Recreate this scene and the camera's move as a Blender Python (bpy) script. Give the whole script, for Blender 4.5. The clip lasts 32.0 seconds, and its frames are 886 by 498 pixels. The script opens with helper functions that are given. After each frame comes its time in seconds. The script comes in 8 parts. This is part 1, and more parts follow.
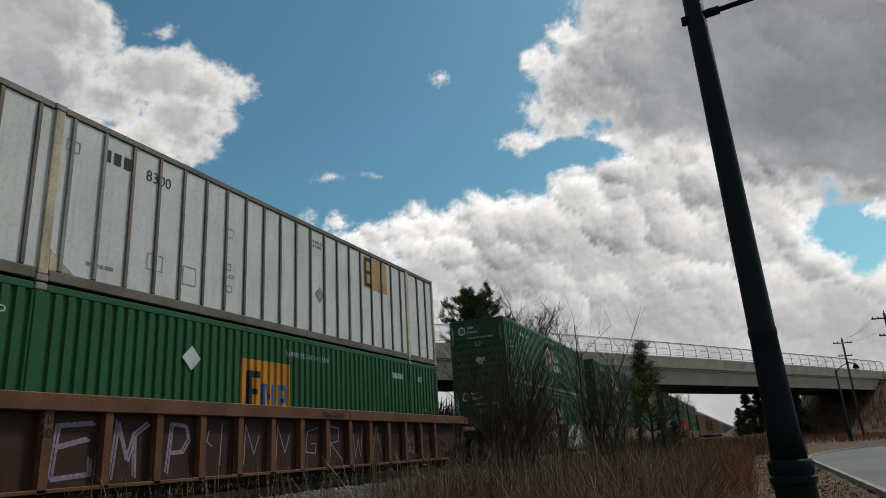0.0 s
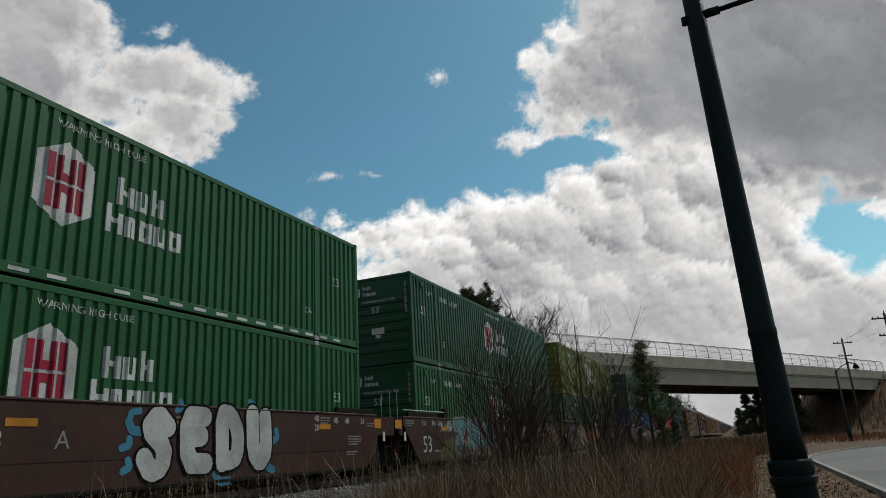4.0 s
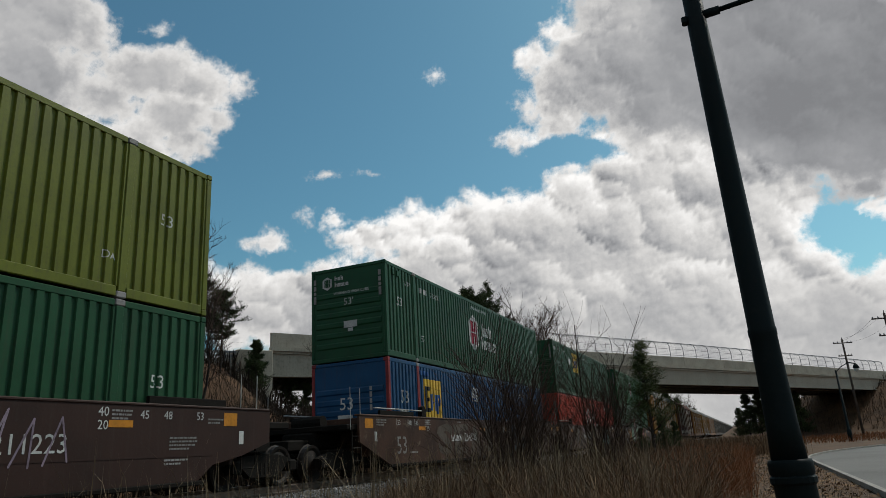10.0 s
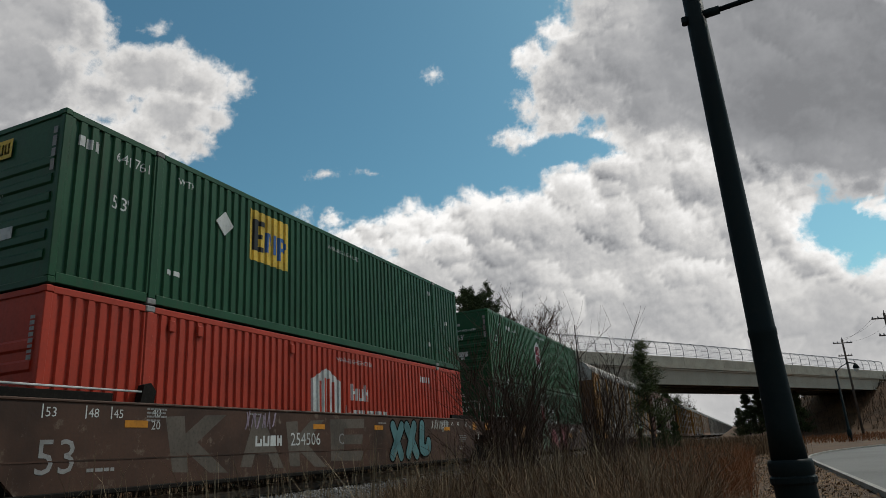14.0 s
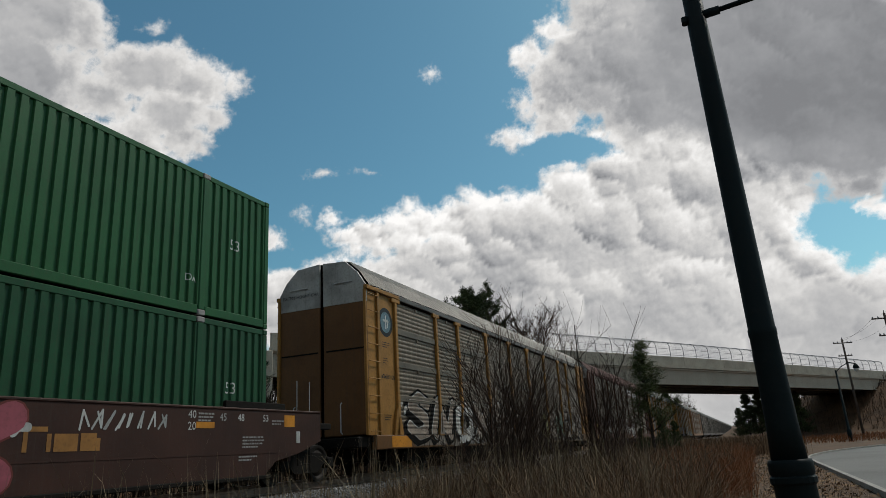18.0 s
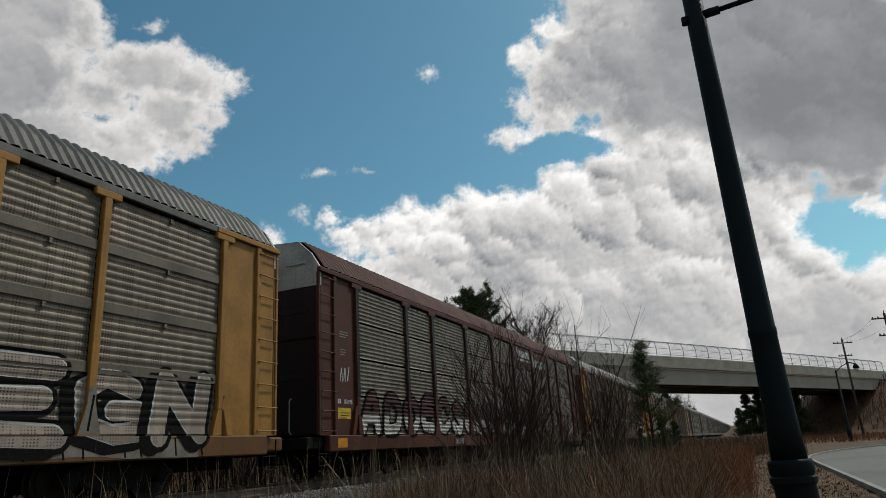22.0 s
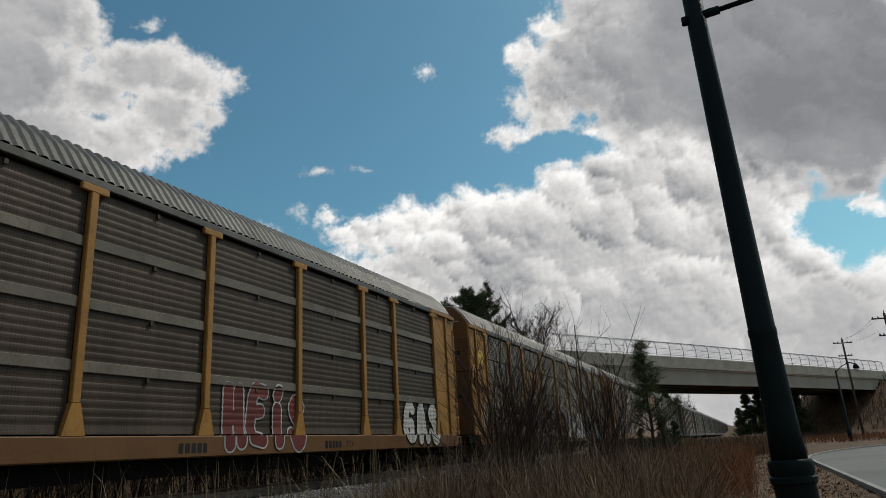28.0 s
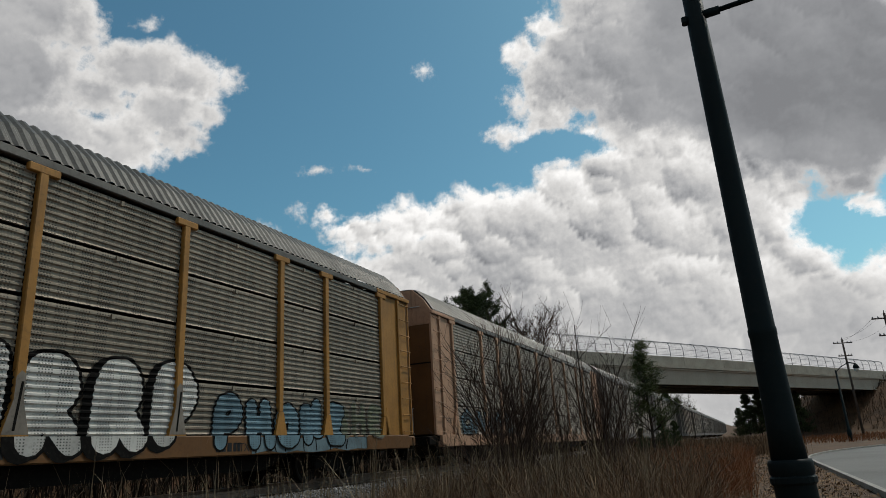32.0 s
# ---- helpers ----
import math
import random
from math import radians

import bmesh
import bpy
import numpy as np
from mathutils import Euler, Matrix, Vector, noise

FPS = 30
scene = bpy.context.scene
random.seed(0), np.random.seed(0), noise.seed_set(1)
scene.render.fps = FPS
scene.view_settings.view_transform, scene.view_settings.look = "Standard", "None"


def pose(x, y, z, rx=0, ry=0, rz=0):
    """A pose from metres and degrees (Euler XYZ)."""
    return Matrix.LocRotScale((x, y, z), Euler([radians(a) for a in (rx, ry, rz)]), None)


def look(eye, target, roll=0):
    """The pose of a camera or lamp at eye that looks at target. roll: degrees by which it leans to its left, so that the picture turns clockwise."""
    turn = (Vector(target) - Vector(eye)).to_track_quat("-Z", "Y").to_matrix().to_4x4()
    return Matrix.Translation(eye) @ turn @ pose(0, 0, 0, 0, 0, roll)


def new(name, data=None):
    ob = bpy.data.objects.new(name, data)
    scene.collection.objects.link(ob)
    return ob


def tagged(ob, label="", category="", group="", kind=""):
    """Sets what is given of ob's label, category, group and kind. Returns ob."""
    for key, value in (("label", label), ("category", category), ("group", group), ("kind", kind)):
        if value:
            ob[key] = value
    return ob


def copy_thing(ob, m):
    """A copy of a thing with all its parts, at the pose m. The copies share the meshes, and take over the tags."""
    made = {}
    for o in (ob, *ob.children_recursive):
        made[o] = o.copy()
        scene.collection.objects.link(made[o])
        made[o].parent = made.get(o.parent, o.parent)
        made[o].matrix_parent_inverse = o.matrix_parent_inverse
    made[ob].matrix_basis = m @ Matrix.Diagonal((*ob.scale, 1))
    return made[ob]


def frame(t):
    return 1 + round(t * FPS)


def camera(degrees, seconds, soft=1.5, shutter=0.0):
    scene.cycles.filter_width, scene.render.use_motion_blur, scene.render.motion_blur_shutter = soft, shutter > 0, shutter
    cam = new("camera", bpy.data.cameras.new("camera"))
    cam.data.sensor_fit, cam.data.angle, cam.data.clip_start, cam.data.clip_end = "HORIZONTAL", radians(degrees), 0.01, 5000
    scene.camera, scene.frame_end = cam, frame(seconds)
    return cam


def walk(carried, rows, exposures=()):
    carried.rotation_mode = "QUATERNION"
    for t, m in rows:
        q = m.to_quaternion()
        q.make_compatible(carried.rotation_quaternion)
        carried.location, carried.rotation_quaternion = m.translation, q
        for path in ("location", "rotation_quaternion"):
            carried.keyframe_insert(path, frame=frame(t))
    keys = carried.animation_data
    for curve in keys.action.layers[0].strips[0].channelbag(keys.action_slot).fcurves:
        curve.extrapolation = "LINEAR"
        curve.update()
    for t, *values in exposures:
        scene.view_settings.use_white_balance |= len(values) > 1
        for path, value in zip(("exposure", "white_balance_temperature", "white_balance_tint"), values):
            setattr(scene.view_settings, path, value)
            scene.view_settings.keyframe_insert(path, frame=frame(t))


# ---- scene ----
# camera, standing still beside the pavement
eye = (0.0, 0.0, 0.5)
YAW, PITCH, ROLL = radians(22.673), radians(16.713), -3.498
FWD = Vector((-math.sin(YAW) * math.cos(PITCH), math.cos(YAW) * math.cos(PITCH), math.sin(PITCH)))
cam = camera(66.57, 32.0, soft=0.6)
still = look(eye, Vector(eye) + FWD, ROLL)
walk(cam, [(0.0, still), (32.0, still)])

# light: broken cloud, the sun high beyond the upper right
SUN_AZ, SUN_EL = radians(34), radians(50)
world = bpy.data.worlds.new("sky")
scene.world = world
world.use_nodes = True
wn = world.node_tree.nodes
sky = wn.new("ShaderNodeTexSky")
sky.sky_type, sky.sun_disc = "NISHITA", False
sky.sun_elevation, sky.sun_rotation = SUN_EL, SUN_AZ
sky.air_density, sky.dust_density, sky.ozone_density = 1.0, 1.2, 1.6
wn["Background"].inputs["Strength"].default_value = 0.10
haze = wn.new("ShaderNodeMix")
haze.data_type, haze.blend_type = "RGBA", "MULTIPLY"
haze.inputs[0].default_value, haze.inputs[7].default_value = 1.0, (0.55, 0.92, 0.86, 1)
world.node_tree.links.new(sky.outputs[0], haze.inputs[6])
world.node_tree.links.new(haze.outputs[2], wn["Background"].inputs["Color"])
sun = new("sun", bpy.data.lights.new("sun", "SUN"))
sun.data.energy, sun.data.angle, sun.data.color = 2.4, radians(7), (1.0, 0.95, 0.87)
sun_dir = Vector((math.sin(SUN_AZ) * math.cos(SUN_EL), math.cos(SUN_AZ) * math.cos(SUN_EL), math.sin(SUN_EL)))
sun.matrix_world = look(sun_dir * 60, (0, 0, 0))
scene.view_settings.exposure = 0.0

XC = -10.43     # the track's centre line, which runs along y
GROUND = -0.75  # the verge, below the rail's top at z = 0


def travelled(t):
    """How far the train has come at t seconds, in metres."""
    u = (t - 16) / 16
    return 7.6531 * t + 4.1932 * u ** 2 - 0.0313 * u ** 3 - 0.0618 * u ** 4


# ---- mesh helpers ----
class Geo:
    """Gathers vertices and faces of one mesh."""

    def __init__(self):
        self.v, self.f = [], []

    def quad(self, a, b, c, d):
        n = len(self.v)
        self.v += [a, b, c, d]
        self.f.append((n, n + 1, n + 2, n + 3))

    def poly(self, pts):
        n = len(self.v)
        self.v += list(pts)
        self.f.append(tuple(range(n, n + len(pts))))

    def box(self, x0, y0, z0, x1, y1, z1, c=0.0):
        """A box; c: the width of its chamfered edges."""
        if x0 > x1: x0, x1 = x1, x0
        if y0 > y1: y0, y1 = y1, y0
        if z0 > z1: z0, z1 = z1, z0
        n = len(self.v)
        if c <= 0:
            self.v += [(x, y, z) for z in (z0, z1) for y in (y0, y1) for x in (x0, x1)]
            for q in ((0, 2, 3, 1), (4, 5, 7, 6), (0, 1, 5, 4), (2, 6, 7, 3), (0, 4, 6, 2), (1, 3, 7, 5)):
                self.f.append(tuple(n + i for i in q))
            return self
        c = min(c, (x1 - x0) / 2.1, (y1 - y0) / 2.1, (z1 - z0) / 2.1)
        ring = [(x0 + c, y0), (x1 - c, y0), (x1, y0 + c), (x1, y1 - c), (x1 - c, y1), (x0 + c, y1), (x0, y1 - c), (x0, y0 + c)]
        mx, my = (x0 + x1) / 2, (y0 + y1) / 2
        kx, ky = 1 - c / (x1 - x0) * 2, 1 - c / (y1 - y0) * 2
        for z, k in ((z0, 1), (z0 + c, 0), (z1 - c, 0), (z1, 1)):
            for x, y in ring:
                self.v.append((mx + (x - mx) * (kx if k else 1), my + (y - my) * (ky if k else 1), z))
        self.f.append(tuple(n + i for i in range(7, -1, -1)))
        self.f.append(tuple(n + 24 + i for i in range(8)))
        for r in range(3):
            for i in range(8):
                j = (i + 1) % 8
                self.f.append((n + r * 8 + i, n + r * 8 + j, n + r * 8 + 8 + j, n + r * 8 + 8 + i))
        return self

    def tube(self, pts, radii, sides=6, cap=True):
        """A tube along points with a radius at each."""
        pts = [Vector(p) for p in pts]
        if not hasattr(radii, "__len__"):
            radii = [radii] * len(pts)
        n = len(self.v)
        up = None
        for i, p in enumerate(pts):
            d = (pts[min(i + 1, len(pts) - 1)] - pts[max(i - 1, 0)]).normalized()
            if up is None or abs(up.dot(d)) > 0.95:
                up = Vector((0, 0, 1)) if abs(d.z) < 0.9 else Vector((1, 0, 0))
            a = d.cross(up).normalized()
            b = d.cross(a)
            for k in range(sides):
                w = 2 * math.pi * k / sides
                self.v.append(tuple(p + (a * math.cos(w) + b * math.sin(w)) * radii[i]))
        for i in range(len(pts) - 1):
            for k in range(sides):
                j = (k + 1) % sides
                self.f.append((n + i * sides + k, n + i * sides + j, n + (i + 1) * sides + j, n + (i + 1) * sides + k))
        if cap:
            self.f.append(tuple(n + k for k in range(sides)))
            m = n + (len(pts) - 1) * sides
            self.f.append(tuple(m + k for k in range(sides - 1, -1, -1)))
        return self

    def lathe(self, cx, cy, rows, sides=16):
        """A body turned round an upright axis, rows of (radius, z)."""
        n = len(self.v)
        for r, z in rows:
            for k in range(sides):
                w = 2 * math.pi * k / sides
                self.v.append((cx + r * math.cos(w), cy + r * math.sin(w), z))
        for i in range(len(rows) - 1):
            for k in range(sides):
                j = (k + 1) % sides
                self.f.append((n + i * sides + k, n + i * sides + j, n + (i + 1) * sides + j, n + (i + 1) * sides + k))
        self.f.append(tuple(n + k for k in range(sides - 1, -1, -1)))
        m = n + (len(rows) - 1) * sides
        self.f.append(tuple(m + k for k in range(sides)))
        return self

    def prism(self, outline, x0, x1):
        """An outline of (y, z) points, extruded from x0 to x1."""
        n, k = len(self.v), len(outline)
        self.v += [(x0, y, z) for y, z in outline] + [(x1, y, z) for y, z in outline]
        self.f.append(tuple(n + i for i in range(k)))
        self.f.append(tuple(n + k + i for i in range(k - 1, -1, -1)))
        for i in range(k):
            j = (i + 1) % k
            self.f.append((n + i, n + k + i, n + k + j, n + j))
        return self

    def mesh(self, name, material=None, smooth=False):
        me = bpy.data.meshes.new(name)
        me.from_pydata([tuple(p) for p in self.v], [], self.f)
        if smooth:
            me.polygons.foreach_set("use_smooth", [True] * len(me.polygons))
        if material:
            me.materials.append(material)
        me.update()
        return me


def closed(me):
    """Turns all faces of a mesh outwards."""
    bm = bmesh.new()
    bm.from_mesh(me)
    bmesh.ops.recalc_face_normals(bm, faces=bm.faces)
    bm.to_mesh(me)
    bm.free()
    return me


def part(name, geo, material, parent, label="", smooth=False):
    """One mesh object under a thing or under a part."""
    me = geo if isinstance(geo, bpy.types.Mesh) else closed(geo.mesh(name, material, smooth))
    ob = new(name, me)
    if parent is not None:
        ob.parent = parent
    if label:
        ob["label"] = label
    return ob


def thing(name, label, category, m=None, group="", kind=""):
    """An empty at a thing's base, which parents its parts."""
    ob = new(name)
    ob.empty_display_size = 0.3
    if m is not None:
        ob.matrix_world = m
    return tagged(ob, label, category, group, kind)


def single(name, geo, material, label, category, group="", kind="", smooth=False, m=None):
    """A thing of one mesh."""
    me = geo if isinstance(geo, bpy.types.Mesh) else closed(geo.mesh(name, material, smooth))
    ob = new(name, me)
    if m is not None:
        ob.matrix_world = m
    return tagged(ob, label, category, group, kind)


# ---- materials ----
def shader(name):
    m = bpy.data.materials.new(name)
    m.use_nodes = True
    return m, m.node_tree, m.node_tree.nodes["Principled BSDF"]


def node(nt, kind, **settings):
    n = nt.nodes.new(kind)
    for key, value in settings.items():
        if key == "operation": n.operation = value
        elif key == "blend": n.data_type, n.blend_type = "RGBA", value
    return n


def mix(nt, fac, a, b, blend="MIX"):
    n = node(nt, "ShaderNodeMix", blend=blend)
    for socket, value in ((n.inputs[0], fac), (n.inputs[6], a), (n.inputs[7], b)):
        if isinstance(value, bpy.types.NodeSocket):
            nt.links.new(value, socket)
        else:
            socket.default_value = (*value, 1) if hasattr(value, "__len__") and len(value) == 3 else value
    return n.outputs[2]


def arith(nt, op, a, b=0.0, c=None):
    n = node(nt, "ShaderNodeMath", operation=op)
    for socket, value in zip(n.inputs, (a, b, c)):
        if value is None: continue
        if isinstance(value, bpy.types.NodeSocket):
            nt.links.new(value, socket)
        else:
            socket.default_value = value
    return n.outputs[0]


def ramp(nt, value, lo, hi):
    n = nt.nodes.new("ShaderNodeMapRange")
    n.interpolation_type = "SMOOTHSTEP"
    nt.links.new(value, n.inputs[0])
    n.inputs[1].default_value, n.inputs[2].default_value = lo, hi
    return n.outputs[0]


def coords(nt, stretch=(1, 1, 1)):
    """Object coordinates, moved by a random step for each object."""
    tc, info = nt.nodes.new("ShaderNodeTexCoord"), nt.nodes.new("ShaderNodeObjectInfo")
    shift = arith(nt, "MULTIPLY", info.outputs["Random"], 37.0)
    mp = nt.nodes.new("ShaderNodeMapping")
    nt.links.new(tc.outputs["Object"], mp.inputs[0])
    mp.inputs["Scale"].default_value = stretch
    both = nt.nodes.new("ShaderNodeCombineXYZ")
    for i in range(3): nt.links.new(shift, both.inputs[i])
    nt.links.new(both.outputs[0], mp.inputs["Location"])
    return mp.outputs[0]


def speckle(nt, vec, scale, detail=5, rough=0.55):
    n = nt.nodes.new("ShaderNodeTexNoise")
    nt.links.new(vec, n.inputs["Vector"])
    n.inputs["Scale"].default_value, n.inputs["Detail"].default_value, n.inputs["Roughness"].default_value = scale, detail, rough
    return n.outputs["Fac"]


def surface(name, color, rough=0.6, metal=0.0, dark=0.55, scale=1.2, fine=18, bump=0.12, rust=0.0, rust_color=(0.13, 0.05, 0.022),
            grime=0.35, streak=0.0, holes=False, spec=0.2, random=0.0, fade=None):
    """A worn surface: broad stains, fine grain, upright streaks of grime, patches of rust, and punched holes where wanted."""
    m, nt, bsdf = shader(name)
    vec = coords(nt)
    broad, grain = speckle(nt, vec, scale, 6), speckle(nt, vec, fine, 4)
    base = mix(nt, ramp(nt, broad, 0.35, 0.75), color, tuple(c * dark for c in color))
    if fade:
        tz, sz = nt.nodes.new("ShaderNodeTexCoord"), nt.nodes.new("ShaderNodeSeparateXYZ")
        nt.links.new(tz.outputs["Object"], sz.inputs[0])
        base = mix(nt, ramp(nt, sz.outputs[2], fade[1], fade[2]), fade[0], base)
    base = mix(nt, arith(nt, "MULTIPLY", ramp(nt, grain, 0.45, 0.8), grime), base, (0.035, 0.03, 0.026))
    if streak:
        lines = speckle(nt, coords(nt, (9, 9, 0.35)), 1.0, 4, 0.7)
        base = mix(nt, arith(nt, "MULTIPLY", ramp(nt, lines, 0.5, 0.78), streak), base, (0.05, 0.036, 0.026))
    if rust:
        spots = speckle(nt, vec, 2.6, 9, 0.72)
        base = mix(nt, ramp(nt, spots, 0.72 - 0.3 * rust, 0.8 - 0.22 * rust), base, rust_color)
    if random:
        info = nt.nodes.new("ShaderNodeObjectInfo")
        base = mix(nt, arith(nt, "MULTIPLY", info.outputs["Random"], random), base, (0.06, 0.05, 0.04))
    if holes:
        tc = nt.nodes.new("ShaderNodeTexCoord")
        sep = nt.nodes.new("ShaderNodeSeparateXYZ")
        nt.links.new(tc.outputs["Object"], sep.inputs[0])
        du = arith(nt, "SUBTRACT", arith(nt, "FRACT", arith(nt, "MULTIPLY", sep.outputs[1], 1 / 0.05)), 0.5)
        dv = arith(nt, "SUBTRACT", arith(nt, "FRACT", arith(nt, "MULTIPLY", sep.outputs[2], 1 / 0.042)), 0.5)
        r2 = arith(nt, "ADD", arith(nt, "MULTIPLY", du, du), arith(nt, "MULTIPLY", dv, dv))
        dot = ramp(nt, r2, 0.11, 0.04)
        bunch = ramp(nt, arith(nt, "FRACT", arith(nt, "MULTIPLY", sep.outputs[1], 1 / 0.35)), 0.74, 0.70)
        worn = ramp(nt, speckle(nt, vec, 3.0, 3), 0.3, 0.6)
        dot = arith(nt, "MULTIPLY", dot, arith(nt, "MULTIPLY", bunch, worn))
        base = mix(nt, arith(nt, "MULTIPLY", dot, 0.85), base, (0.014, 0.013, 0.012))
    nt.links.new(base, bsdf.inputs["Base Color"])
    rr = nt.nodes.new("ShaderNodeMapRange")
    nt.links.new(grain, rr.inputs[0])
    rr.inputs[3].default_value, rr.inputs[4].default_value = max(rough - 0.15, 0.05), min(rough + 0.2, 1)
    nt.links.new(rr.outputs[0], bsdf.inputs["Roughness"])
    bsdf.inputs["Metallic"].default_value = metal
    bsdf.inputs["Specular IOR Level"].default_value = spec
    if bump:
        b = nt.nodes.new("ShaderNodeBump")
        b.inputs["Strength"].default_value, b.inputs["Distance"].default_value = bump, 0.02
        nt.links.new(grain, b.inputs["Height"])
        nt.links.new(b.outputs[0], bsdf.inputs["Normal"])
    return m


def islands(name, colors, rough=0.85, through=0.0):
    """Blades, leaves and twigs: each island takes a colour of its own from the list."""
    m, nt, bsdf = shader(name)
    geo = nt.nodes.new("ShaderNodeNewGeometry")
    cr = nt.nodes.new("ShaderNodeValToRGB")
    cr.color_ramp.elements[0].color, cr.color_ramp.elements[1].color = (*colors[0], 1), (*colors[-1], 1)
    for i, c in enumerate(colors[1:-1], 1):
        cr.color_ramp.elements.new(i / (len(colors) - 1)).color = (*c, 1)
    nt.links.new(geo.outputs["Random Per Island"], cr.inputs[0])
    patch = speckle(nt, coords(nt), 0.35, 4)
    base = mix(nt, ramp(nt, patch, 0.35, 0.7), cr.outputs[0], tuple(c * 0.55 for c in colors[0]))
    nt.links.new(base, bsdf.inputs["Base Color"])
    bsdf.inputs["Roughness"].default_value = rough
    bsdf.inputs["Specular IOR Level"].default_value = 0.15
    return m


paint_green = surface("green_paint", (0.018, 0.088, 0.030), 0.42, dark=0.8, streak=0.25, grime=0.2, spec=0.16)
paint_dark_green = surface("dark_green_paint", (0.0145, 0.066, 0.028), 0.42, dark=0.75, streak=0.3, grime=0.25, spec=0.16)
paint_olive = surface("olive_paint", (0.112, 0.128, 0.010), 0.45, dark=0.75, streak=0.35, grime=0.25)
paint_blue = surface("blue_paint", (0.006, 0.056, 0.140), 0.42, dark=0.75, streak=0.25, grime=0.2)
paint_red = surface("orange_red_paint", (0.36, 0.036, 0.016), 0.5, dark=0.8, streak=0.25, grime=0.2)
paint_maroon_post = surface("dull_red_paint", (0.24, 0.03, 0.03), 0.5)
paint_white = surface("weathered_white_paint", (0.57, 0.56, 0.53), 0.4, dark=0.85, streak=0.22, grime=0.2)
paint_ivory = surface("stained_ivory_paint", (0.50, 0.42, 0.28), 0.5, streak=0.4, rust=0.25)
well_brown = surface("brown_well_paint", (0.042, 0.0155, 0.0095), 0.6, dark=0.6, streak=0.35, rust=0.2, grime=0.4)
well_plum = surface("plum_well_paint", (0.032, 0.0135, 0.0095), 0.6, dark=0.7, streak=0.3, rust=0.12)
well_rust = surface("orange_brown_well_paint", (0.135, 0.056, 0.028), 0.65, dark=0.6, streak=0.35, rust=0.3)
well_faded = surface("patched_brown_well_paint", (0.066, 0.032, 0.020), 0.65, dark=0.4, scale=0.9, streak=0.25, rust=0.5, rust_color=(0.13, 0.095, 0.070))
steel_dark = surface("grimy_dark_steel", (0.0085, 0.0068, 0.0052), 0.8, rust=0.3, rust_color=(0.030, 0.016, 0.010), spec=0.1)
steel_wheel = surface("worn_wheel_steel", (0.020, 0.015, 0.012), 0.55, metal=0.3, rust=0.3)
rail_top = surface("worn_rail_steel", (0.22, 0.17, 0.14), 0.35, metal=0.8, rust=0.4)
handrail = surface("pale_handrail_paint", (0.42, 0.42, 0.40), 0.5)
rack_yellow = surface("faded_yellow_paint", (0.31, 0.15, 0.033), 0.55, dark=0.7, streak=0.35, rust=0.22, grime=0.3, rust_color=(0.19, 0.07, 0.025))
rack_tan = surface("dull_tan_paint", (0.125, 0.057, 0.018), 0.55, dark=0.75, streak=0.35, rust=0.12, grime=0.3)
rack_maroon = surface("faded_maroon_paint", (0.076, 0.024, 0.012), 0.6, dark=0.65, streak=0.35, rust=0.25, grime=0.3)
rack_grey = surface("dull_grey_rack_paint", (0.17, 0.155, 0.14), 0.6, streak=0.35, rust=0.15)
rack_salmon = surface("bleached_salmon_paint", (0.40, 0.235, 0.145), 0.6, dark=0.75, streak=0.35, rust=0.2, grime=0.3, rust_color=(0.20, 0.08, 0.03))
# end doors of the maroon car, far darker than its sides
rack_brown = surface("dark_maroon_end", (0.014, 0.008, 0.007), 0.6, streak=0.3)
panel_grey = surface("punched_galvanized_steel", (0.20, 0.162, 0.120), 0.55, metal=0.25, dark=0.7, scale=0.8, streak=0.55, grime=0.35, rust=0.16, rust_color=(0.12, 0.072, 0.04), holes=True, random=0.35)
panel_brown = surface("sooty_punched_steel", (0.062, 0.042, 0.027), 0.6, metal=0.2, dark=0.6, scale=0.8, streak=0.45, grime=0.4, holes=True, random=0.3)
panel_pale = surface("pale_punched_steel", (0.27, 0.226, 0.172), 0.55, metal=0.2, dark=0.75, scale=0.8, streak=0.4, grime=0.3, holes=True, random=0.25)
panel_light = surface("bleached_punched_steel", (0.42, 0.365, 0.295), 0.6, metal=0.1, dark=0.75, scale=0.8, streak=0.35, grime=0.25, rust=0.1, rust_color=(0.20, 0.11, 0.06), holes=True, random=0.2)
panel_band = surface("plain_galvanized_band", (0.165, 0.138, 0.105), 0.5, metal=0.3, streak=0.35, random=0.3)
roof_grey = surface("galvanized_roof", (0.125, 0.115, 0.102), 0.5, metal=0.3, streak=0.3)
roof_rust = surface("rusted_roof", (0.085, 0.026, 0.018), 0.7, rust=0.4, rust_color=(0.14, 0.11, 0.10))
end_white = surface("chalky_white_end", (0.38, 0.37, 0.34), 0.6, streak=0.3, rust=0.2)
decal_white = surface("white_marking", (0.52, 0.52, 0.50), 0.5, grime=0.3, streak=0.15, bump=0)
decal_grey = surface("faded_marking", (0.26, 0.25, 0.24), 0.6, grime=0.4, bump=0)
decal_black = surface("black_marking", (0.012, 0.012, 0.013), 0.5, bump=0)
decal_yellow = surface("yellow_marking", (0.62, 0.40, 0.05), 0.5, bump=0)
decal_orange = surface("orange_marking", (0.55, 0.22, 0.02), 0.5, bump=0)
decal_tan = surface("faded_tan_marking", (0.47, 0.27, 0.11), 0.5, bump=0)
decal_blue = surface("blue_marking", (0.03, 0.10, 0.30), 0.5, bump=0)
decal_crimson = surface("crimson_marking", (0.30, 0.012, 0.035), 0.5, bump=0)
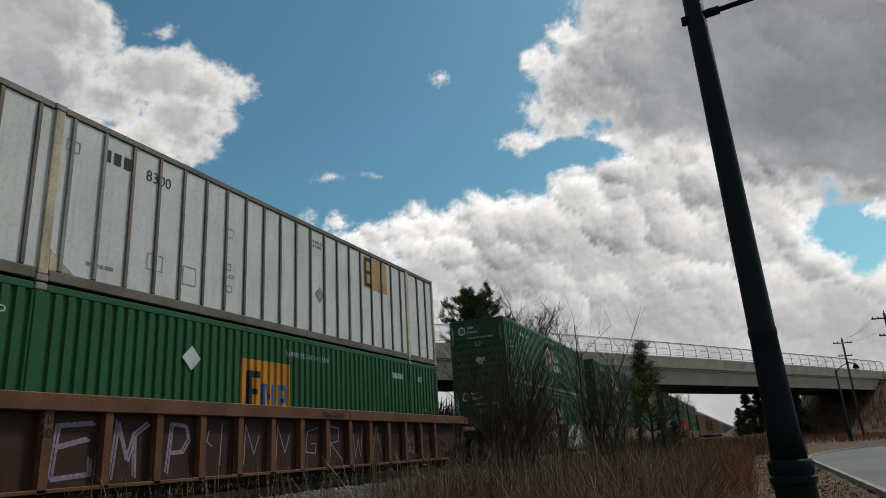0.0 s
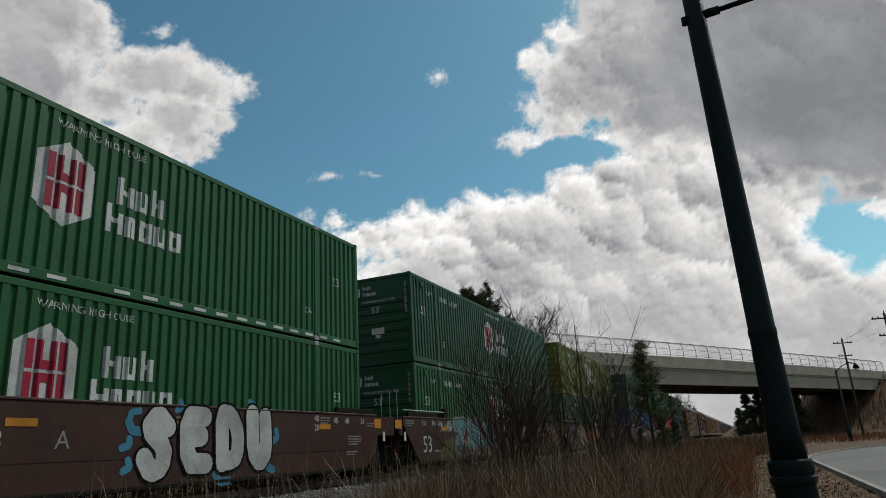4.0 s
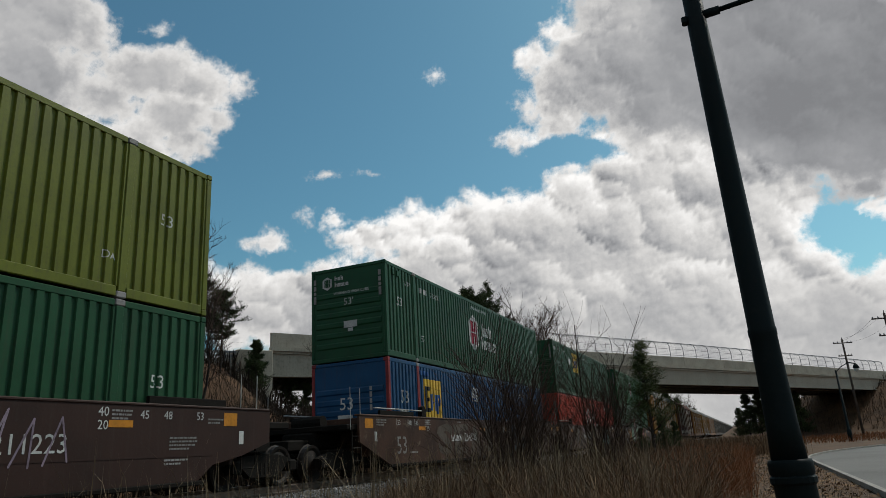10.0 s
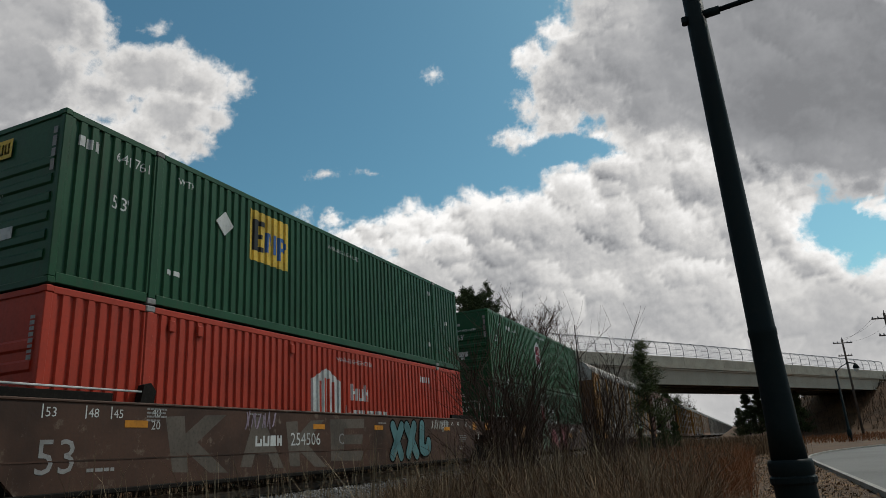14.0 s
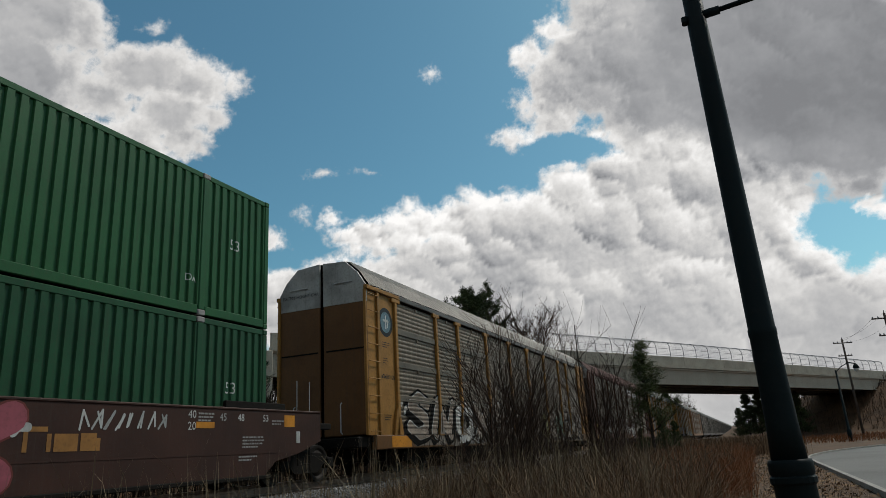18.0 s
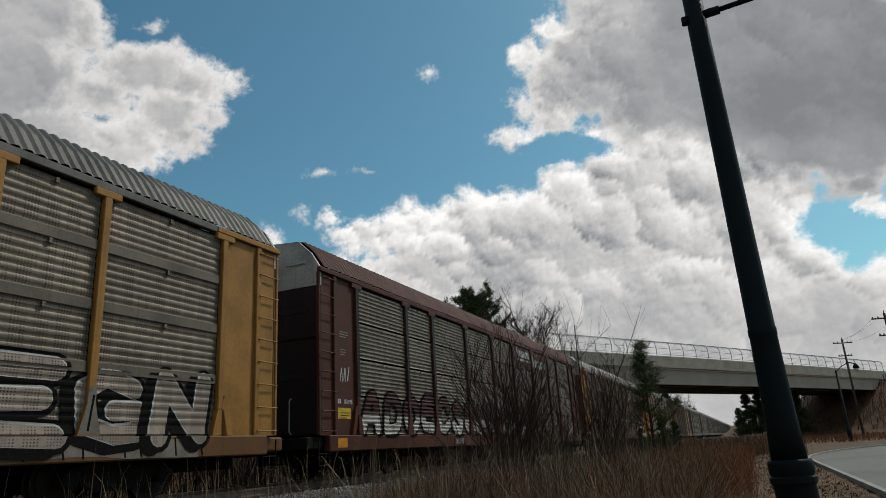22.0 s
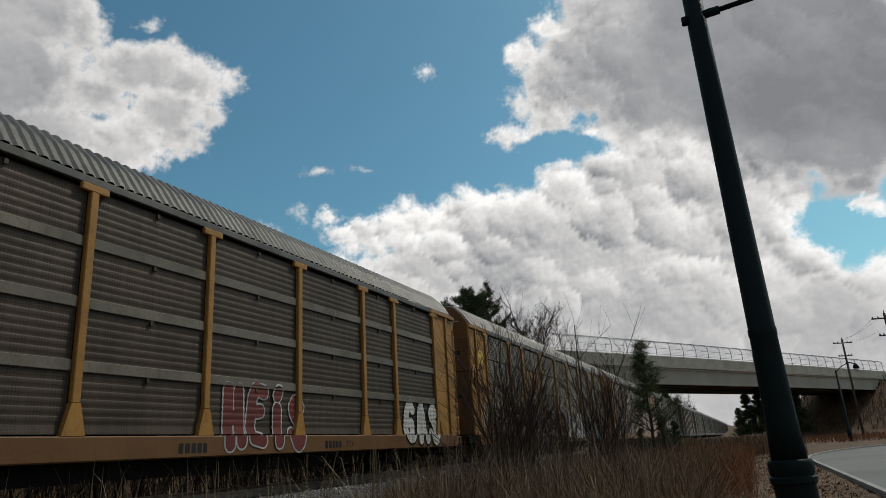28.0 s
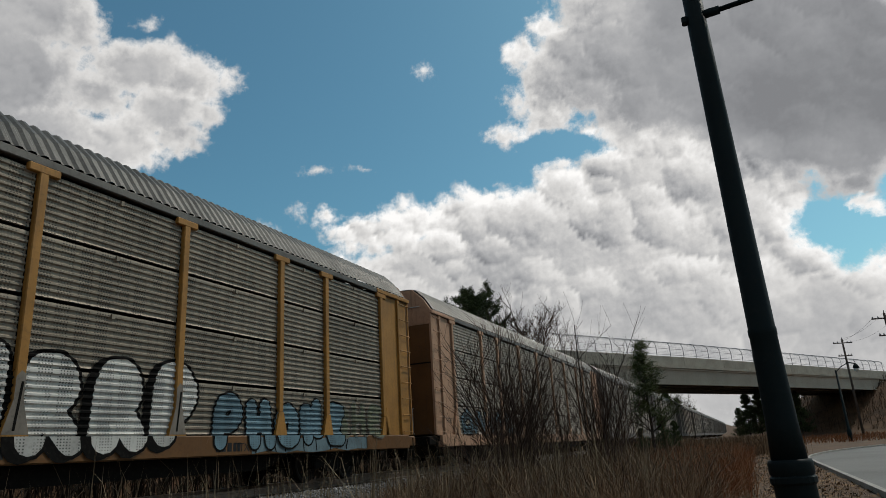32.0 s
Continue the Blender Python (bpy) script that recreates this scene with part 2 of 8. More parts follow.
spray = {
    "white": surface("white_spray_paint", (0.42, 0.42, 0.40), 0.6, grime=0.25, bump=0),
    "perforated": surface("white_spray_on_punched_steel", (0.52, 0.50, 0.46), 0.6, grime=0.3, bump=0, holes=True),
    "silver": surface("silver_spray_on_punched_steel", (0.22, 0.20, 0.175), 0.5, metal=0.2, grime=0.35, bump=0, holes=True),
    "teal": surface("teal_spray_paint", (0.085, 0.19, 0.20), 0.6, grime=0.2, bump=0),
    "pink": surface("pink_spray_paint", (0.27, 0.07, 0.09), 0.6, grime=0.3, bump=0),
    "orange": surface("orange_spray_paint", (0.36, 0.12, 0.05), 0.6, grime=0.3, bump=0),
    "mint": surface("mint_spray_paint", (0.16, 0.25, 0.17), 0.6, grime=0.3, bump=0),
    "red": surface("red_brown_spray_paint", (0.14, 0.032, 0.026), 0.6, grime=0.3, bump=0),
    "chalk": surface("lilac_chalk", (0.26, 0.20, 0.25), 0.8, grime=0.6, bump=0),
    "faint": surface("faded_green_spray_on_punched_steel", (0.17, 0.18, 0.12), 0.7, grime=0.5, bump=0, holes=True),
    "blue": surface("pale_blue_spray_on_punched_steel", (0.13, 0.21, 0.25), 0.6, grime=0.35, bump=0, holes=True),
    "lilac": surface("pale_lilac_spray_on_punched_steel", (0.30, 0.28, 0.36), 0.6, grime=0.35, bump=0, holes=True),
    "white_dull": surface("thin_white_spray_paint", (0.20, 0.17, 0.14), 0.6, grime=0.4, streak=0.3, bump=0),
    "lilac_dull": surface("thin_lilac_spray_paint", (0.20, 0.18, 0.23), 0.6, grime=0.4, bump=0),
    "blue_dull": surface("thin_blue_spray_paint", (0.12, 0.17, 0.19), 0.6, grime=0.4, bump=0),
    "brown": surface("dark_brown_spray_paint", (0.045, 0.022, 0.016), 0.6, grime=0.3, bump=0),
    "cream": surface("cream_spray_paint", (0.34, 0.29, 0.21), 0.6, grime=0.3, bump=0),
    "olive": surface("olive_spray_paint", (0.10, 0.09, 0.03), 0.6, grime=0.3, bump=0),
    "ochre": surface("ochre_spray_paint", (0.28, 0.13, 0.035), 0.6, grime=0.3, bump=0),
    "dim": surface("thin_grey_spray_on_punched_steel", (0.15, 0.145, 0.135), 0.6, grime=0.4, bump=0, holes=True),
    "black": surface("black_spray_paint", (0.007, 0.0065, 0.006), 0.9, bump=0, spec=0.05),
    "teal_deep": surface("teal_spray_over_plum", (0.085, 0.19, 0.20), 0.6, grime=0.25, bump=0, fade=((0.05, 0.04, 0.055), 0.40, 0.85)),
    "half": surface("white_spray_fading_up_to_dark_red", (0.075, 0.027, 0.022), 0.6, grime=0.3, bump=0, holes=True, fade=((0.52, 0.49, 0.44), 1.45, 1.62)),
    "blue_splash": surface("bright_blue_spray_paint", (0.045, 0.20, 0.30), 0.6, grime=0.25, bump=0),
    "sunset": surface("orange_to_pink_spray_paint", (0.40, 0.17, 0.06), 0.6, grime=0.25, bump=0, fade=((0.20, 0.045, 0.075), 0.35, 1.15)),
    "faded_ground": surface("grey_green_spray_paint", (0.12, 0.115, 0.07), 0.7, grime=0.4, bump=0),
    "roller": surface("thin_grey_roller_paint", (0.105, 0.085, 0.068), 0.7, grime=0.5, streak=0.3, bump=0),
    "night": surface("dark_blue_spray_paint", (0.012, 0.03, 0.045), 0.7, grime=0.3, bump=0),
    "sand": surface("beige_spray_on_punched_steel", (0.30, 0.24, 0.19), 0.6, grime=0.3, bump=0, holes=True),
    "lime": surface("yellow_green_spray_paint", (0.24, 0.22, 0.07), 0.7, grime=0.4, bump=0),
}
concrete = surface("bridge_concrete", (0.41, 0.365, 0.29), 0.85, dark=0.75, scale=0.5, fine=6, streak=0.25, grime=0.25, bump=0.2)
concrete_kerb = surface("kerb_concrete", (0.30, 0.28, 0.245), 0.9, dark=0.7, scale=1.5, grime=0.3)
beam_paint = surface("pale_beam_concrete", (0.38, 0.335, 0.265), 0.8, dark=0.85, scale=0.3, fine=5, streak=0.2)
# a darker concrete tone that holds the shade beneath the deck
bridge_shade = surface("shaded_deck_concrete", (0.13, 0.122, 0.11), 0.9)
asphalt = surface("worn_asphalt", (0.15, 0.143, 0.132), 0.85, dark=0.75, scale=0.25, fine=60, grime=0.2, bump=0.3)
road_yellow = surface("worn_yellow_line", (0.40, 0.27, 0.07), 0.8, grime=0.5)
earth = surface("dead_grass_and_litter", (0.096, 0.052, 0.025), 0.95, dark=0.5, scale=0.45, fine=9, grime=0.45, bump=0.6)
ballast_mat = surface("grey_ballast", (0.070, 0.064, 0.056), 0.9, dark=0.55, scale=2.0, fine=22, grime=0.5, bump=1.0)
tie_wood = surface("creosoted_timber", (0.055, 0.042, 0.034), 0.9, dark=0.5, fine=12, bump=0.5)
pole_paint = surface("dark_green_pole_paint", (0.006, 0.012, 0.013), 0.6, dark=0.7, fine=30, grime=0.15, spec=0.1)
timber_pole = surface("weathered_pole_timber", (0.07, 0.055, 0.045), 0.9)
galv = surface("galvanized_tube", (0.20, 0.20, 0.21), 0.45, metal=0.5)
bark = surface("grey_brown_bark", (0.035, 0.028, 0.023), 0.95, dark=0.55, fine=25, bump=0.6)
twig = islands("bare_twigs", [(0.055, 0.037, 0.028), (0.10, 0.064, 0.046), (0.030, 0.021, 0.017)])
straw = islands("dry_grass_blades", [(0.15, 0.092, 0.050), (0.29, 0.195, 0.110), (0.060, 0.037, 0.022), (0.19, 0.095, 0.048)])
brown_brush = islands("brown_brush", [(0.072, 0.042, 0.025), (0.105, 0.063, 0.036), (0.045, 0.028, 0.018)])
rusty_straw = islands("rusty_grass_blades", [(0.25, 0.085, 0.03), (0.17, 0.07, 0.03), (0.28, 0.13, 0.055)])
dark_brush = islands("dark_brush", [(0.022, 0.015, 0.010), (0.036, 0.024, 0.014), (0.012, 0.009, 0.007)])
turf = islands("dead_and_green_turf", [(0.075, 0.05, 0.028), (0.045, 0.052, 0.018), (0.10, 0.068, 0.038), (0.055, 0.04, 0.022)])
pale_straw = islands("pale_dry_stems", [(0.20, 0.15, 0.09), (0.28, 0.22, 0.14), (0.12, 0.085, 0.05)])
needles = islands("pine_needles", [(0.034, 0.052, 0.020), (0.066, 0.086, 0.030), (0.045, 0.062, 0.025)])
needles_fresh = islands("young_pine_needles", [(0.055, 0.075, 0.025), (0.10, 0.115, 0.038), (0.040, 0.055, 0.020)])
stones = islands("ballast_stones", [(0.24, 0.23, 0.22), (0.15, 0.145, 0.14), (0.33, 0.32, 0.31), (0.20, 0.18, 0.16)])
litter = islands("fallen_leaves", [(0.17, 0.095, 0.045), (0.23, 0.14, 0.07), (0.11, 0.062, 0.034)])

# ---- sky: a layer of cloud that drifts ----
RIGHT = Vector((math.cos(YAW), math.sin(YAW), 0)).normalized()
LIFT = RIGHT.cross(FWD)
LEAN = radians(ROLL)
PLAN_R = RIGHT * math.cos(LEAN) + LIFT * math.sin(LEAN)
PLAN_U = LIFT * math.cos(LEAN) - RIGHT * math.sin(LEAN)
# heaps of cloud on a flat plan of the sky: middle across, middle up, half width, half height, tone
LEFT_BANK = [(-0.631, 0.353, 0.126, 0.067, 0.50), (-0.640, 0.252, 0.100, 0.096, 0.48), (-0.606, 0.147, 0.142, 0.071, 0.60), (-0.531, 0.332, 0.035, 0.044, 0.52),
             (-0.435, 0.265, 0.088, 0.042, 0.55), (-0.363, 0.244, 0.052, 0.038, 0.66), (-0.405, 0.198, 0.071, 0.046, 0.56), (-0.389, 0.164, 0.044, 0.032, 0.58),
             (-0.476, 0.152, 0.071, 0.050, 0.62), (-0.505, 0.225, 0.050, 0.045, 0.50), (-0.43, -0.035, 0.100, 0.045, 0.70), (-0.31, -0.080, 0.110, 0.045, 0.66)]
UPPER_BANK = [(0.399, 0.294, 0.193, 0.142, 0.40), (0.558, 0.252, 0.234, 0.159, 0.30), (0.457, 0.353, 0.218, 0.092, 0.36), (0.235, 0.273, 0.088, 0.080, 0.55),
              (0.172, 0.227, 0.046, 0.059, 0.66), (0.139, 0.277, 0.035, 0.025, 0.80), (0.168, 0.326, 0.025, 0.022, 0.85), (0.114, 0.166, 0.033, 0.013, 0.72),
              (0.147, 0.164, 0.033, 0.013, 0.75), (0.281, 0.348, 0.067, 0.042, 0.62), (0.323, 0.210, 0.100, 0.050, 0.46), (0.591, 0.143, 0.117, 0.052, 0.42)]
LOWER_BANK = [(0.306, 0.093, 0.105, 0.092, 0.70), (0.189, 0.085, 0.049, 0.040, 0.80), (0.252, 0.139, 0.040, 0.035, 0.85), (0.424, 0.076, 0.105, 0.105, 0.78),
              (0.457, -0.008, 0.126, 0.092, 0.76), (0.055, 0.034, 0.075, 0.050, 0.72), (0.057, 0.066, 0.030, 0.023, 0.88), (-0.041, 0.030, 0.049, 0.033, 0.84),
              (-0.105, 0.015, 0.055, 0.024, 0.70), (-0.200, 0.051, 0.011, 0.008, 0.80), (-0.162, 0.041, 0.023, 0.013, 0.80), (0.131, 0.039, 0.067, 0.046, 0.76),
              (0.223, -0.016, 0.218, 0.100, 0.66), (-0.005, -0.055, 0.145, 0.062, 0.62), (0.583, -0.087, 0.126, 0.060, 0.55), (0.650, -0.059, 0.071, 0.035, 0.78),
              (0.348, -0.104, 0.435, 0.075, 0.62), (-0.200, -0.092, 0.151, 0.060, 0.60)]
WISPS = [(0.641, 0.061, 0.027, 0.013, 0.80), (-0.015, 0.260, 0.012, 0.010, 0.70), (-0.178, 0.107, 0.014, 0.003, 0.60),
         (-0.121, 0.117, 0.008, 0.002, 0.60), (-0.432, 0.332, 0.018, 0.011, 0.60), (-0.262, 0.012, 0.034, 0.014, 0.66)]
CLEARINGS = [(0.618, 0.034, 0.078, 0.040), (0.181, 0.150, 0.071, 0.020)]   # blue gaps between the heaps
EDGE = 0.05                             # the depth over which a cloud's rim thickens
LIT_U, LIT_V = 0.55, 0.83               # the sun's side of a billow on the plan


def cloud_layer():
    az = np.concatenate([np.arange(-180, -66, 3.0), np.arange(-66, 24, 0.30), np.arange(24, 180.1, 3.0)])
    el = np.concatenate([np.arange(-1.8, 48, 0.30), np.arange(48, 90, 2.5), [90.0]])
    n_az, n_el = len(az) - 1, len(el) - 1
    A, E = np.meshgrid(np.radians(az), np.radians(el))
    d = np.stack([np.sin(A) * np.cos(E), np.cos(A) * np.cos(E), np.sin(E)], -1).reshape(-1, 3)
    dist = 1 / np.sqrt((np.hypot(d[:, 0], d[:, 1]) / 4200) ** 2 + (d[:, 2] / 900) ** 2)
    depth = d @ np.array(FWD)
    ahead = np.maximum(depth, 0.15)
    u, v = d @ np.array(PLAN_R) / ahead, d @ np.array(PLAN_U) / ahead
    # the plan is stirred a little, so that no heap keeps a round outline
    stir = np.array([noise.noise_vector(Vector((a * 14, b * 14, 0.3))) * 0.012 + noise.noise_vector(Vector((a * 45, b * 45, 4.3))) * 0.006 for a, b in zip(u, v)])
    u, v = u + stir[:, 0], v + stir[:, 1]
    cover, top, lit = np.full(len(d), -1.2), np.full(len(d), -1.0), np.zeros(len(d))
    tone, weight = np.full(len(d), 0.55 * 1e-3), np.full(len(d), 1e-3)
    rng = random.Random(31)

    def heap(cu, cv, ru, rv, z0, strength):
        """One rounded heap: it covers, and where it stands foremost its slope sets the light."""
        r = math.sqrt(ru * rv)
        near = np.nonzero((np.abs(u - cu) < ru * 2.2 + EDGE) & (np.abs(v - cv) < rv * 2.2 + EDGE))[0]
        du, dv = (u[near] - cu) / ru, (v[near] - cv) / rv
        q = np.sqrt(du * du + dv * dv)
        cover[near] = np.maximum(cover[near], np.clip((1 - q) * r / EDGE * 1.35 + 0.06, -1.2, 1.6))
        h = z0 + r * np.sqrt(np.maximum(0, 1 - q * q))
        front = (q < 1) & (h > top[near])
        hit = near[front]
        top[hit] = h[front]
        lit[hit] = strength * (du[front] * LIT_U + dv[front] * LIT_V) + (1 - strength) * lit[hit]
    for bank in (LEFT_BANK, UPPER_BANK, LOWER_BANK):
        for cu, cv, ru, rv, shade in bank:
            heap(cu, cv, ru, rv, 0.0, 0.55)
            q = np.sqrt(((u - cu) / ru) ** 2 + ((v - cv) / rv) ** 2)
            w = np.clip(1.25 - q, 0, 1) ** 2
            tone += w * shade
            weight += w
    for bank, calm in ((LEFT_BANK, 0.45), (UPPER_BANK, 0.5), (LOWER_BANK, 0.85)):
        for cu, cv, ru, rv, shade in bank:
            r = math.sqrt(ru * rv)
            for _ in range(int(8 + 120 * r)):
                w, rho = rng.uniform(0, 2 * math.pi), math.sqrt(rng.uniform(0.15, 1.0))
                pu, pv = cu + ru * rho * math.cos(w), cv + rv * rho * math.sin(w)
                k = min(0.034, r * rng.uniform(0.14, 0.42))
                z = r * math.sqrt(max(0, 1 - rho * rho)) + 0.3 * k
                heap(pu, pv, k * rng.uniform(1.0, 1.5), k, z, calm)
                for _ in range(4):
                    w2 = rng.uniform(0, 2 * math.pi)
                    k2 = k * rng.uniform(0.25, 0.5)
                    heap(pu + k * 0.85 * math.cos(w2), pv + k * 0.85 * math.sin(w2), k2 * 1.2, k2, z + k * 0.55, calm * 0.4)
    for cu, cv, ru, rv, shade in WISPS:
        heap(cu, cv, ru, rv, 0.0, 0.3)
        tone += shade * 2.0 * (np.hypot((u - cu) / ru, (v - cv) / rv) < 1.3)
        weight += 2.0 * (np.hypot((u - cu) / ru, (v - cv) / rv) < 1.3)
    for cu, cv, ru, rv in CLEARINGS:
        q = np.sqrt(((u - cu) / ru) ** 2 + ((v - cv) / rv) ** 2)
        gap = np.clip((q - 1) * math.sqrt(ru * rv) / EDGE * 1.6, -0.55, 3)
        keep = np.zeros(len(d))
        for wu, wv, wa, wb, _ in WISPS[:1]:
            keep = np.maximum(keep, np.hypot((u - wu) / wa, (v - wv) / wb) < 1.25)
        cover = np.where(keep > 0, cover, np.minimum(cover, gap))
    tone /= weight
    # beyond the plan: scattered heaps of the same kind
    wide = np.array([noise.fractal(Vector(p * 3.1), 1.0, 2.0, 3) for p in d]) * 2.6 - 0.5
    edge = np.clip((np.maximum(np.abs(u) - 0.74, np.abs(v) - 0.46)) / 0.25, 0, 1)
    edge[depth < 0.2] = 1
    cover = cover * (1 - edge) + np.clip(wide, -1.2, 1.6) * edge
    lit *= 1 - edge
    low = np.clip((radians(11) - np.arcsin(np.clip(d[:, 2], -1, 1))) / radians(4), 0, 1)
    cover = np.maximum(cover, -1.2 + 2.4 * low)
    near_sun = np.clip((d @ np.array(sun_dir) - 0.90) / 0.06, 0, 1)
    cover = cover * (1 - near_sun) - 1.2 * near_sun
    # towards the horizon the banks run together in a bright haze
    haze_low = np.clip((radians(13) - np.arcsin(np.clip(d[:, 2], -1, 1))) / radians(9), 0, 1)
    tone = tone * (1 - haze_low) + 0.63 * haze_low
    soft = np.clip((tone - 0.36) / 0.36, 0, 1)
    crisp = (0.25 + soft * soft * (3 - 2 * soft)) * (1 - 0.7 * haze_low) * np.where(u < -0.25, 0.75, 1.0)
    faces = []
    w = n_az + 1
    for i in range(n_el):
        for j in range(n_az):
            faces.append((i * w + j, i * w + j + 1, (i + 1) * w + j + 1, (i + 1) * w + j))
    me = bpy.data.meshes.new("cloud_layer")
    me.from_pydata((d * dist[:, None]).tolist(), [], faces)
    for key, values in (("cover", cover), ("tone", tone), ("lit", lit), ("crisp", crisp)):
        me.attributes.new(key, "FLOAT", "POINT").data.foreach_set("value", values.astype(np.float32))
    me.polygons.foreach_set("use_smooth", [True] * len(me.polygons))
    m = bpy.data.materials.new("cloud")
    m.use_nodes = True
    nt = m.node_tree
    nt.nodes.remove(nt.nodes["Principled BSDF"])
    tc = nt.nodes.new("ShaderNodeTexCoord")
    unit = nt.nodes.new("ShaderNodeVectorMath")
    unit.operation = "NORMALIZE"
    nt.links.new(tc.outputs["Object"], unit.inputs[0])
    toward = nt.nodes.new("ShaderNodeVectorMath")
    toward.operation = "ADD"
    nt.links.new(unit.outputs[0], toward.inputs[0])
    toward.inputs[1].default_value = (0.004, 0.001, 0.006)

    def field(key):
        n = nt.nodes.new("ShaderNodeAttribute")
        n.attribute_name = key
        return n.outputs["Fac"]

    def off(value, k):
        return arith(nt, "MULTIPLY", arith(nt, "SUBTRACT", value, 0.5), k)
    puff, shred = speckle(nt, unit.outputs[0], 26.0, 8, 0.60), speckle(nt, unit.outputs[0], 95.0, 6, 0.62)
    body, body_lit = speckle(nt, unit.outputs[0], 34.0, 7, 0.58), speckle(nt, toward.outputs[0], 34.0, 7, 0.58)
    bank = speckle(nt, unit.outputs[0], 7.0, 3, 0.5)
    thick = arith(nt, "ADD", field("cover"), off(puff, 1.35))
    thick = arith(nt, "ADD", thick, off(shred, 0.75))
    veil = ramp(nt, thick, -0.16, 0.42)
    rim = arith(nt, "SUBTRACT", 1.0, ramp(nt, thick, 0.15, 1.1))
    relief = arith(nt, "ADD", arith(nt, "MULTIPLY", field("lit"), 0.25), arith(nt, "MULTIPLY", arith(nt, "SUBTRACT", body, body_lit), 0.42))
    relief = arith(nt, "ADD", relief, off(puff, 0.16))
    glow = arith(nt, "ADD", arith(nt, "MULTIPLY", field("tone"), 0.85), arith(nt, "MULTIPLY", relief, field("crisp")))
    glow = arith(nt, "ADD", glow, arith(nt, "MULTIPLY", off(bank, 0.50), arith(nt, "MINIMUM", 1.0, arith(nt, "ADD", field("crisp"), 0.2))))
    glow = arith(nt, "ADD", glow, arith(nt, "MULTIPLY", rim, 0.26))
    glow = arith(nt, "MINIMUM", arith(nt, "MAXIMUM", glow, 0.24), 1.0)
    tint = mix(nt, ramp(nt, glow, 0.2, 0.7), (0.93, 0.95, 1.0), (1.0, 0.985, 0.965))
    em, tr, both = nt.nodes.new("ShaderNodeEmission"), nt.nodes.new("ShaderNodeBsdfTransparent"), nt.nodes.new("ShaderNodeMixShader")
    nt.links.new(tint, em.inputs[0])
    nt.links.new(glow, em.inputs[1])
    nt.links.new(veil, both.inputs[0])
    nt.links.new(tr.outputs[0], both.inputs[1])
    nt.links.new(em.outputs[0], both.inputs[2])
    nt.links.new(both.outputs[0], nt.nodes["Material Output"].inputs["Surface"])
    me.materials.append(m)
    return tagged(new("backdrop_clouds", me), "broken white and grey cumulus drifting over a blue sky", "cloud", kind="structure")


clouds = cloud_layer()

# ---- lettering ----
LETTERS = {}


def letters(body, size, bold=0.0):
    """A flat mesh of text, as vertices (along, up) from its lower left, and faces."""
    key = (body, size, bold)
    if key not in LETTERS:
        cu = bpy.data.curves.new("text", "FONT")
        cu.body, cu.size, cu.offset, cu.resolution_u, cu.fill_mode = body, size, bold, 2, "FRONT"
        ob = new("text", cu)
        bpy.context.view_layer.update()
        me = bpy.data.meshes.new_from_object(ob.evaluated_get(bpy.context.evaluated_depsgraph_get()))
        LETTERS[key] = ([(p.co.x, p.co.y) for p in me.vertices], [tuple(f.vertices) for f in me.polygons])
        bpy.data.objects.remove(ob)
        bpy.data.curves.remove(cu)
        bpy.data.meshes.remove(me)
    return LETTERS[key]


def shape(points):
    return list(points), [tuple(range(len(points)))]


def bars(rows, length, height, gap, seed):
    """Rows of short plain bars, for writing that cannot be read."""
    rng = random.Random(seed)
    v, f = [], []
    for r in range(rows):
        x, z = 0.0, -r * (height + gap)
        while x < length * (1 if r < rows - 1 else 0.7):
            w = height * (rng.uniform(0.8, 3.0) if height < 0.1 else rng.uniform(0.45, 0.75))
            n = len(v)
            v += [(x, z), (x + w, z), (x + w, z + height), (x, z + height)]
            f.append((n, n + 1, n + 2, n + 3))
            x += w + height * (0.45 if height < 0.1 else 0.28)
    return v, f


def joined(pieces):
    """Flat pieces of (vertices, faces), each moved by (along, up) and scaled, as one."""
    v, f = [], []
    for (pv, pf), dx, dz, sx, sz in pieces:
        n = len(v)
        v += [(dx + x * sx, dz + z * sz) for x, z in pv]
        f += [tuple(n + i for i in q) for q in pf]
    return v, f


def flat_mesh(name, piece, material, place):
    """Flat piece to a mesh; place turns (along, up) into a point."""
    me = bpy.data.meshes.new(name)
    me.from_pydata([place(x, z) for x, z in piece[0]], [], piece[1])
    me.materials.append(material)
    return me


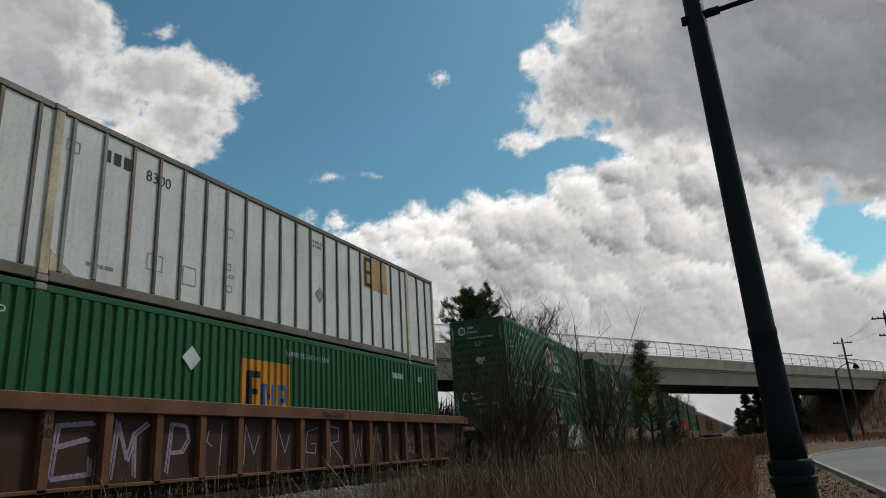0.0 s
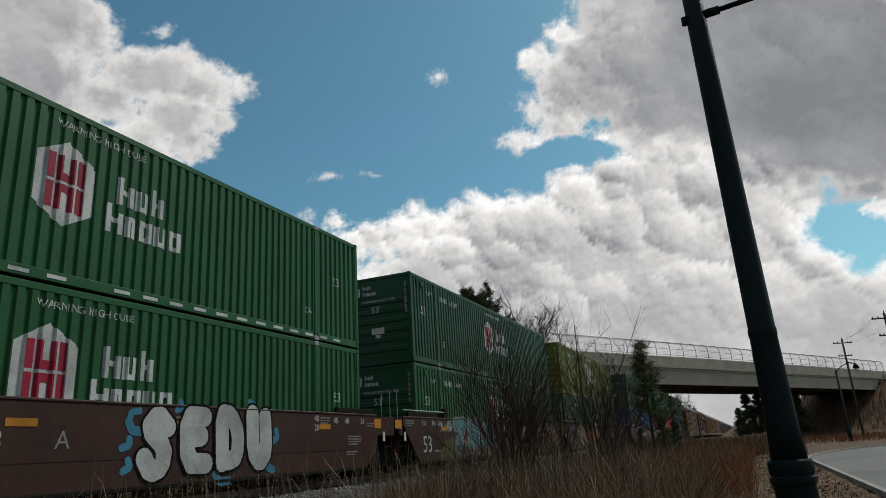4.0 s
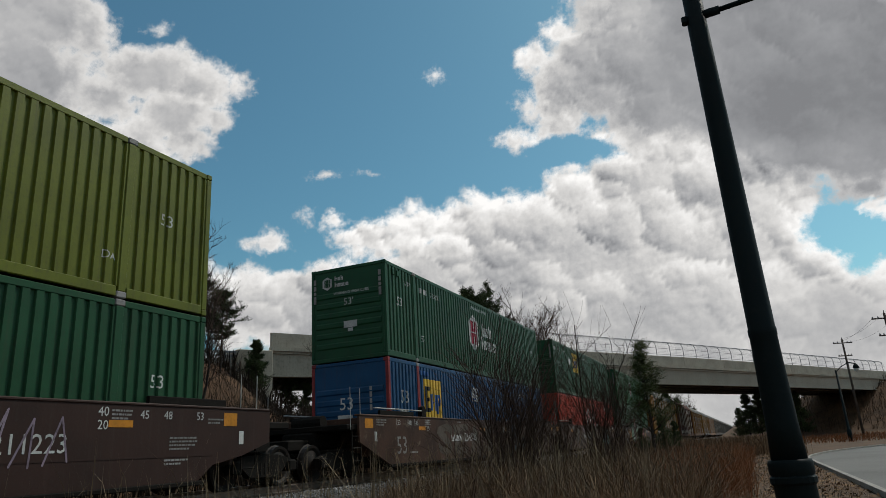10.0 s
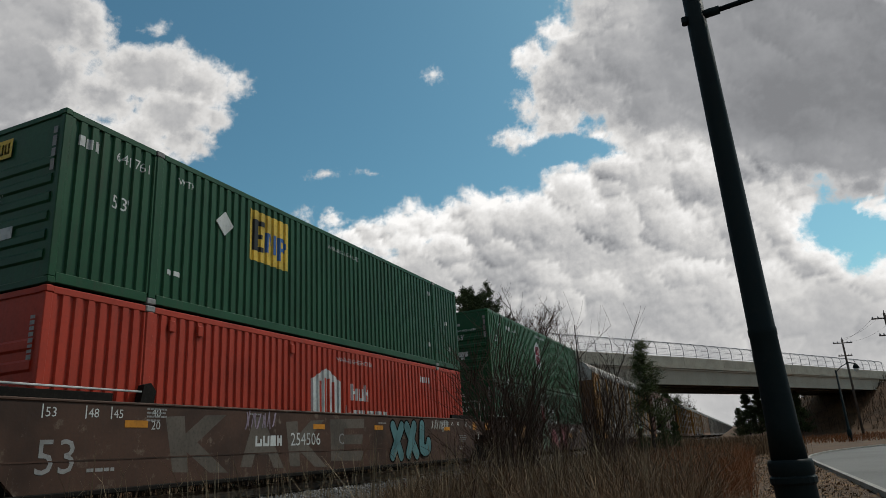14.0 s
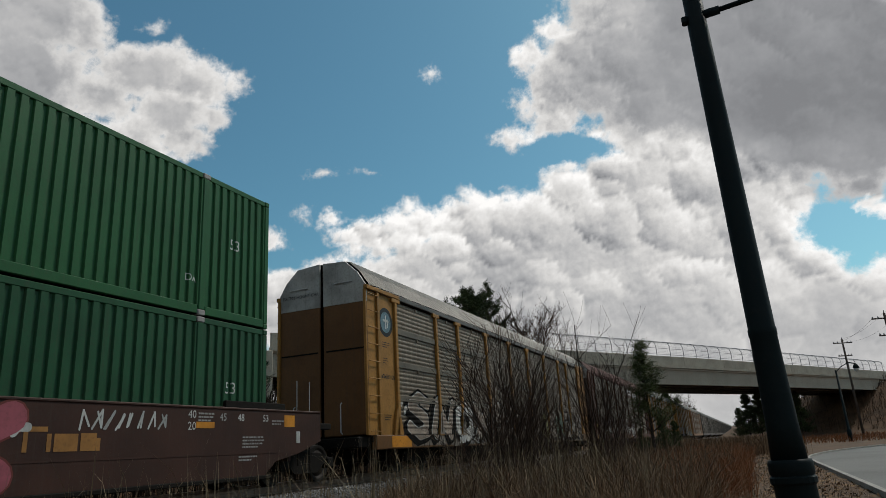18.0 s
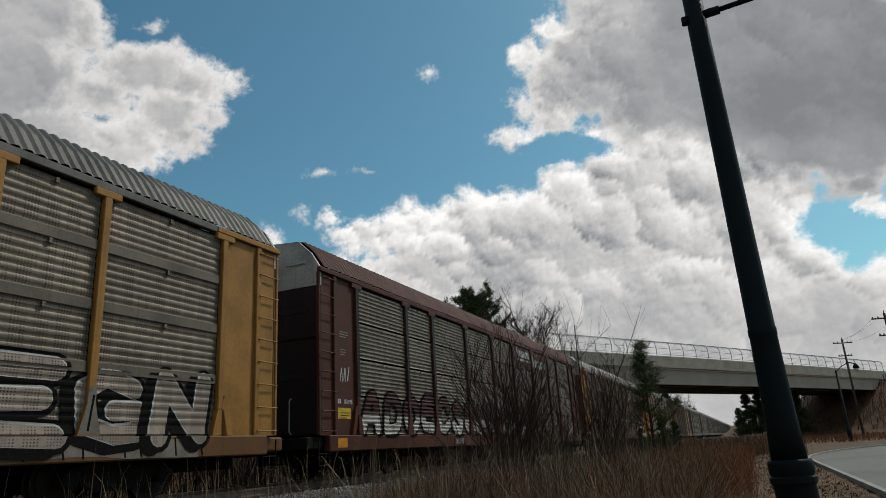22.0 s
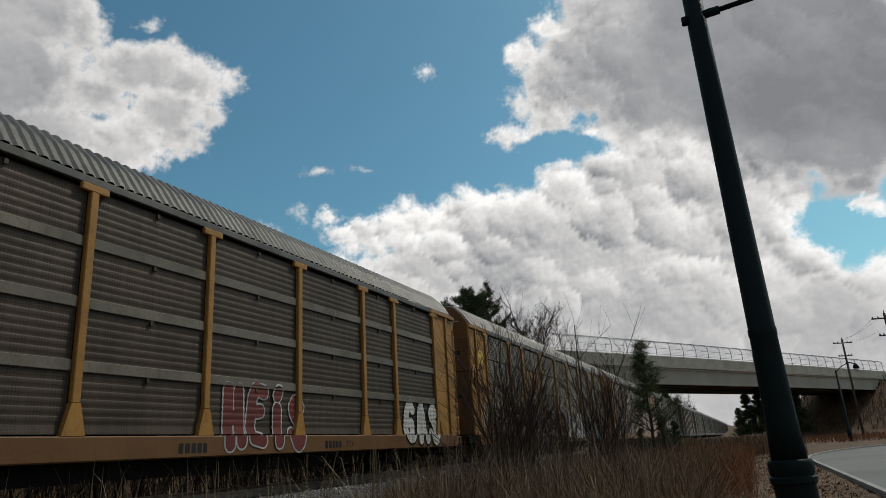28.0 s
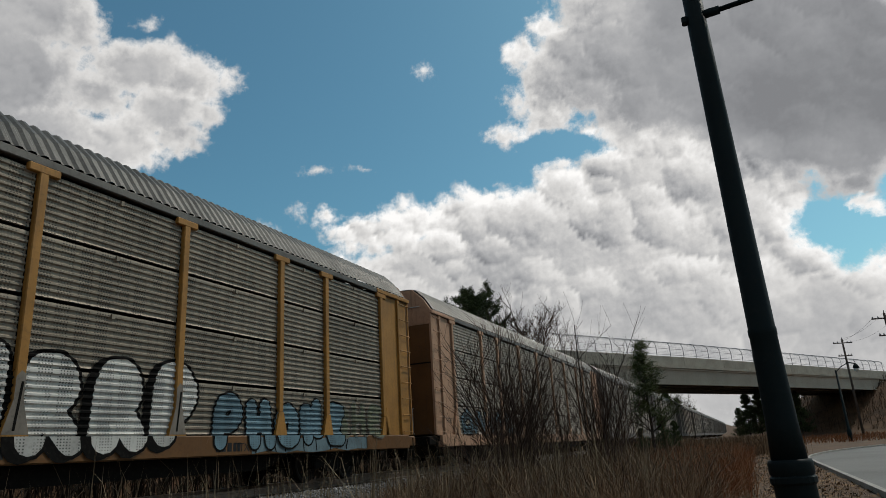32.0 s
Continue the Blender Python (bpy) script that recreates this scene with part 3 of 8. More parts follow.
def block_word(widths, height, seed, build=""):
    """A word as plain blocks with counters, in place of a lettered brand; build: the blocks in turn, tall (T), low (o), open below (n) or above (u)."""
    rng = random.Random(seed)
    v, f, x = [], [], 0.0

    def bar(a, b, c, d):
        n = len(v)
        v.extend([(a, b), (c, b), (c, d), (a, d)])
        f.append((n, n + 1, n + 2, n + 3))
    for i, w in enumerate(widths):
        h = height * rng.choice((0.72, 0.74, 1.0))
        t = height * 0.2
        if build:
            kind = build[i]
            h = height * (1.0 if kind == "T" else 0.74)
            bar(x, 0, x + t, h)
            bar(x + w - t, 0, x + w, h * (0.74 if kind == "T" else 1.0))
            if kind in "no": bar(x + t, h - t * 0.9, x + w - t, h)
            if kind in "uo": bar(x + t, 0, x + w - t, t * 0.9)
            if kind == "T": bar(x + t, h * 0.38, x + w - t, h * 0.38 + t * 0.9)
            x += w + height * 0.13
            continue
        bar(x, 0, x + t, h)
        bar(x + w - t, 0, x + w, h * rng.choice((1, 0.72)))
        bar(x + t, 0 if rng.random() < 0.5 else h - t, x + w - t, t if rng.random() < 0.5 else h)
        x += w + height * 0.13
    return v, f


# ---- containers ----
C_LEN, C_HIGH, C_HALF = 16.154, 2.896, 1.3
POST_AT = (1.90, 2.06, 14.094, 14.254)


def flutes(a, b, pitch=0.222):
    """Corner points (along, out) of the corrugation between a and b."""
    n = max(1, round((b - a) / pitch))
    w = (b - a) / n
    pts = [(a, 1.283)]
    for i in range(n):
        s = a + i * w
        pts += [(s + 0.34 * w, 1.283), (s + 0.43 * w, 1.246), (s + 0.73 * w, 1.246), (s + 0.82 * w, 1.283)]
    return pts + [(b, 1.283)]


FLUTED = flutes(0.13, POST_AT[0]) + flutes(POST_AT[1], POST_AT[2]) + flutes(POST_AT[3], C_LEN - 0.13)
CUTS = [s for s, _ in FLUTED]


def out_at(s):
    """How far the corrugated side stands out at s."""
    return float(np.interp(s, CUTS, [x for _, x in FLUTED]))


def painted(name, piece, material, parent, label="", lift=0.005):
    """Paint on a corrugated side: the flat piece cut at each fold and laid on it."""
    me = flat_mesh(name, piece, material, lambda s, z: (0, s, z))
    lo, hi = min(x for x, _ in piece[0]), max(x for x, _ in piece[0])
    bm = bmesh.new()
    bm.from_mesh(me)
    for s in CUTS:
        if lo < s < hi:
            bmesh.ops.bisect_plane(bm, geom=bm.verts[:] + bm.edges[:] + bm.faces[:], plane_co=(0, s, 0), plane_no=(0, 1, 0))
    for p in bm.verts:
        p.co.x = out_at(p.co.y) + lift
    bm.to_mesh(me)
    bm.free()
    return part(name, me, material, parent, label)


def at(piece, s, z, k=1.0):
    return joined([(piece, s, z, k, k)])


SIDES = {}


def side_mesh(material, sign, smooth_side):
    key = (material.name, sign, smooth_side)
    if key not in SIDES:
        g = Geo()
        if smooth_side:
            g.box(sign * 1.22, 0.13, 0.2, sign * 1.262, C_LEN - 0.13, C_HIGH - 0.13)
        else:
            for a, b in zip(FLUTED, FLUTED[1:]):
                if b[0] - a[0] > 0.001 and not any(abs(a[0] - q) < 0.001 and abs(b[0] - w) < 0.001 for q, w in (POST_AT[0:2], POST_AT[2:4])):
                    g.quad((sign * a[1], a[0], 0.19), (sign * b[1], b[0], 0.19), (sign * b[1], b[0], C_HIGH - 0.12), (sign * a[1], a[0], C_HIGH - 0.12))
        SIDES[key] = g.mesh("side_panel", material)
    return SIDES[key]


def container(p0, base, material, label, end=None, posts=None, smooth_side=False, marks=(), rail=None, seed=1):
    """A 53-foot container, its front at the origin, running along y."""
    posts = posts or material
    end = end or material
    rail = rail or material
    root = thing("shipping_container", label, "container", pose(XC, p0 - travelled(0), base), group="stacked shipping containers")
    for sign in (1, -1):
        part("side_panel", side_mesh(material, sign, smooth_side), material, root)
        for s0, s1, w in ((0, 0.13, 0), (C_LEN - 0.13, C_LEN, 0), (POST_AT[0], POST_AT[1], 0.002), (POST_AT[2], POST_AT[3], 0.002)):
            part("corner_post", Geo().box(sign * (1.2), s0, 0.11, sign * (C_HALF + w), s1, C_HIGH - 0.11, 0.012), posts, root)
            for z0, z1 in ((0, 0.11), (C_HIGH - 0.11, C_HIGH)):
                part("corner_casting", Geo().box(sign * 1.14, s0 - 0.003 if w == 0 else s0 - 0.02, z0, sign * (C_HALF + 0.006), s1 + (0.003 if w == 0 else 0.02), z1, 0.015), decal_grey if w else posts, root)
        for z0, z1, name, x in ((0.02, 0.19, "bottom_rail", 1.292), (C_HIGH - 0.12, C_HIGH - 0.005, "top_rail", 1.288)):
            for a, b in ((0.13, POST_AT[0] - 0.02), (POST_AT[1] + 0.02, POST_AT[2] - 0.02), (POST_AT[3] + 0.02, C_LEN - 0.13)):
                part(name, Geo().box(sign * 1.2, a, z0, sign * x, b, z1, 0.012), rail, root)
    part("roof", Geo().box(-1.2, 0.13, C_HIGH - 0.06, 1.2, C_LEN - 0.13, C_HIGH - 0.02), material, root)
    part("floor", Geo().box(-1.2, 0.13, 0.06, 1.2, C_LEN - 0.13, 0.16), steel_dark, root)
    for s, way in ((0.03, 1), (C_LEN - 0.03, -1)):
        g = Geo()
        g.box(-1.2, s, 0.11, 1.2, s + way * 0.05, C_HIGH - 0.11)
        for k in range(6):
            z = 0.38 + k * 0.31
            part("end_rib", Geo().prism([(s, z), (s - way * 0.028, z + 0.04), (s - way * 0.028, z + 0.15), (s, z + 0.19)], -1.12, 1.12), end, root)
        part("end_wall", g, end, root)
        part("end_rail", Geo().box(-1.2, s - way * 0.025, C_HIGH - 0.11, 1.2, s + way * 0.05, C_HIGH - 0.01, 0.01), end, root)
        part("end_sill", Geo().box(-1.2, s - way * 0.025, 0.0, 1.2, s + way * 0.05, 0.11, 0.01), end, root)
    if smooth_side:
        for i in range(26):
            s = 0.444 + i * 0.604
            if min(abs(s - 1.98), abs(s - 14.17)) > 0.2:
                part("side_stake", Geo().box(1.255, s - 0.035, 0.2, 1.296, s + 0.035, C_HIGH - 0.13, 0.008), decal_grey if i in (3, 4) else panel_band, root)
    for make in marks:
        make(root, seed)
    return root


def front_mark(piece, material, root, x, z, label=""):
    v, f = piece
    me = flat_mesh("front_marking", piece, material, lambda a, b: (x + a, -0.004, z + b))
    return part("front_marking", me, material, root, label)


def hexagon(w, h, cut=0.22):
    return [(-w / 2, -h / 2 + h * cut), (0, -h / 2), (w / 2, -h / 2 + h * cut), (w / 2, h / 2 - h * cut), (0, h / 2), (-w / 2, h / 2 - h * cut)]


def house(w, h):
    return [(-w / 2, -h / 2), (w / 2, -h / 2), (w / 2, h / 2 - h * 0.22), (0, h / 2), (-w / 2, h / 2 - h * 0.22)]


def rect(a, b, c, d):
    return shape([(a, b), (c, b), (c, d), (a, d)])


def hub_side(root, seed, word=True, number="501579", top=True):
    c, z = 7.25, 1.62
    painted("emblem", at(shape(hexagon(1.06, 1.42)), c, z), decal_white, root, "white hexagon emblem", 0.005)
    mono = []
    for lo, hi in ((-0.45, -0.025), (0.025, 0.45)):
        for p, q in ((-0.33, -0.19), (-0.15, -0.07), (0.07, 0.15), (0.19, 0.33)):
            mono.append((rect(p, lo, q, hi), c, z, 1, 1))
        mono.append((rect(-0.07, 0.025 if lo > 0 else -0.16, 0.07, 0.16 if lo > 0 else -0.025), c, z, 1, 1))
    mono = joined(mono)
    painted("emblem_mark", mono, decal_crimson, root, "crimson bars on the emblem", 0.009)
    if word:
        for s0, z0, widths, build in ((c + 0.98, z - 0.02, (0.33, 0.27, 0.27), "TuT"), (c + 0.78, z - 0.55, (0.34, 0.22, 0.28, 0.28, 0.28), "Tnouo")):
            for w, kind in zip(widths, build):
                painted("brand_letter", at(block_word((w,), 0.50, 5, kind), s0, z0), decal_white, root, "white block letter", 0.005)
                s0 += w + 0.065
    general_marks(root, number)


def general_marks(root, number, wtp=True, prefix=True):
    painted("height_warning", at(letters("WARNING HIGH CUBE", 0.17), 7.0, 2.55), decal_white, root)
    if number:
        painted("unit_number", at(letters(number, 0.24), 3.25, 2.30), decal_white, root)
        painted("owner_mark", at(bars(1, 0.62, 0.17, 0, 7), 2.42, 2.30), decal_white, root)
    if wtp:
        painted("panel_mark", at(letters("WTP", 0.2), 1.25, 2.34), decal_white, root)
        painted("panel_mark", at(letters("DA", 0.2), 2.35, 0.68), decal_white, root)
        painted("overline", at(rect(0, 0, 0.26, 0.025), 2.36, 0.86), decal_white, root)
    painted("length_mark", at(letters("53", 0.38), 0.72, 1.62), decal_white, root)
    painted("length_mark", at(letters("53", 0.32), 14.9, 1.5), decal_white, root)
    painted("panel_mark", at(letters("DA", 0.2), 13.75, 0.62), decal_white, root)
    for s in (0.45, 0.75):
        part("vent", Geo().box(1.282, s, 2.52, 1.325, s + 0.13, 2.70, 0.01), root.children[0].data.materials[0], root, "small vent box")


def hub_front(root, seed):
    front_mark(at(shape(hexagon(0.34, 0.42)), 0, 0), decal_white, root, -0.72, 2.42, "white hexagon emblem")
    bars_h = joined([(rect(p, lo, p + 0.045, lo + 0.11), 0, 0, 1, 1) for p in (-0.10, -0.045, 0.0, 0.055) for lo in (-0.12, 0.01)] + [(rect(-0.10, -0.02, 0.10, 0.005), 0, 0, 1, 1)])
    part("front_marking", flat_mesh("front_marking", bars_h, paint_dark_green, lambda a, b: (-0.72 + a, -0.008, 2.42 + b)), paint_dark_green, root, "green bars on the emblem")
    front_mark(joined([(block_word((0.1, 0.08, 0.08), 0.14, 5, "TuT"), 0, 0.1, 1, 1), (block_word((0.1, 0.07, 0.08, 0.08, 0.08), 0.14, 6, "Tnouo"), 0, -0.1, 1, 1)]), decal_white, root, -0.45, 2.38)
    front_mark(letters("53'", 0.30), decal_white, root, -0.15, 1.68)
    front_mark(letters("WARNING HIGH CUBE", 0.12), decal_white, root, -0.5, 2.03)
    front_mark(joined([(rect(0, 0, 0.46, 0.2), 0, 0, 1, 1), (rect(0.14, -0.12, 0.32, -0.02), 0, 0, 1, 1)]), decal_white, root, -0.15, 0.98, "white data plate")
    v, f = bars(1, 1.1, 0.09, 0, seed)
    turned = ([(-z, -x) for x, z in v], f)
    front_mark(turned, decal_grey, root, 1.16, 2.6)
    front_mark(turned, decal_grey, root, -1.12, 2.6)


def logo_square(root, s, z, w, h, ground, first, rest):
    painted("logo_panel", at(rect(0, 0, w, h), s, z), ground, root, "yellow logo panel", 0.005)
    one = joined([(rect(0.08, 0.2, 0.2, 0.82), s, z, w, h), (rect(0.2, 0.2, 0.34, 0.3), s, z, w, h), (rect(0.2, 0.46, 0.31, 0.55), s, z, w, h), (rect(0.2, 0.72, 0.36, 0.82), s, z, w, h)])
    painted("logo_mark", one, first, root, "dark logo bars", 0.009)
    two = joined([(rect(0.40, 0.24, 0.47, 0.64), s, z, w, h), (shape([(0.47, 0.64), (0.54, 0.36), (0.58, 0.44), (0.50, 0.64)]), s, z, w, h), (rect(0.60, 0.24, 0.67, 0.64), s, z, w, h),
                  (rect(0.73, 0.16, 0.80, 0.64), s, z, w, h), (rect(0.80, 0.56, 0.92, 0.64), s, z, w, h), (rect(0.80, 0.36, 0.92, 0.43), s, z, w, h), (rect(0.88, 0.43, 0.94, 0.56), s, z, w, h)])
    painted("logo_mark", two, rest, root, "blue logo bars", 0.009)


def diamond(root, s, z, r=0.26):
    part("placard", Geo().prism([(s, z - r), (s + r, z), (s, z + r), (s - r, z)], 1.286, 1.30), decal_white, root, "white diamond placard holder")


def emp_green_side(root, seed):
    diamond(root, 3.75, 2.0)
    logo_square(root, 4.55, 1.45, 1.35, 1.15, decal_yellow, decal_black, decal_blue)
    painted("height_warning", at(letters("WARNING HIGH CUBE", 0.15), 7.6, 2.45), decal_white, root)
    painted("unit_number", at(letters("641761", 0.26), 1.02, 2.36), decal_white, root)
    painted("owner_mark", at(bars(1, 0.5, 0.18, 0, 9), 0.3, 2.36), decal_white, root)
    painted("length_mark", at(letters("53'", 0.34), 1.0, 1.5), decal_white, root)
    painted("panel_mark", at(letters("WTP", 0.2), 2.45, 2.42), decal_white, root)
    painted("small_print", at(bars(1, 0.5, 0.09, 0, 3), 2.3, 0.62), decal_white, root)
    for z, s in ((1.5, 15.0), (0.62, 15.2), (2.35, 13.7), (0.6, 13.6)):
        painted("panel_mark", at(bars(1, 0.25, 0.13, 0, int(s * 10)), s, z), decal_white, root)


def emp_green_front(root, seed):
    front_mark(rect(0, 0, 0.52, 0.34), decal_yellow, root, -0.42, 2.3, "yellow logo plate")
    front_mark(at(block_word((0.13, 0.13, 0.12), 0.2, 8), 0.02, 0.07), decal_black, root, -0.42, 2.3)
    part("placard", Geo().box(-0.18, -0.012, -0.18, 0.18, 0.0, 0.18), decal_white, root, "white diamond placard holder").matrix_local = pose(-0.86, -0.005, 1.95, 0, 45, 0)
    front_mark(letters("53'", 0.2), decal_grey, root, -0.2, 1.5)
    front_mark(rect(0, 0, 0.42, 0.2), decal_white, root, -0.05, 0.85, "white data plate")
    front_mark(bars(2, 0.4, 0.05, 0.04, 4), decal_grey, root, -0.55, 0.98)
    turned = ([(-z, -x) for x, z in bars(1, 1.1, 0.09, 0, 3)[0]], bars(1, 1.1, 0.09, 0, 3)[1])
    front_mark(turned, decal_grey, root, 1.16, 2.6)
    front_mark(turned, decal_grey, root, -1.12, 2.6)


def emp_old_side(root, seed):
    diamond(root, 5.05, 2.09, 0.23)
    logo_square(root, 6.46, 0.92, 1.6, 1.32, decal_orange, decal_black, decal_blue)
    painted("height_warning", at(letters("WARNING HIGH CUBE", 0.17), 7.9, 2.42), decal_white, root)
    painted("panel_mark", at(letters("WTP", 0.26), 0.95, 2.3), decal_white, root)
    for z, s, w in ((2.3, 13.0, 0.9), (2.3, 14.7, 0.2)):
        painted("panel_mark", at(bars(1, w, 0.16, 0, 12), s, z), decal_white, root)
    painted("length_mark", at(letters("53", 0.32), 15.0, 1.25), decal_white, root)


def emp_blue_side(root, seed):
    painted("length_mark", at(letters("53", 0.55), 0.75, 1.62), decal_white, root)
    painted("data_plate", at(rect(0, 0, 0.5, 0.42), 0.72, 1.0), decal_white, root, "white data plate")
    painted("data_text", at(letters("10", 0.36), 0.78, 1.06), decal_blue, root, "", 0.009)
    logo_square(root, 2.35, 1.15, 1.35, 1.28, decal_yellow, decal_black, decal_blue)
    painted("data_plate", at(rect(0, 0, 0.62, 0.5), 6.55, 1.9), decal_white, root, "white data plate")
    painted("data_text", at(letters("110'", 0.27), 6.58, 2.12), decal_blue, root, "", 0.009)
    painted("data_text", at(bars(1, 0.42, 0.07, 0, 4), 6.62, 1.96), decal_blue, root, "", 0.009)
    painted("unit_number", at(letters("23435", 0.2), 13.0, 2.3), decal_white, root)
    painted("owner_mark", at(bars(1, 0.5, 0.15, 0, 9), 12.35, 2.3), decal_white, root)
    for s in (2.1, 2.35, 2.6):
        part("vent", Geo().box(1.282, s, 2.52, 1.325, s + 0.1, 2.66, 0.01), decal_blue, root, "small vent box")


def emp_blue_front(root, seed):
    front_mark(letters("53", 0.5), decal_white, root, -0.35, 1.5)
    front_mark(rect(0, 0, 0.5, 0.3), decal_white, root, -0.4, 1.05, "white data plate")
    turned = ([(-z, -x) for x, z in bars(1, 0.8, 0.08, 0, 3)[0]], bars(1, 0.8, 0.08, 0, 3)[1])
    front_mark(turned, decal_grey, root, 0.75, 2.1)


def hub_red_side(root, seed):
    c, z = 7.5, 1.62
    painted("emblem", at(shape(house(1.25, 1.35)), c, z), decal_white, root, "white house-shaped emblem")
    mono = joined([(rect(-0.32, -0.62, -0.24, 0.35), c, z, 1, 1), (rect(-0.1, -0.62, -0.03, 0.42), c, z, 1, 1), (rect(0.05, -0.62, 0.12, 0.42), c, z, 1, 1), (rect(0.25, -0.62, 0.33, 0.35), c, z, 1, 1)])
    painted("emblem_mark", mono, paint_red, root, "red bars on the emblem", 0.009)
    painted("brand_word", at(block_word((0.30, 0.24, 0.24), 0.42, 5, "TuT"), c + 1.15, z - 0.05), decal_white, root, "white block lettering")
    painted("brand_word", at(block_word((0.32, 0.2, 0.24, 0.24, 0.24, 0.1, 0.24, 0.2), 0.42, 6, "Tnouonno"), c + 0.85, z - 0.6), decal_white, root, "white block lettering")
    painted("height_warning", at(letters("WARNING HIGH CUBE", 0.17), 8.0, 2.5), decal_white, root)
    painted("unit_number", at(bars(1, 0.9, 0.18, 0, 31), 12.8, 2.3), decal_white, root)
    for s in (2.4, 3.1, 6.0):
        part("vent", Geo().box(1.282, s, 2.50, 1.33, s + 0.14, 2.70, 0.01), paint_red, root, "small vent box")


def hub_red_front(root, seed):
    front_mark(shape(house(0.36, 0.5)), decal_white, root, -0.55, 2.15, "white house-shaped emblem")
    front_mark(joined([(block_word((0.1, 0.08, 0.08), 0.13, 5), 0.08, 0.12, 1, 1), (block_word((0.1, 0.07, 0.08, 0.08, 0.08, 0.05, 0.08), 0.13, 6), 0, -0.06, 1, 1)]), decal_white, root, -0.3, 2.1)
    turned = ([(-z, -x) for x, z in bars(1, 0.9, 0.1, 0, 3)[0]], bars(1, 0.9, 0.1, 0, 3)[1])
    front_mark(turned, decal_white, root, -0.95, 2.45)
    front_mark(turned, decal_grey, root, 1.14, 2.45)


def white_side(root, seed):
    def flat(name, piece, material, s, z, label=""):
        return part(name, flat_mesh(name, piece, material, lambda a, b: (1.272 if name == "logo_mark" else 1.268, s + a, z + b)), material, root, label)
    flat("unit_number", letters("8300", 0.3), decal_black, 3.75, 2.25)
    flat("owner_mark", bars(1, 0.75, 0.22, 0, 5), decal_black, 2.85, 2.28)
    flat("logo_panel", rect(0, 0, 1.38, 0.92), decal_tan, 11.5, 1.80, "faded tan logo panel")
    k = 0.36
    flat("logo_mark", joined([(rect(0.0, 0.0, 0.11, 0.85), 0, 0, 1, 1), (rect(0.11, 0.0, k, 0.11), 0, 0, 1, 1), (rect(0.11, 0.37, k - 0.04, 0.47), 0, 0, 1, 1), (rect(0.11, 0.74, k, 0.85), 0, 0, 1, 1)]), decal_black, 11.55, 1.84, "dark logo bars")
    for s, z, w, h in ((2.15, 2.2, 0.25, 0.2), (3.9, 0.62, 0.36, 0.3), (4.75, 0.52, 0.34, 0.36), (5.9, 1.75, 0.2, 0.2), (5.9, 1.05, 0.16, 0.14), (6.0, 0.9, 0.16, 0.07), (5.95, 0.6, 0.16, 0.14)):
        t = 0.015
        flat("stencil_frame", joined([(rect(0, 0, w, t), 0, 0, 1, 1), (rect(0, h - t, w, h), 0, 0, 1, 1), (rect(0, t, t, h - t), 0, 0, 1, 1), (rect(w - t, t, w, h - t), 0, 0, 1, 1)]), decal_grey, s, z)
    r = 0.2
    g = Geo().prism([(9.3, 1.15 - r), (9.3 + r, 1.15), (9.3, 1.15 + r), (9.3 - r, 1.15)], 1.262, 1.27)
    part("placard", g, decal_grey, root, "worn diamond placard")
    flat("small_print", bars(2, 0.55, 0.06, 0.05, 8), decal_grey, 9.0, 2.45)
    flat("small_print", bars(1, 0.55, 0.06, 0.05, 9), decal_grey, 2.7, 0.42)
    part("gusset", Geo().prism([(2.08, 0.2), (2.5, 0.2), (2.08, 0.52)], 1.264, 1.275), paint_ivory, root, "ivory corner gusset")


# ---- trucks and wheels ----
WHEEL_R = 0.42
ROLLING = []


def wheelset_mesh():
    g = Geo()
    for x in (0.76, -0.76):
        sgn = 1 if x > 0 else -1
        rows = [(0.10, 0.09), (0.14, 0.075), (0.30, 0.02), (0.36, 0.05), (WHEEL_R, 0.055), (WHEEL_R, -0.06), (WHEEL_R + 0.03, -0.075), (0.36, -0.085), (0.30, -0.03), (0.1, -0.05)]
        n, sides = len(g.v), 20
        for r, dx in rows:
            for k in range(sides):
                w = 2 * math.pi * k / sides
                g.v.append((x + sgn * dx, r * math.cos(w), r * math.sin(w)))
        for i in range(len(rows) - 1):
            for k in range(sides):
                j = (k + 1) % sides
                g.f.append((n + i * sides + k, n + i * sides + j, n + (i + 1) * sides + j, n + (i + 1) * sides + k))
    g.tube([(-1.05, 0, 0), (1.05, 0, 0)], 0.085, 8)
    for k in range(3):
        w = 2 * math.pi * k / 3
        for x in (1.055, -1.055):
            g.box(x - 0.012, 0.05 * math.cos(w) - 0.02, 0.05 * math.sin(w) - 0.02, x + 0.012, 0.05 * math.cos(w) + 0.02, 0.05 * math.sin(w) + 0.02)
    return closed(g.mesh("wheelset", steel_wheel))


def truck_frame(sign):
    g = Geo()
    x0, x1 = sign * 0.95, sign * 1.10
    g.prism([(-1.05, 0.30), (-0.80, 0.30), (-0.72, 0.42), (-0.45, 0.22), (0.45, 0.22), (0.72, 0.42), (0.80, 0.30), (1.05, 0.30), (1.05, 0.52), (0.75, 0.60), (0.42, 0.66), (-0.42, 0.66), (-0.75, 0.60), (-1.05, 0.52)], x0, x1)
    for y in (-0.14, 0.0, 0.14):
        g.tube([(sign * 1.06, y, 0.27), (sign * 1.06, y, 0.50)], 0.055, 8)
    for y in (-0.9, 0.9):
        g.box(sign * 1.08, y - 0.14, 0.30, sign * 1.17, y + 0.14, 0.54, 0.03)
    return closed(g.mesh("side_frame", steel_dark))


WHEELS = wheelset_mesh()
FRAME = {s: truck_frame(s) for s in (1, -1)}
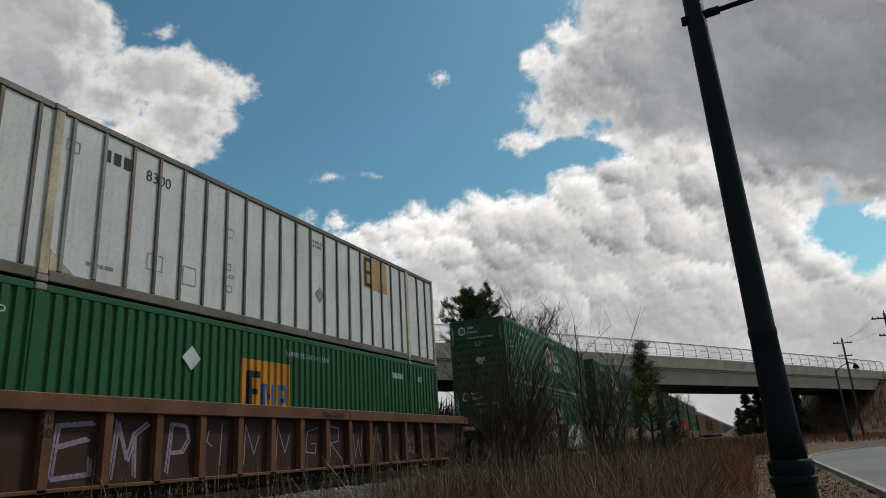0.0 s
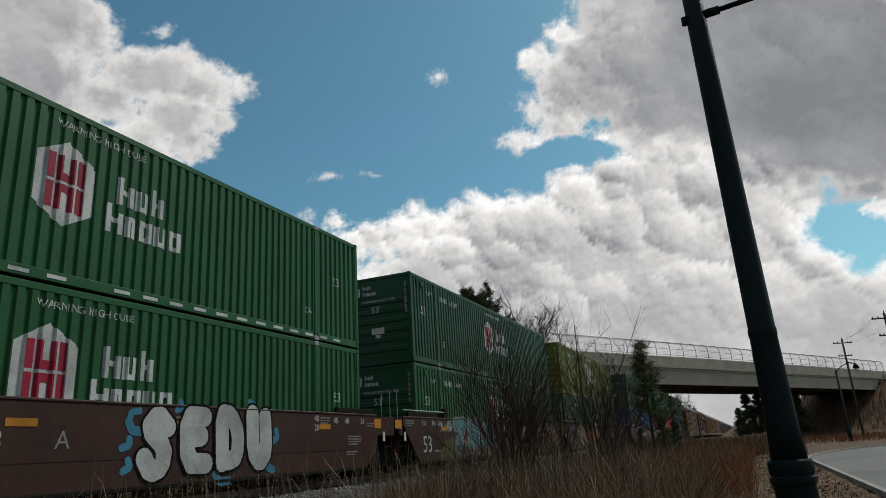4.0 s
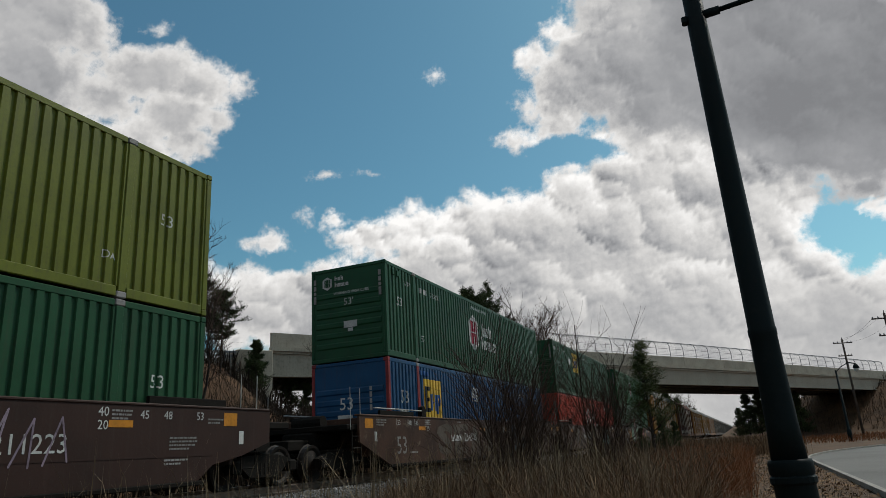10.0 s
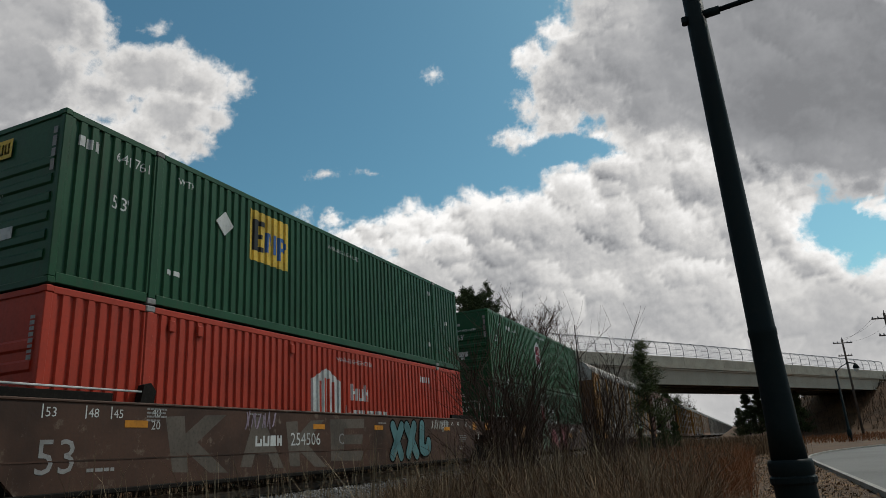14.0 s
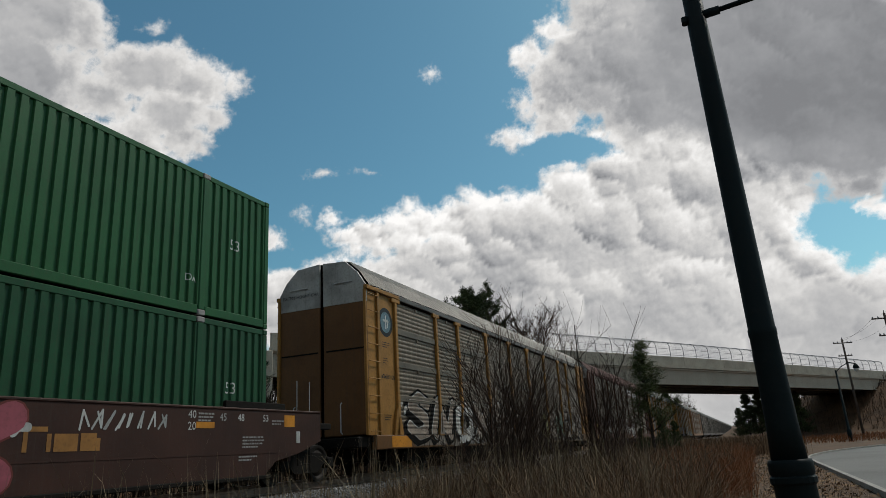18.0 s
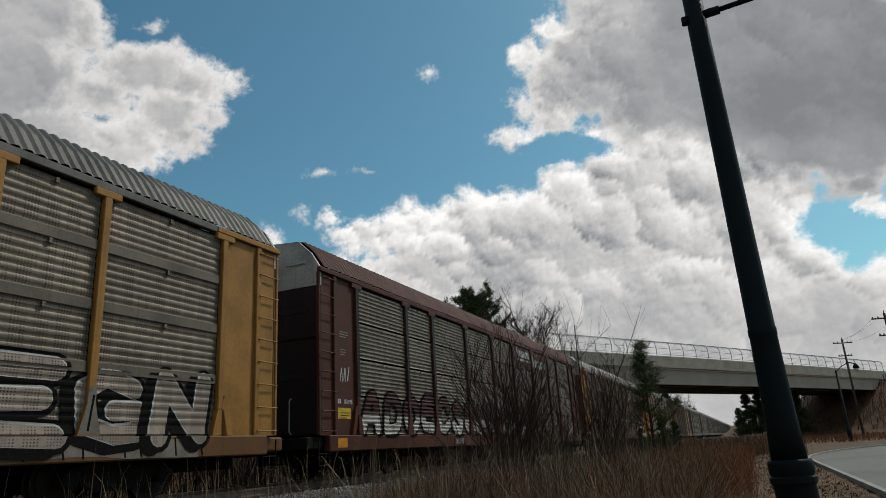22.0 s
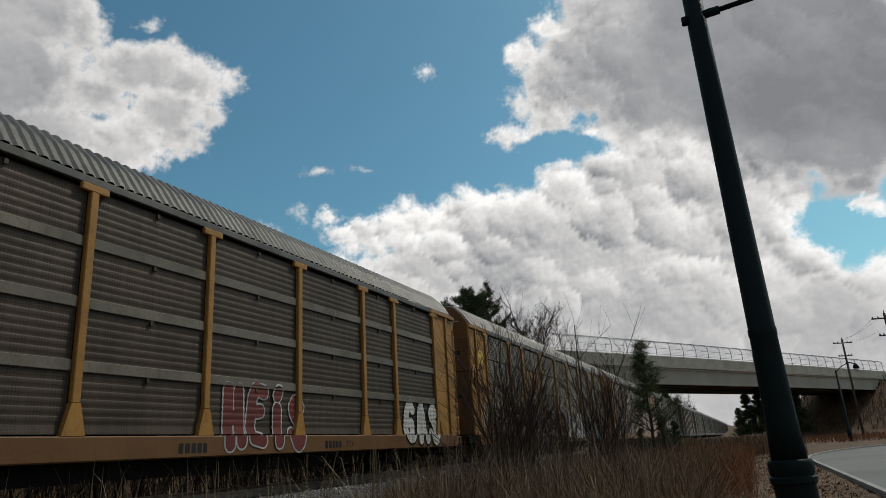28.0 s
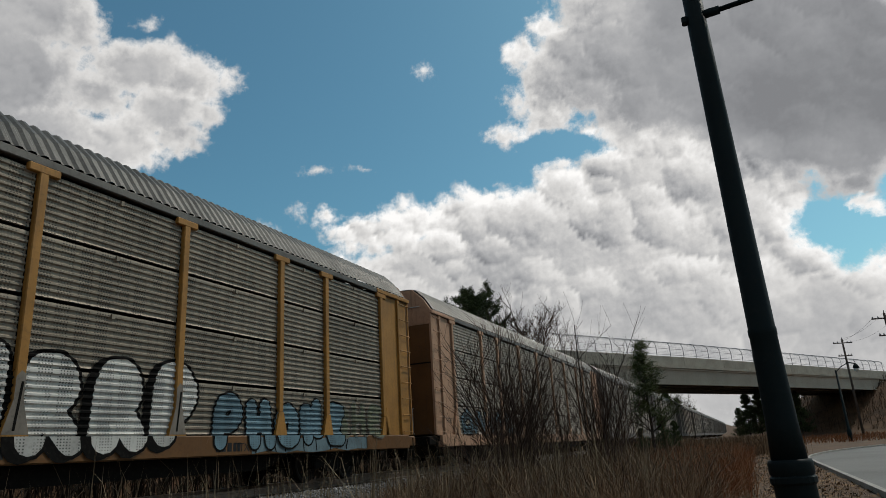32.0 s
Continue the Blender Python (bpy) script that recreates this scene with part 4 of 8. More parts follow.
BOLSTER = closed(Geo().box(-1.1, -0.2, 0.38, 1.1, 0.2, 0.72, 0.04).mesh("bolster", steel_dark))


def truck(parent, s):
    t = new("truck", BOLSTER)
    t.parent = parent
    t.location = (0, s, 0)
    for sign in (1, -1):
        part("side_frame", FRAME[sign], steel_dark, t)
    for y in (-0.89, 0.89):
        w = part("wheelset", WHEELS, steel_wheel, t, "worn steel wheels on an axle")
        w.location = (0, y, WHEEL_R)
        ROLLING.append(w)
    return t


# ---- graffiti ----
# strokes of sprayed shapes in a unit cell
STROKES = [((0.1, 0.9), (0.15, 0.2), (0.5, 0.05), (0.85, 0.2), (0.9, 0.95)), ((0.9, 0.85), (0.4, 0.95), (0.12, 0.7), (0.85, 0.35), (0.6, 0.05), (0.1, 0.15)),
           ((0.1, 0.05), (0.2, 0.95), (0.75, 0.1), (0.9, 0.95)), ((0.5, 0.95), (0.1, 0.6), (0.25, 0.08), (0.8, 0.1), (0.9, 0.6), (0.5, 0.95)),
           ((0.9, 0.9), (0.15, 0.85), (0.2, 0.5), (0.7, 0.5), (0.2, 0.45), (0.15, 0.1), (0.9, 0.08)), ((0.1, 0.08), (0.45, 0.95), (0.6, 0.95), (0.9, 0.05)),
           ((0.12, 0.92), (0.9, 0.85), (0.15, 0.12), (0.92, 0.08)), ((0.15, 0.05), (0.15, 0.95), (0.75, 0.85), (0.7, 0.5), (0.25, 0.45), (0.9, 0.05))]


def blob(points, radius, layer):
    """A fat stroke through points with rounded bends and ends, in one piece; each step a hair further out than the last."""
    v, f = [], []

    def fan(c, centre, w0, w1, steps, first, last):
        ids = [first] + [len(v) + i for i in range(steps - 1)] + [last]
        for i in range(1, steps):
            w = w0 + (w1 - w0) * i / steps
            v.append((centre[0] + radius * math.cos(w), centre[1] + radius * math.sin(w), v[c][2]))
        for p, q in zip(ids, ids[1:]):
            f.append((c, p, q))
    prev = None
    for a, b in zip(points, points[1:]):
        w = math.atan2(b[1] - a[1], b[0] - a[0]) + math.pi / 2
        ox, oy = radius * math.cos(w), radius * math.sin(w)
        if prev is None:
            v.append((a[0], a[1], layer))
            c = 0
        else:
            c = prev[1]
        n = len(v)
        v += [(a[0] + ox, a[1] + oy, layer), (a[0] - ox, a[1] - oy, layer)]
        if prev is None:
            fan(c, a, w, w + math.pi, 6, n, n + 1)
        else:
            turn = (w - prev[3] + math.pi) % (2 * math.pi) - math.pi
            if turn > 0:
                fan(c, a, prev[3] + math.pi, prev[3] + math.pi + turn, 4, prev[2], n + 1)
            else:
                fan(c, a, prev[3], prev[3] + turn, 4, prev[0], n)
        layer += 0.00012
        m = len(v)
        v += [(b[0] + ox, b[1] + oy, layer), (b[0], b[1], layer), (b[0] - ox, b[1] - oy, layer)]
        f += [(n, c, m + 1, m), (c, n + 1, m + 2, m + 1)]
        prev = (m, m + 1, m + 2, w)
    fan(prev[1], points[-1], prev[3], prev[3] - math.pi, 6, prev[0], prev[2])
    return v, f


RELIEF = {"rows": None}   # the folds of the wall that the paint lies on


def sprayed(name, piece, material, parent, label=""):
    """Paint of (along, up, out) points, folded over the ribs of the wall where it has some."""
    pv, pf = piece
    me = bpy.data.meshes.new(name)
    me.from_pydata([(c, a, b) for a, b, c in pv], [], pf)
    me.materials.append(spray[material])
    rows = RELIEF["rows"]
    if rows:
        lo, hi = min(p[1] for p in pv), max(p[1] for p in pv)
        bm = bmesh.new()
        bm.from_mesh(me)
        for z, _ in rows:
            if lo < z < hi:
                bmesh.ops.bisect_plane(bm, geom=bm.verts[:] + bm.edges[:] + bm.faces[:], plane_co=(0, 0, z), plane_no=(0, 0, 1))
        zs, xs = [z for z, _ in rows], [x for _, x in rows]
        for p in bm.verts:
            p.co.x += float(np.interp(p.co.z, zs, xs))
        bm.to_mesh(me)
        bm.free()
    return part(name, me, spray[material], parent, label)


def throw_up(parent, s, z, width, height, fill, edge, x, seed, label, cells=5, ground="", fat=0.17, shine="", spots=(), shade=0.0):
    """A row of fat overlapping sprayed shapes with an outline; shine: its thin highlight; spots: other colours on the fill."""
    rng = random.Random(seed)
    cell = width / cells
    order = [(i * 2) % cells if cells % 2 else i % 3 for i in range(cells)]
    order = [k % 4 for k in order]
    for i in range(cells):
        pts = STROKES[(seed + i * 3 + rng.randint(0, 2)) % len(STROKES)]
        pts = [(s + cell * (i + 0.02 + 0.96 * (p + rng.uniform(-0.06, 0.06))), z + height * (0.12 + 0.76 * (q + rng.uniform(-0.06, 0.06)))) for p, q in pts]
        wide = height * fat * rng.uniform(0.8, 1.15)
        out = x + order[i] * 0.0085
        if shade:
            sprayed("graffiti_shadow", blob([(p - shade, q - shade * 0.4) for p, q in pts], wide + 0.07, out + 0.0005), edge, parent, label + ", shadow")
        sprayed("graffiti_outline", blob(pts, wide + 0.06, out + 0.002), edge, parent, label + ", outline")
        sprayed("graffiti_fill", blob(pts, wide, out + 0.0045), fill, parent, label)
        for k, colour in enumerate(spots):
            if (i + k) % 2 == 0:
                j = rng.randrange(len(pts) - 1)
                a, b = pts[j], pts[j + 1]
                sprayed("graffiti_spot", blob([a, (a[0] + (b[0] - a[0]) * 0.45, a[1] + (b[1] - a[1]) * 0.45)], wide * rng.uniform(0.55, 0.85), out + 0.0060 + 0.0004 * k), colour, parent, label + ", patch")
        sprayed("graffiti_line", blob(pts[:-1], 0.022, out + 0.0072), edge, parent, label + ", line")
        if shine:
            up = [(p + 0.012, q + wide * 0.86) for p, q in pts[:3]]
            sprayed("graffiti_shine", blob(up, 0.014, out + 0.0078), shine, parent, label + ", highlight")
    if ground:
        pts, k = [], 40
        for i in range(k):
            w = 2 * math.pi * i / k
            r = 1 + rng.uniform(-0.1, 0.08)
            pts.append((width / 2 + math.copysign(abs(math.cos(w)) ** 0.4, math.cos(w)) * width * 0.53 * r, height / 2 + math.copysign(abs(math.sin(w)) ** 0.4, math.sin(w)) * height * 0.5 * min(r, 1.0)))
        gv, gf = shape(pts)
        sprayed("graffiti_ground", ([(s + p, z + q, x) for p, q in gv], gf), ground, parent, "sprayed colour behind the shapes")


def bubble(word, width, height, seed, overlap=1.06):
    """Fat sprayed letters: the fill and its outline, as flat pieces."""
    fill, edge = [], []
    cell = width / len(word)
    for i, ch in enumerate(word):
        for bold, out in ((0.045, fill), (0.10, edge)):
            v, f = letters(ch, 1.0, bold)
            xs, zs = [p[0] for p in v], [p[1] for p in v]
            lo, hi, zl, zh = min(xs), max(xs), min(zs), max(zs)
            grow = 1 if out is edge else 0.87
            kx, kz = cell * overlap * grow / (hi - lo), height * grow / (zh - zl)
            rng = random.Random(seed * 31 + i)
            tilt, lift, bow = rng.uniform(-0.2, 0.2), rng.uniform(-0.04, 0.04) * height, rng.uniform(0.1, 0.35)
            cx, cz = (lo + hi) / 2, (zl + zh) / 2
            out.append(([((x - cx) * kx * (1 + bow * (z - cz)) + (z - cz) * kz * tilt + cell * (i + 0.5), (z - cz) * kz * (1 + 0.2 * (x - cx)) + height / 2 + lift) for x, z in v], f))
    return list(zip(fill, edge))


# the strokes of sprayed letters in a unit cell
GLYPHS = {
    "A": (((0.0, 0.0), (0.3, 0.95), (0.62, 1.0), (1.0, 0.0)), ((0.2, 0.33), (0.8, 0.36))),
    "B": (((0.08, 0.0), (0.05, 0.98), (0.62, 1.0), (0.82, 0.74), (0.45, 0.52)), ((0.42, 0.54), (0.98, 0.42), (0.95, 0.06), (0.5, 0.0), (0.1, 0.05))),
    "C": (((0.95, 0.72), (0.78, 1.0), (0.3, 1.0), (0.02, 0.62), (0.1, 0.1), (0.6, 0.0), (1.0, 0.22)),),
    "D": (((0.08, 0.02), (0.05, 1.0), (0.62, 0.97), (1.0, 0.6), (0.9, 0.1), (0.4, 0.0), (0.12, 0.04)),),
    "E": (((1.0, 0.95), (0.12, 1.0), (0.05, 0.05), (0.98, 0.0)), ((0.1, 0.52), (0.8, 0.55))),
    "G": (((0.95, 0.8), (0.5, 1.02), (0.08, 0.75), (0.08, 0.2), (0.5, 0.0), (0.98, 0.1), (0.95, 0.45), (0.55, 0.45)),),
    "H": (((0.05, 0.0), (0.1, 1.0)), ((0.95, 0.0), (0.9, 1.0)), ((0.1, 0.45), (0.9, 0.52))),
    "I": (((0.5, 0.0), (0.5, 0.66)), ((0.48, 0.95), (0.56, 1.0))),
    "K": (((0.05, 0.0), (0.1, 1.0)), ((0.95, 1.0), (0.35, 0.52), (1.0, 0.0))),
    "L": (((0.12, 1.0), (0.05, 0.12), (0.4, 0.0), (1.0, 0.12), (0.96, 0.34)),),
    "M": (((0.0, 0.0), (0.18, 1.0), (0.5, 0.35), (0.85, 1.0), (1.0, 0.0)),),
    "N": (((0.0, 0.0), (0.1, 1.0), (0.85, 0.02), (0.98, 1.0)),),
    "O": (((0.5, 1.0), (0.05, 0.75), (0.05, 0.2), (0.5, 0.0), (0.95, 0.2), (0.95, 0.75), (0.55, 1.0)),),
    "P": (((0.1, 0.0), (0.05, 0.95), (0.6, 1.05), (1.0, 0.75), (0.7, 0.42), (0.2, 0.45)),),
    "R": (((0.05, 0.0), (0.1, 0.98), (0.7, 1.0), (0.85, 0.65), (0.25, 0.5)), ((0.35, 0.5), (1.0, 0.0))),
    "S": (((0.95, 0.82), (0.5, 1.02), (0.1, 0.78), (0.85, 0.4), (0.8, 0.05), (0.35, -0.02), (0.02, 0.2)),),
    "T": (((0.0, 0.92), (1.0, 1.0)), ((0.5, 0.95), (0.4, 0.0))),
    "U": (((0.05, 1.0), (0.05, 0.2), (0.5, -0.02), (0.95, 0.2), (0.95, 1.0)),),
    "V": (((0.0, 1.0), (0.45, 0.0), (1.0, 1.0)),),
    "X": (((0.0, 1.0), (1.0, 0.0)), ((0.95, 1.0), (0.05, 0.0))),
    "Y": (((0.0, 1.0), (0.5, 0.5), (1.0, 1.0)), ((0.5, 0.5), (0.4, 0.0))),
    "Z": (((0.02, 0.95), (0.95, 1.0), (0.08, 0.05), (1.0, 0.0)),),
    "8": (((0.5, 1.0), (0.15, 0.85), (0.2, 0.55), (0.8, 0.42), (0.95, 0.02)), ((0.5, 1.0), (0.85, 0.85), (0.8, 0.55), (0.2, 0.42), (0.05, 0.02))),
}


def rounded(points, sharp=False):
    """A path with its bends cut round."""
    if sharp or len(points) < 3:
        return list(points)
    out = [points[0]]
    for a, b in zip(points, points[1:]):
        out += [(a[0] * 0.78 + b[0] * 0.22, a[1] * 0.78 + b[1] * 0.22), (a[0] * 0.22 + b[0] * 0.78, a[1] * 0.22 + b[1] * 0.78)]
    return out + [points[-1]]


def tag(parent, word, s, z, width, height, fill, edge, x, seed, label, shine="", fat=0.15, rim=0.055, shade=0.0, sharp=False):
    """Sprayed letters, each with its shadow, outline, fill and highlight; fill: one colour, or several in turn."""
    rng = random.Random(seed)
    fills = (fill,) if isinstance(fill, str) else fill
    cell = width / len(word)
    for i, ch in enumerate(word):
        r = min(height * fat, cell * 0.20) * rng.uniform(0.9, 1.1)
        inset = r + rim * 0.55
        tall, lift, tilt = height * rng.uniform(0.9, 1.0), height * rng.uniform(0.0, 0.08), rng.uniform(-0.10, 0.14)
        out = x + 0.0062 * (i % 3)
        paths = []
        for stroke in GLYPHS[ch]:
            pts = [(p + rng.uniform(-0.03, 0.03), q + rng.uniform(-0.03, 0.03)) for p, q in stroke]
            paths.append(rounded([(s + cell * i + inset + (cell - 2 * inset) * p + tilt * (q - 0.5) * cell, z + lift + r + (tall - 2 * r) * q) for p, q in pts], sharp))
        for k, pts in enumerate(paths):
            if shade:
                sprayed("graffiti_shadow", blob([(p - shade, q - shade * 0.35) for p, q in pts], r + rim, out - 0.0012 + 0.0002 * k), "black", parent, label + ", shadow")
            sprayed("graffiti_outline", blob(pts, r + rim, out + 0.0003 * k), edge, parent, label + ", outline")
        for k, pts in enumerate(paths):
            sprayed("graffiti_fill", blob(pts, r, out + 0.0032 + 0.0004 * k), fills[i % len(fills)], parent, label)
            if shine:
                sprayed("graffiti_shine", blob([(p - 0.012, q + 0.014) for p, q in pts], r + 0.022, out + 0.0018 + 0.0003 * k), shine, parent, label + ", highlight")


def splashes(parent, spots, colour, x, seed, label):
    """Short curled splashes of paint at (along, up)."""
    rng = random.Random(seed)
    for i, (s, z) in enumerate(spots):
        k, w = rng.uniform(0.14, 0.26), rng.uniform(0, 6.28)
        pts = [(s, z), (s + k * math.cos(w), z + k * 0.6 * math.sin(w)), (s + 1.6 * k * math.cos(w + 0.6), z + k * math.sin(w + 0.6))]
        sprayed("graffiti_splash", blob(rounded(pts), rng.uniform(0.045, 0.085), x + 0.0015 * (i % 2)), colour, parent, label)


def roller_letters(parent, word, s, z, width, height, fill, edge, x, seed, label):
    """Faded upright letters laid on with a roller."""
    for i, (a, b) in enumerate(bubble(word, width, height, seed)):
        lift = 0.00135 * (i % 3)
        sprayed("graffiti_outline", ([(s + p, z + q, x + 0.003 + lift) for p, q in b[0]], b[1]), edge, parent, label + ", outline")
        sprayed("graffiti_fill", ([(s + p, z + q, x + 0.0065 + lift) for p, q in a[0]], a[1]), fill, parent, label)


def scrawl(parent, s, z, width, height, material, x, seed, label, strokes=8, thick=0.045):
    """Hand-drawn strokes whose letters cannot be read."""
    rng = random.Random(seed)
    cell = width / strokes
    for i in range(strokes):
        pts = [(s + cell * i, z + rng.uniform(0, 0.2) * height)]
        for k in range(rng.choice((2, 3, 3))):
            pts.append((s + cell * (i + rng.uniform(0.1, 0.85)), z + (height * rng.uniform(0.75, 1) if k % 2 == 0 else height * rng.uniform(0, 0.25))))
        pv, pf = blob(pts, thick / 2, x + 0.0006 * (i % 3))
        me = bpy.data.meshes.new("scrawl")
        me.from_pydata([(c, p, q) for p, q, c in pv], [], pf)
        me.materials.append(spray[material])
        part("scrawl", me, spray[material], parent, label)


def stencil(parent, piece, material, s, z, x, label="", name="stencil"):
    return part(name, flat_mesh(name, piece, material, lambda a, b: (x, s + a, z + b)), material, parent, label)

# ---- well cars ----
CARS = []
WX = 1.5


def well_car(p0, paint, label, front=1.6, rear=1.6, trucks=(), ribbed=False, length=C_LEN):
    """A well car unit round a container whose front is at the origin; front and rear: how far its platforms reach."""
    root = thing("well_car", label, "rail car", pose(XC, p0 - travelled(0), 0), group="double-stack well cars")
    CARS.append((root, p0))
    L = length
    # over a truck of its own the wall reaches further and its lower edge rises gently
    head = [(-2.03, 1.50), (-2.03, 0.86), (-0.45, 0.27)] if front > 1.9 else [(-1.30, 1.50), (-1.30, 1.32), (-0.27, 0.27)]
    tail = [(L - 0.25, 0.27), (L + 0.1, 0.52), (L + 0.9, 0.66), (L + 1.72, 0.90), (L + 1.72, 1.50)] if rear > 1.9 else [(L - 0.05, 0.27), (L + 0.35, 0.60), (L + 0.50, 0.91), (L + 0.50, 1.50)]
    wall, fore, aft = head + tail, head[0][0], tail[-1][0]
    for sign in (1, -1):
        # the wall between ribs takes a darker brown, part paint and part shade
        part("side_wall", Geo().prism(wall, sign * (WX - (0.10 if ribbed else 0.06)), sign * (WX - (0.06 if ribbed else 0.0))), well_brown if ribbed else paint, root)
        part("top_chord", Geo().box(sign * (WX - 0.16), fore, 1.37 if ribbed else 1.50, sign * (WX + (0.09 if ribbed else 0.015)), aft + (0.04 if ribbed else 0.0), 1.62 if ribbed else 1.55, 0.015), paint, root)
        part("bottom_sill", Geo().box(sign * (WX - 0.14), -0.38, 0.19, sign * (WX + 0.012), L - 0.06, 0.27, 0.015), steel_dark, root)
        for a, b in ((-0.85, 1.2), (L - 1.4, L + 0.45)):
            part("guide_plate", Geo().box(sign * (WX - 0.12), a, 1.62 if ribbed else 1.55, sign * (WX - 0.04), b, 1.68, 0.01), steel_dark, root)
        if ribbed:
            for i in range(17):
                s = -0.95 + i * 1.005
                part("rib", Geo().prism([(s, 0.27), (s + 0.14, 0.27), (s + 0.14, 1.50), (s, 1.50)], sign * (WX - 0.06), sign * (WX + 0.06)), paint, root)
            part("flange", Geo().box(sign * (WX - 0.06), -0.4, 0.27, sign * (WX + 0.06), L, 0.33, 0.01), paint, root)
        else:
            part("step_ledge", Geo().box(sign * (WX - 0.02), -0.55, 0.68, sign * (WX + 0.006), L + 0.1, 0.70), paint, root)
        if not ribbed:
            part("walkway_rail", Geo().box(sign * (WX - 0.08), -1.15, 1.715, sign * (WX - 0.03), 1.75, 1.745, 0.006), decal_white, root, "white edge of the end walkway")
            part("rail_bracket", Geo().prism([(1.72, 1.55), (2.0, 1.55), (2.04, 1.75), (1.92, 1.88), (1.78, 1.84)], sign * (WX - 0.16), sign * (WX - 0.02)), steel_dark, root)
    part("well_floor", Geo().box(-1.36, -0.3, 0.2, 1.36, L - 0.1, 0.3), steel_dark, root)
    for a, b, e in ((-front, -1.30, -1), (L + 0.75, L + rear, 1)):
        if b - a < 0.2: continue
        g = Geo().box(-1.42, a, 1.16, 1.42, b, 1.30, 0.02)
        g.box(-0.5, a - 0.05, 0.75, 0.5, b + 0.05, 1.16, 0.05)
        part("end_platform", g, paint if ribbed else steel_dark, root)
        for sign in (1, -1):
            y0, y1 = (max(a + 0.15, -2.0), -1.30) if e < 0 else (min(b - 0.15, L + 1.76), L + 0.50)
            side = Geo().prism([(y0, 1.02), (y1, 1.02), (y1, 1.50), (y0, 1.50)], sign * (WX - 0.08), sign * (WX - 0.02))
            if (front if e < 0 else rear) <= 1.9:
                part("end_panel", side, paint, root)
            lo = a + 0.08
            for y in (a + 0.14, a + 0.62):
                if y < b:
                    part("grab_rail", Geo().tube([(sign * (WX - 0.06), y, 1.16), (sign * (WX - 0.06), y, 2.2)], 0.009, 6), handrail, root, "pale steel grab rail")
            g = Geo()
            for z in (0.42, 0.72, 1.0):
                g.tube([(sign * (WX - 0.05), lo + 0.1, z), (sign * (WX - 0.05), lo + 0.52, z)], 0.016, 6)
            for y in (lo + 0.1, lo + 0.52):
                g.tube([(sign * (WX - 0.05), y, 0.40), (sign * (WX - 0.05), y, 1.3)], 0.016, 6)
            part("step_ladder", g, steel_dark, root)
        g = Geo()
        g.tube([(-0.55, (a + b) / 2, 1.42), (0.35, (a + b) / 2, 1.42)], 0.17, 12)
        part("brake_reservoir", g, steel_dark, root)
    # dark plate added for the shaded gap ahead of the container
    part("front_plate", Geo().box(-1.36, -0.20, 0.25, 1.36, -0.12, 1.52, 0.012), steel_dark, root)
    for s in (-1.30, L + 0.75):
        part("end_bulkhead", Geo().box(-1.36, s - 0.05, 0.5, 1.36, s + 0.05, 1.5, 0.015), paint, root)
    for s in trucks:
        truck(root, s)
        part("draft_sill", Geo().box(-0.32, s - 1.2, 0.72, 0.32, s + 1.2, 0.98, 0.03), steel_dark, root)
    for e, s in ((-1, -front), (1, L + rear)):
        g = Geo().box(-0.14, s - 0.15 if e < 0 else s - 0.1, 0.72, 0.14, s + 0.1 if e < 0 else s + 0.15, 0.98, 0.03)
        part("coupler", g, steel_dark, root)
        part("air_hose", Geo().tube([(0.5, s, 0.95), (0.5, s + e * 0.1, 0.6), (0.45, s + e * 0.3, 0.42)], 0.03, 6), steel_dark, root)
    return root


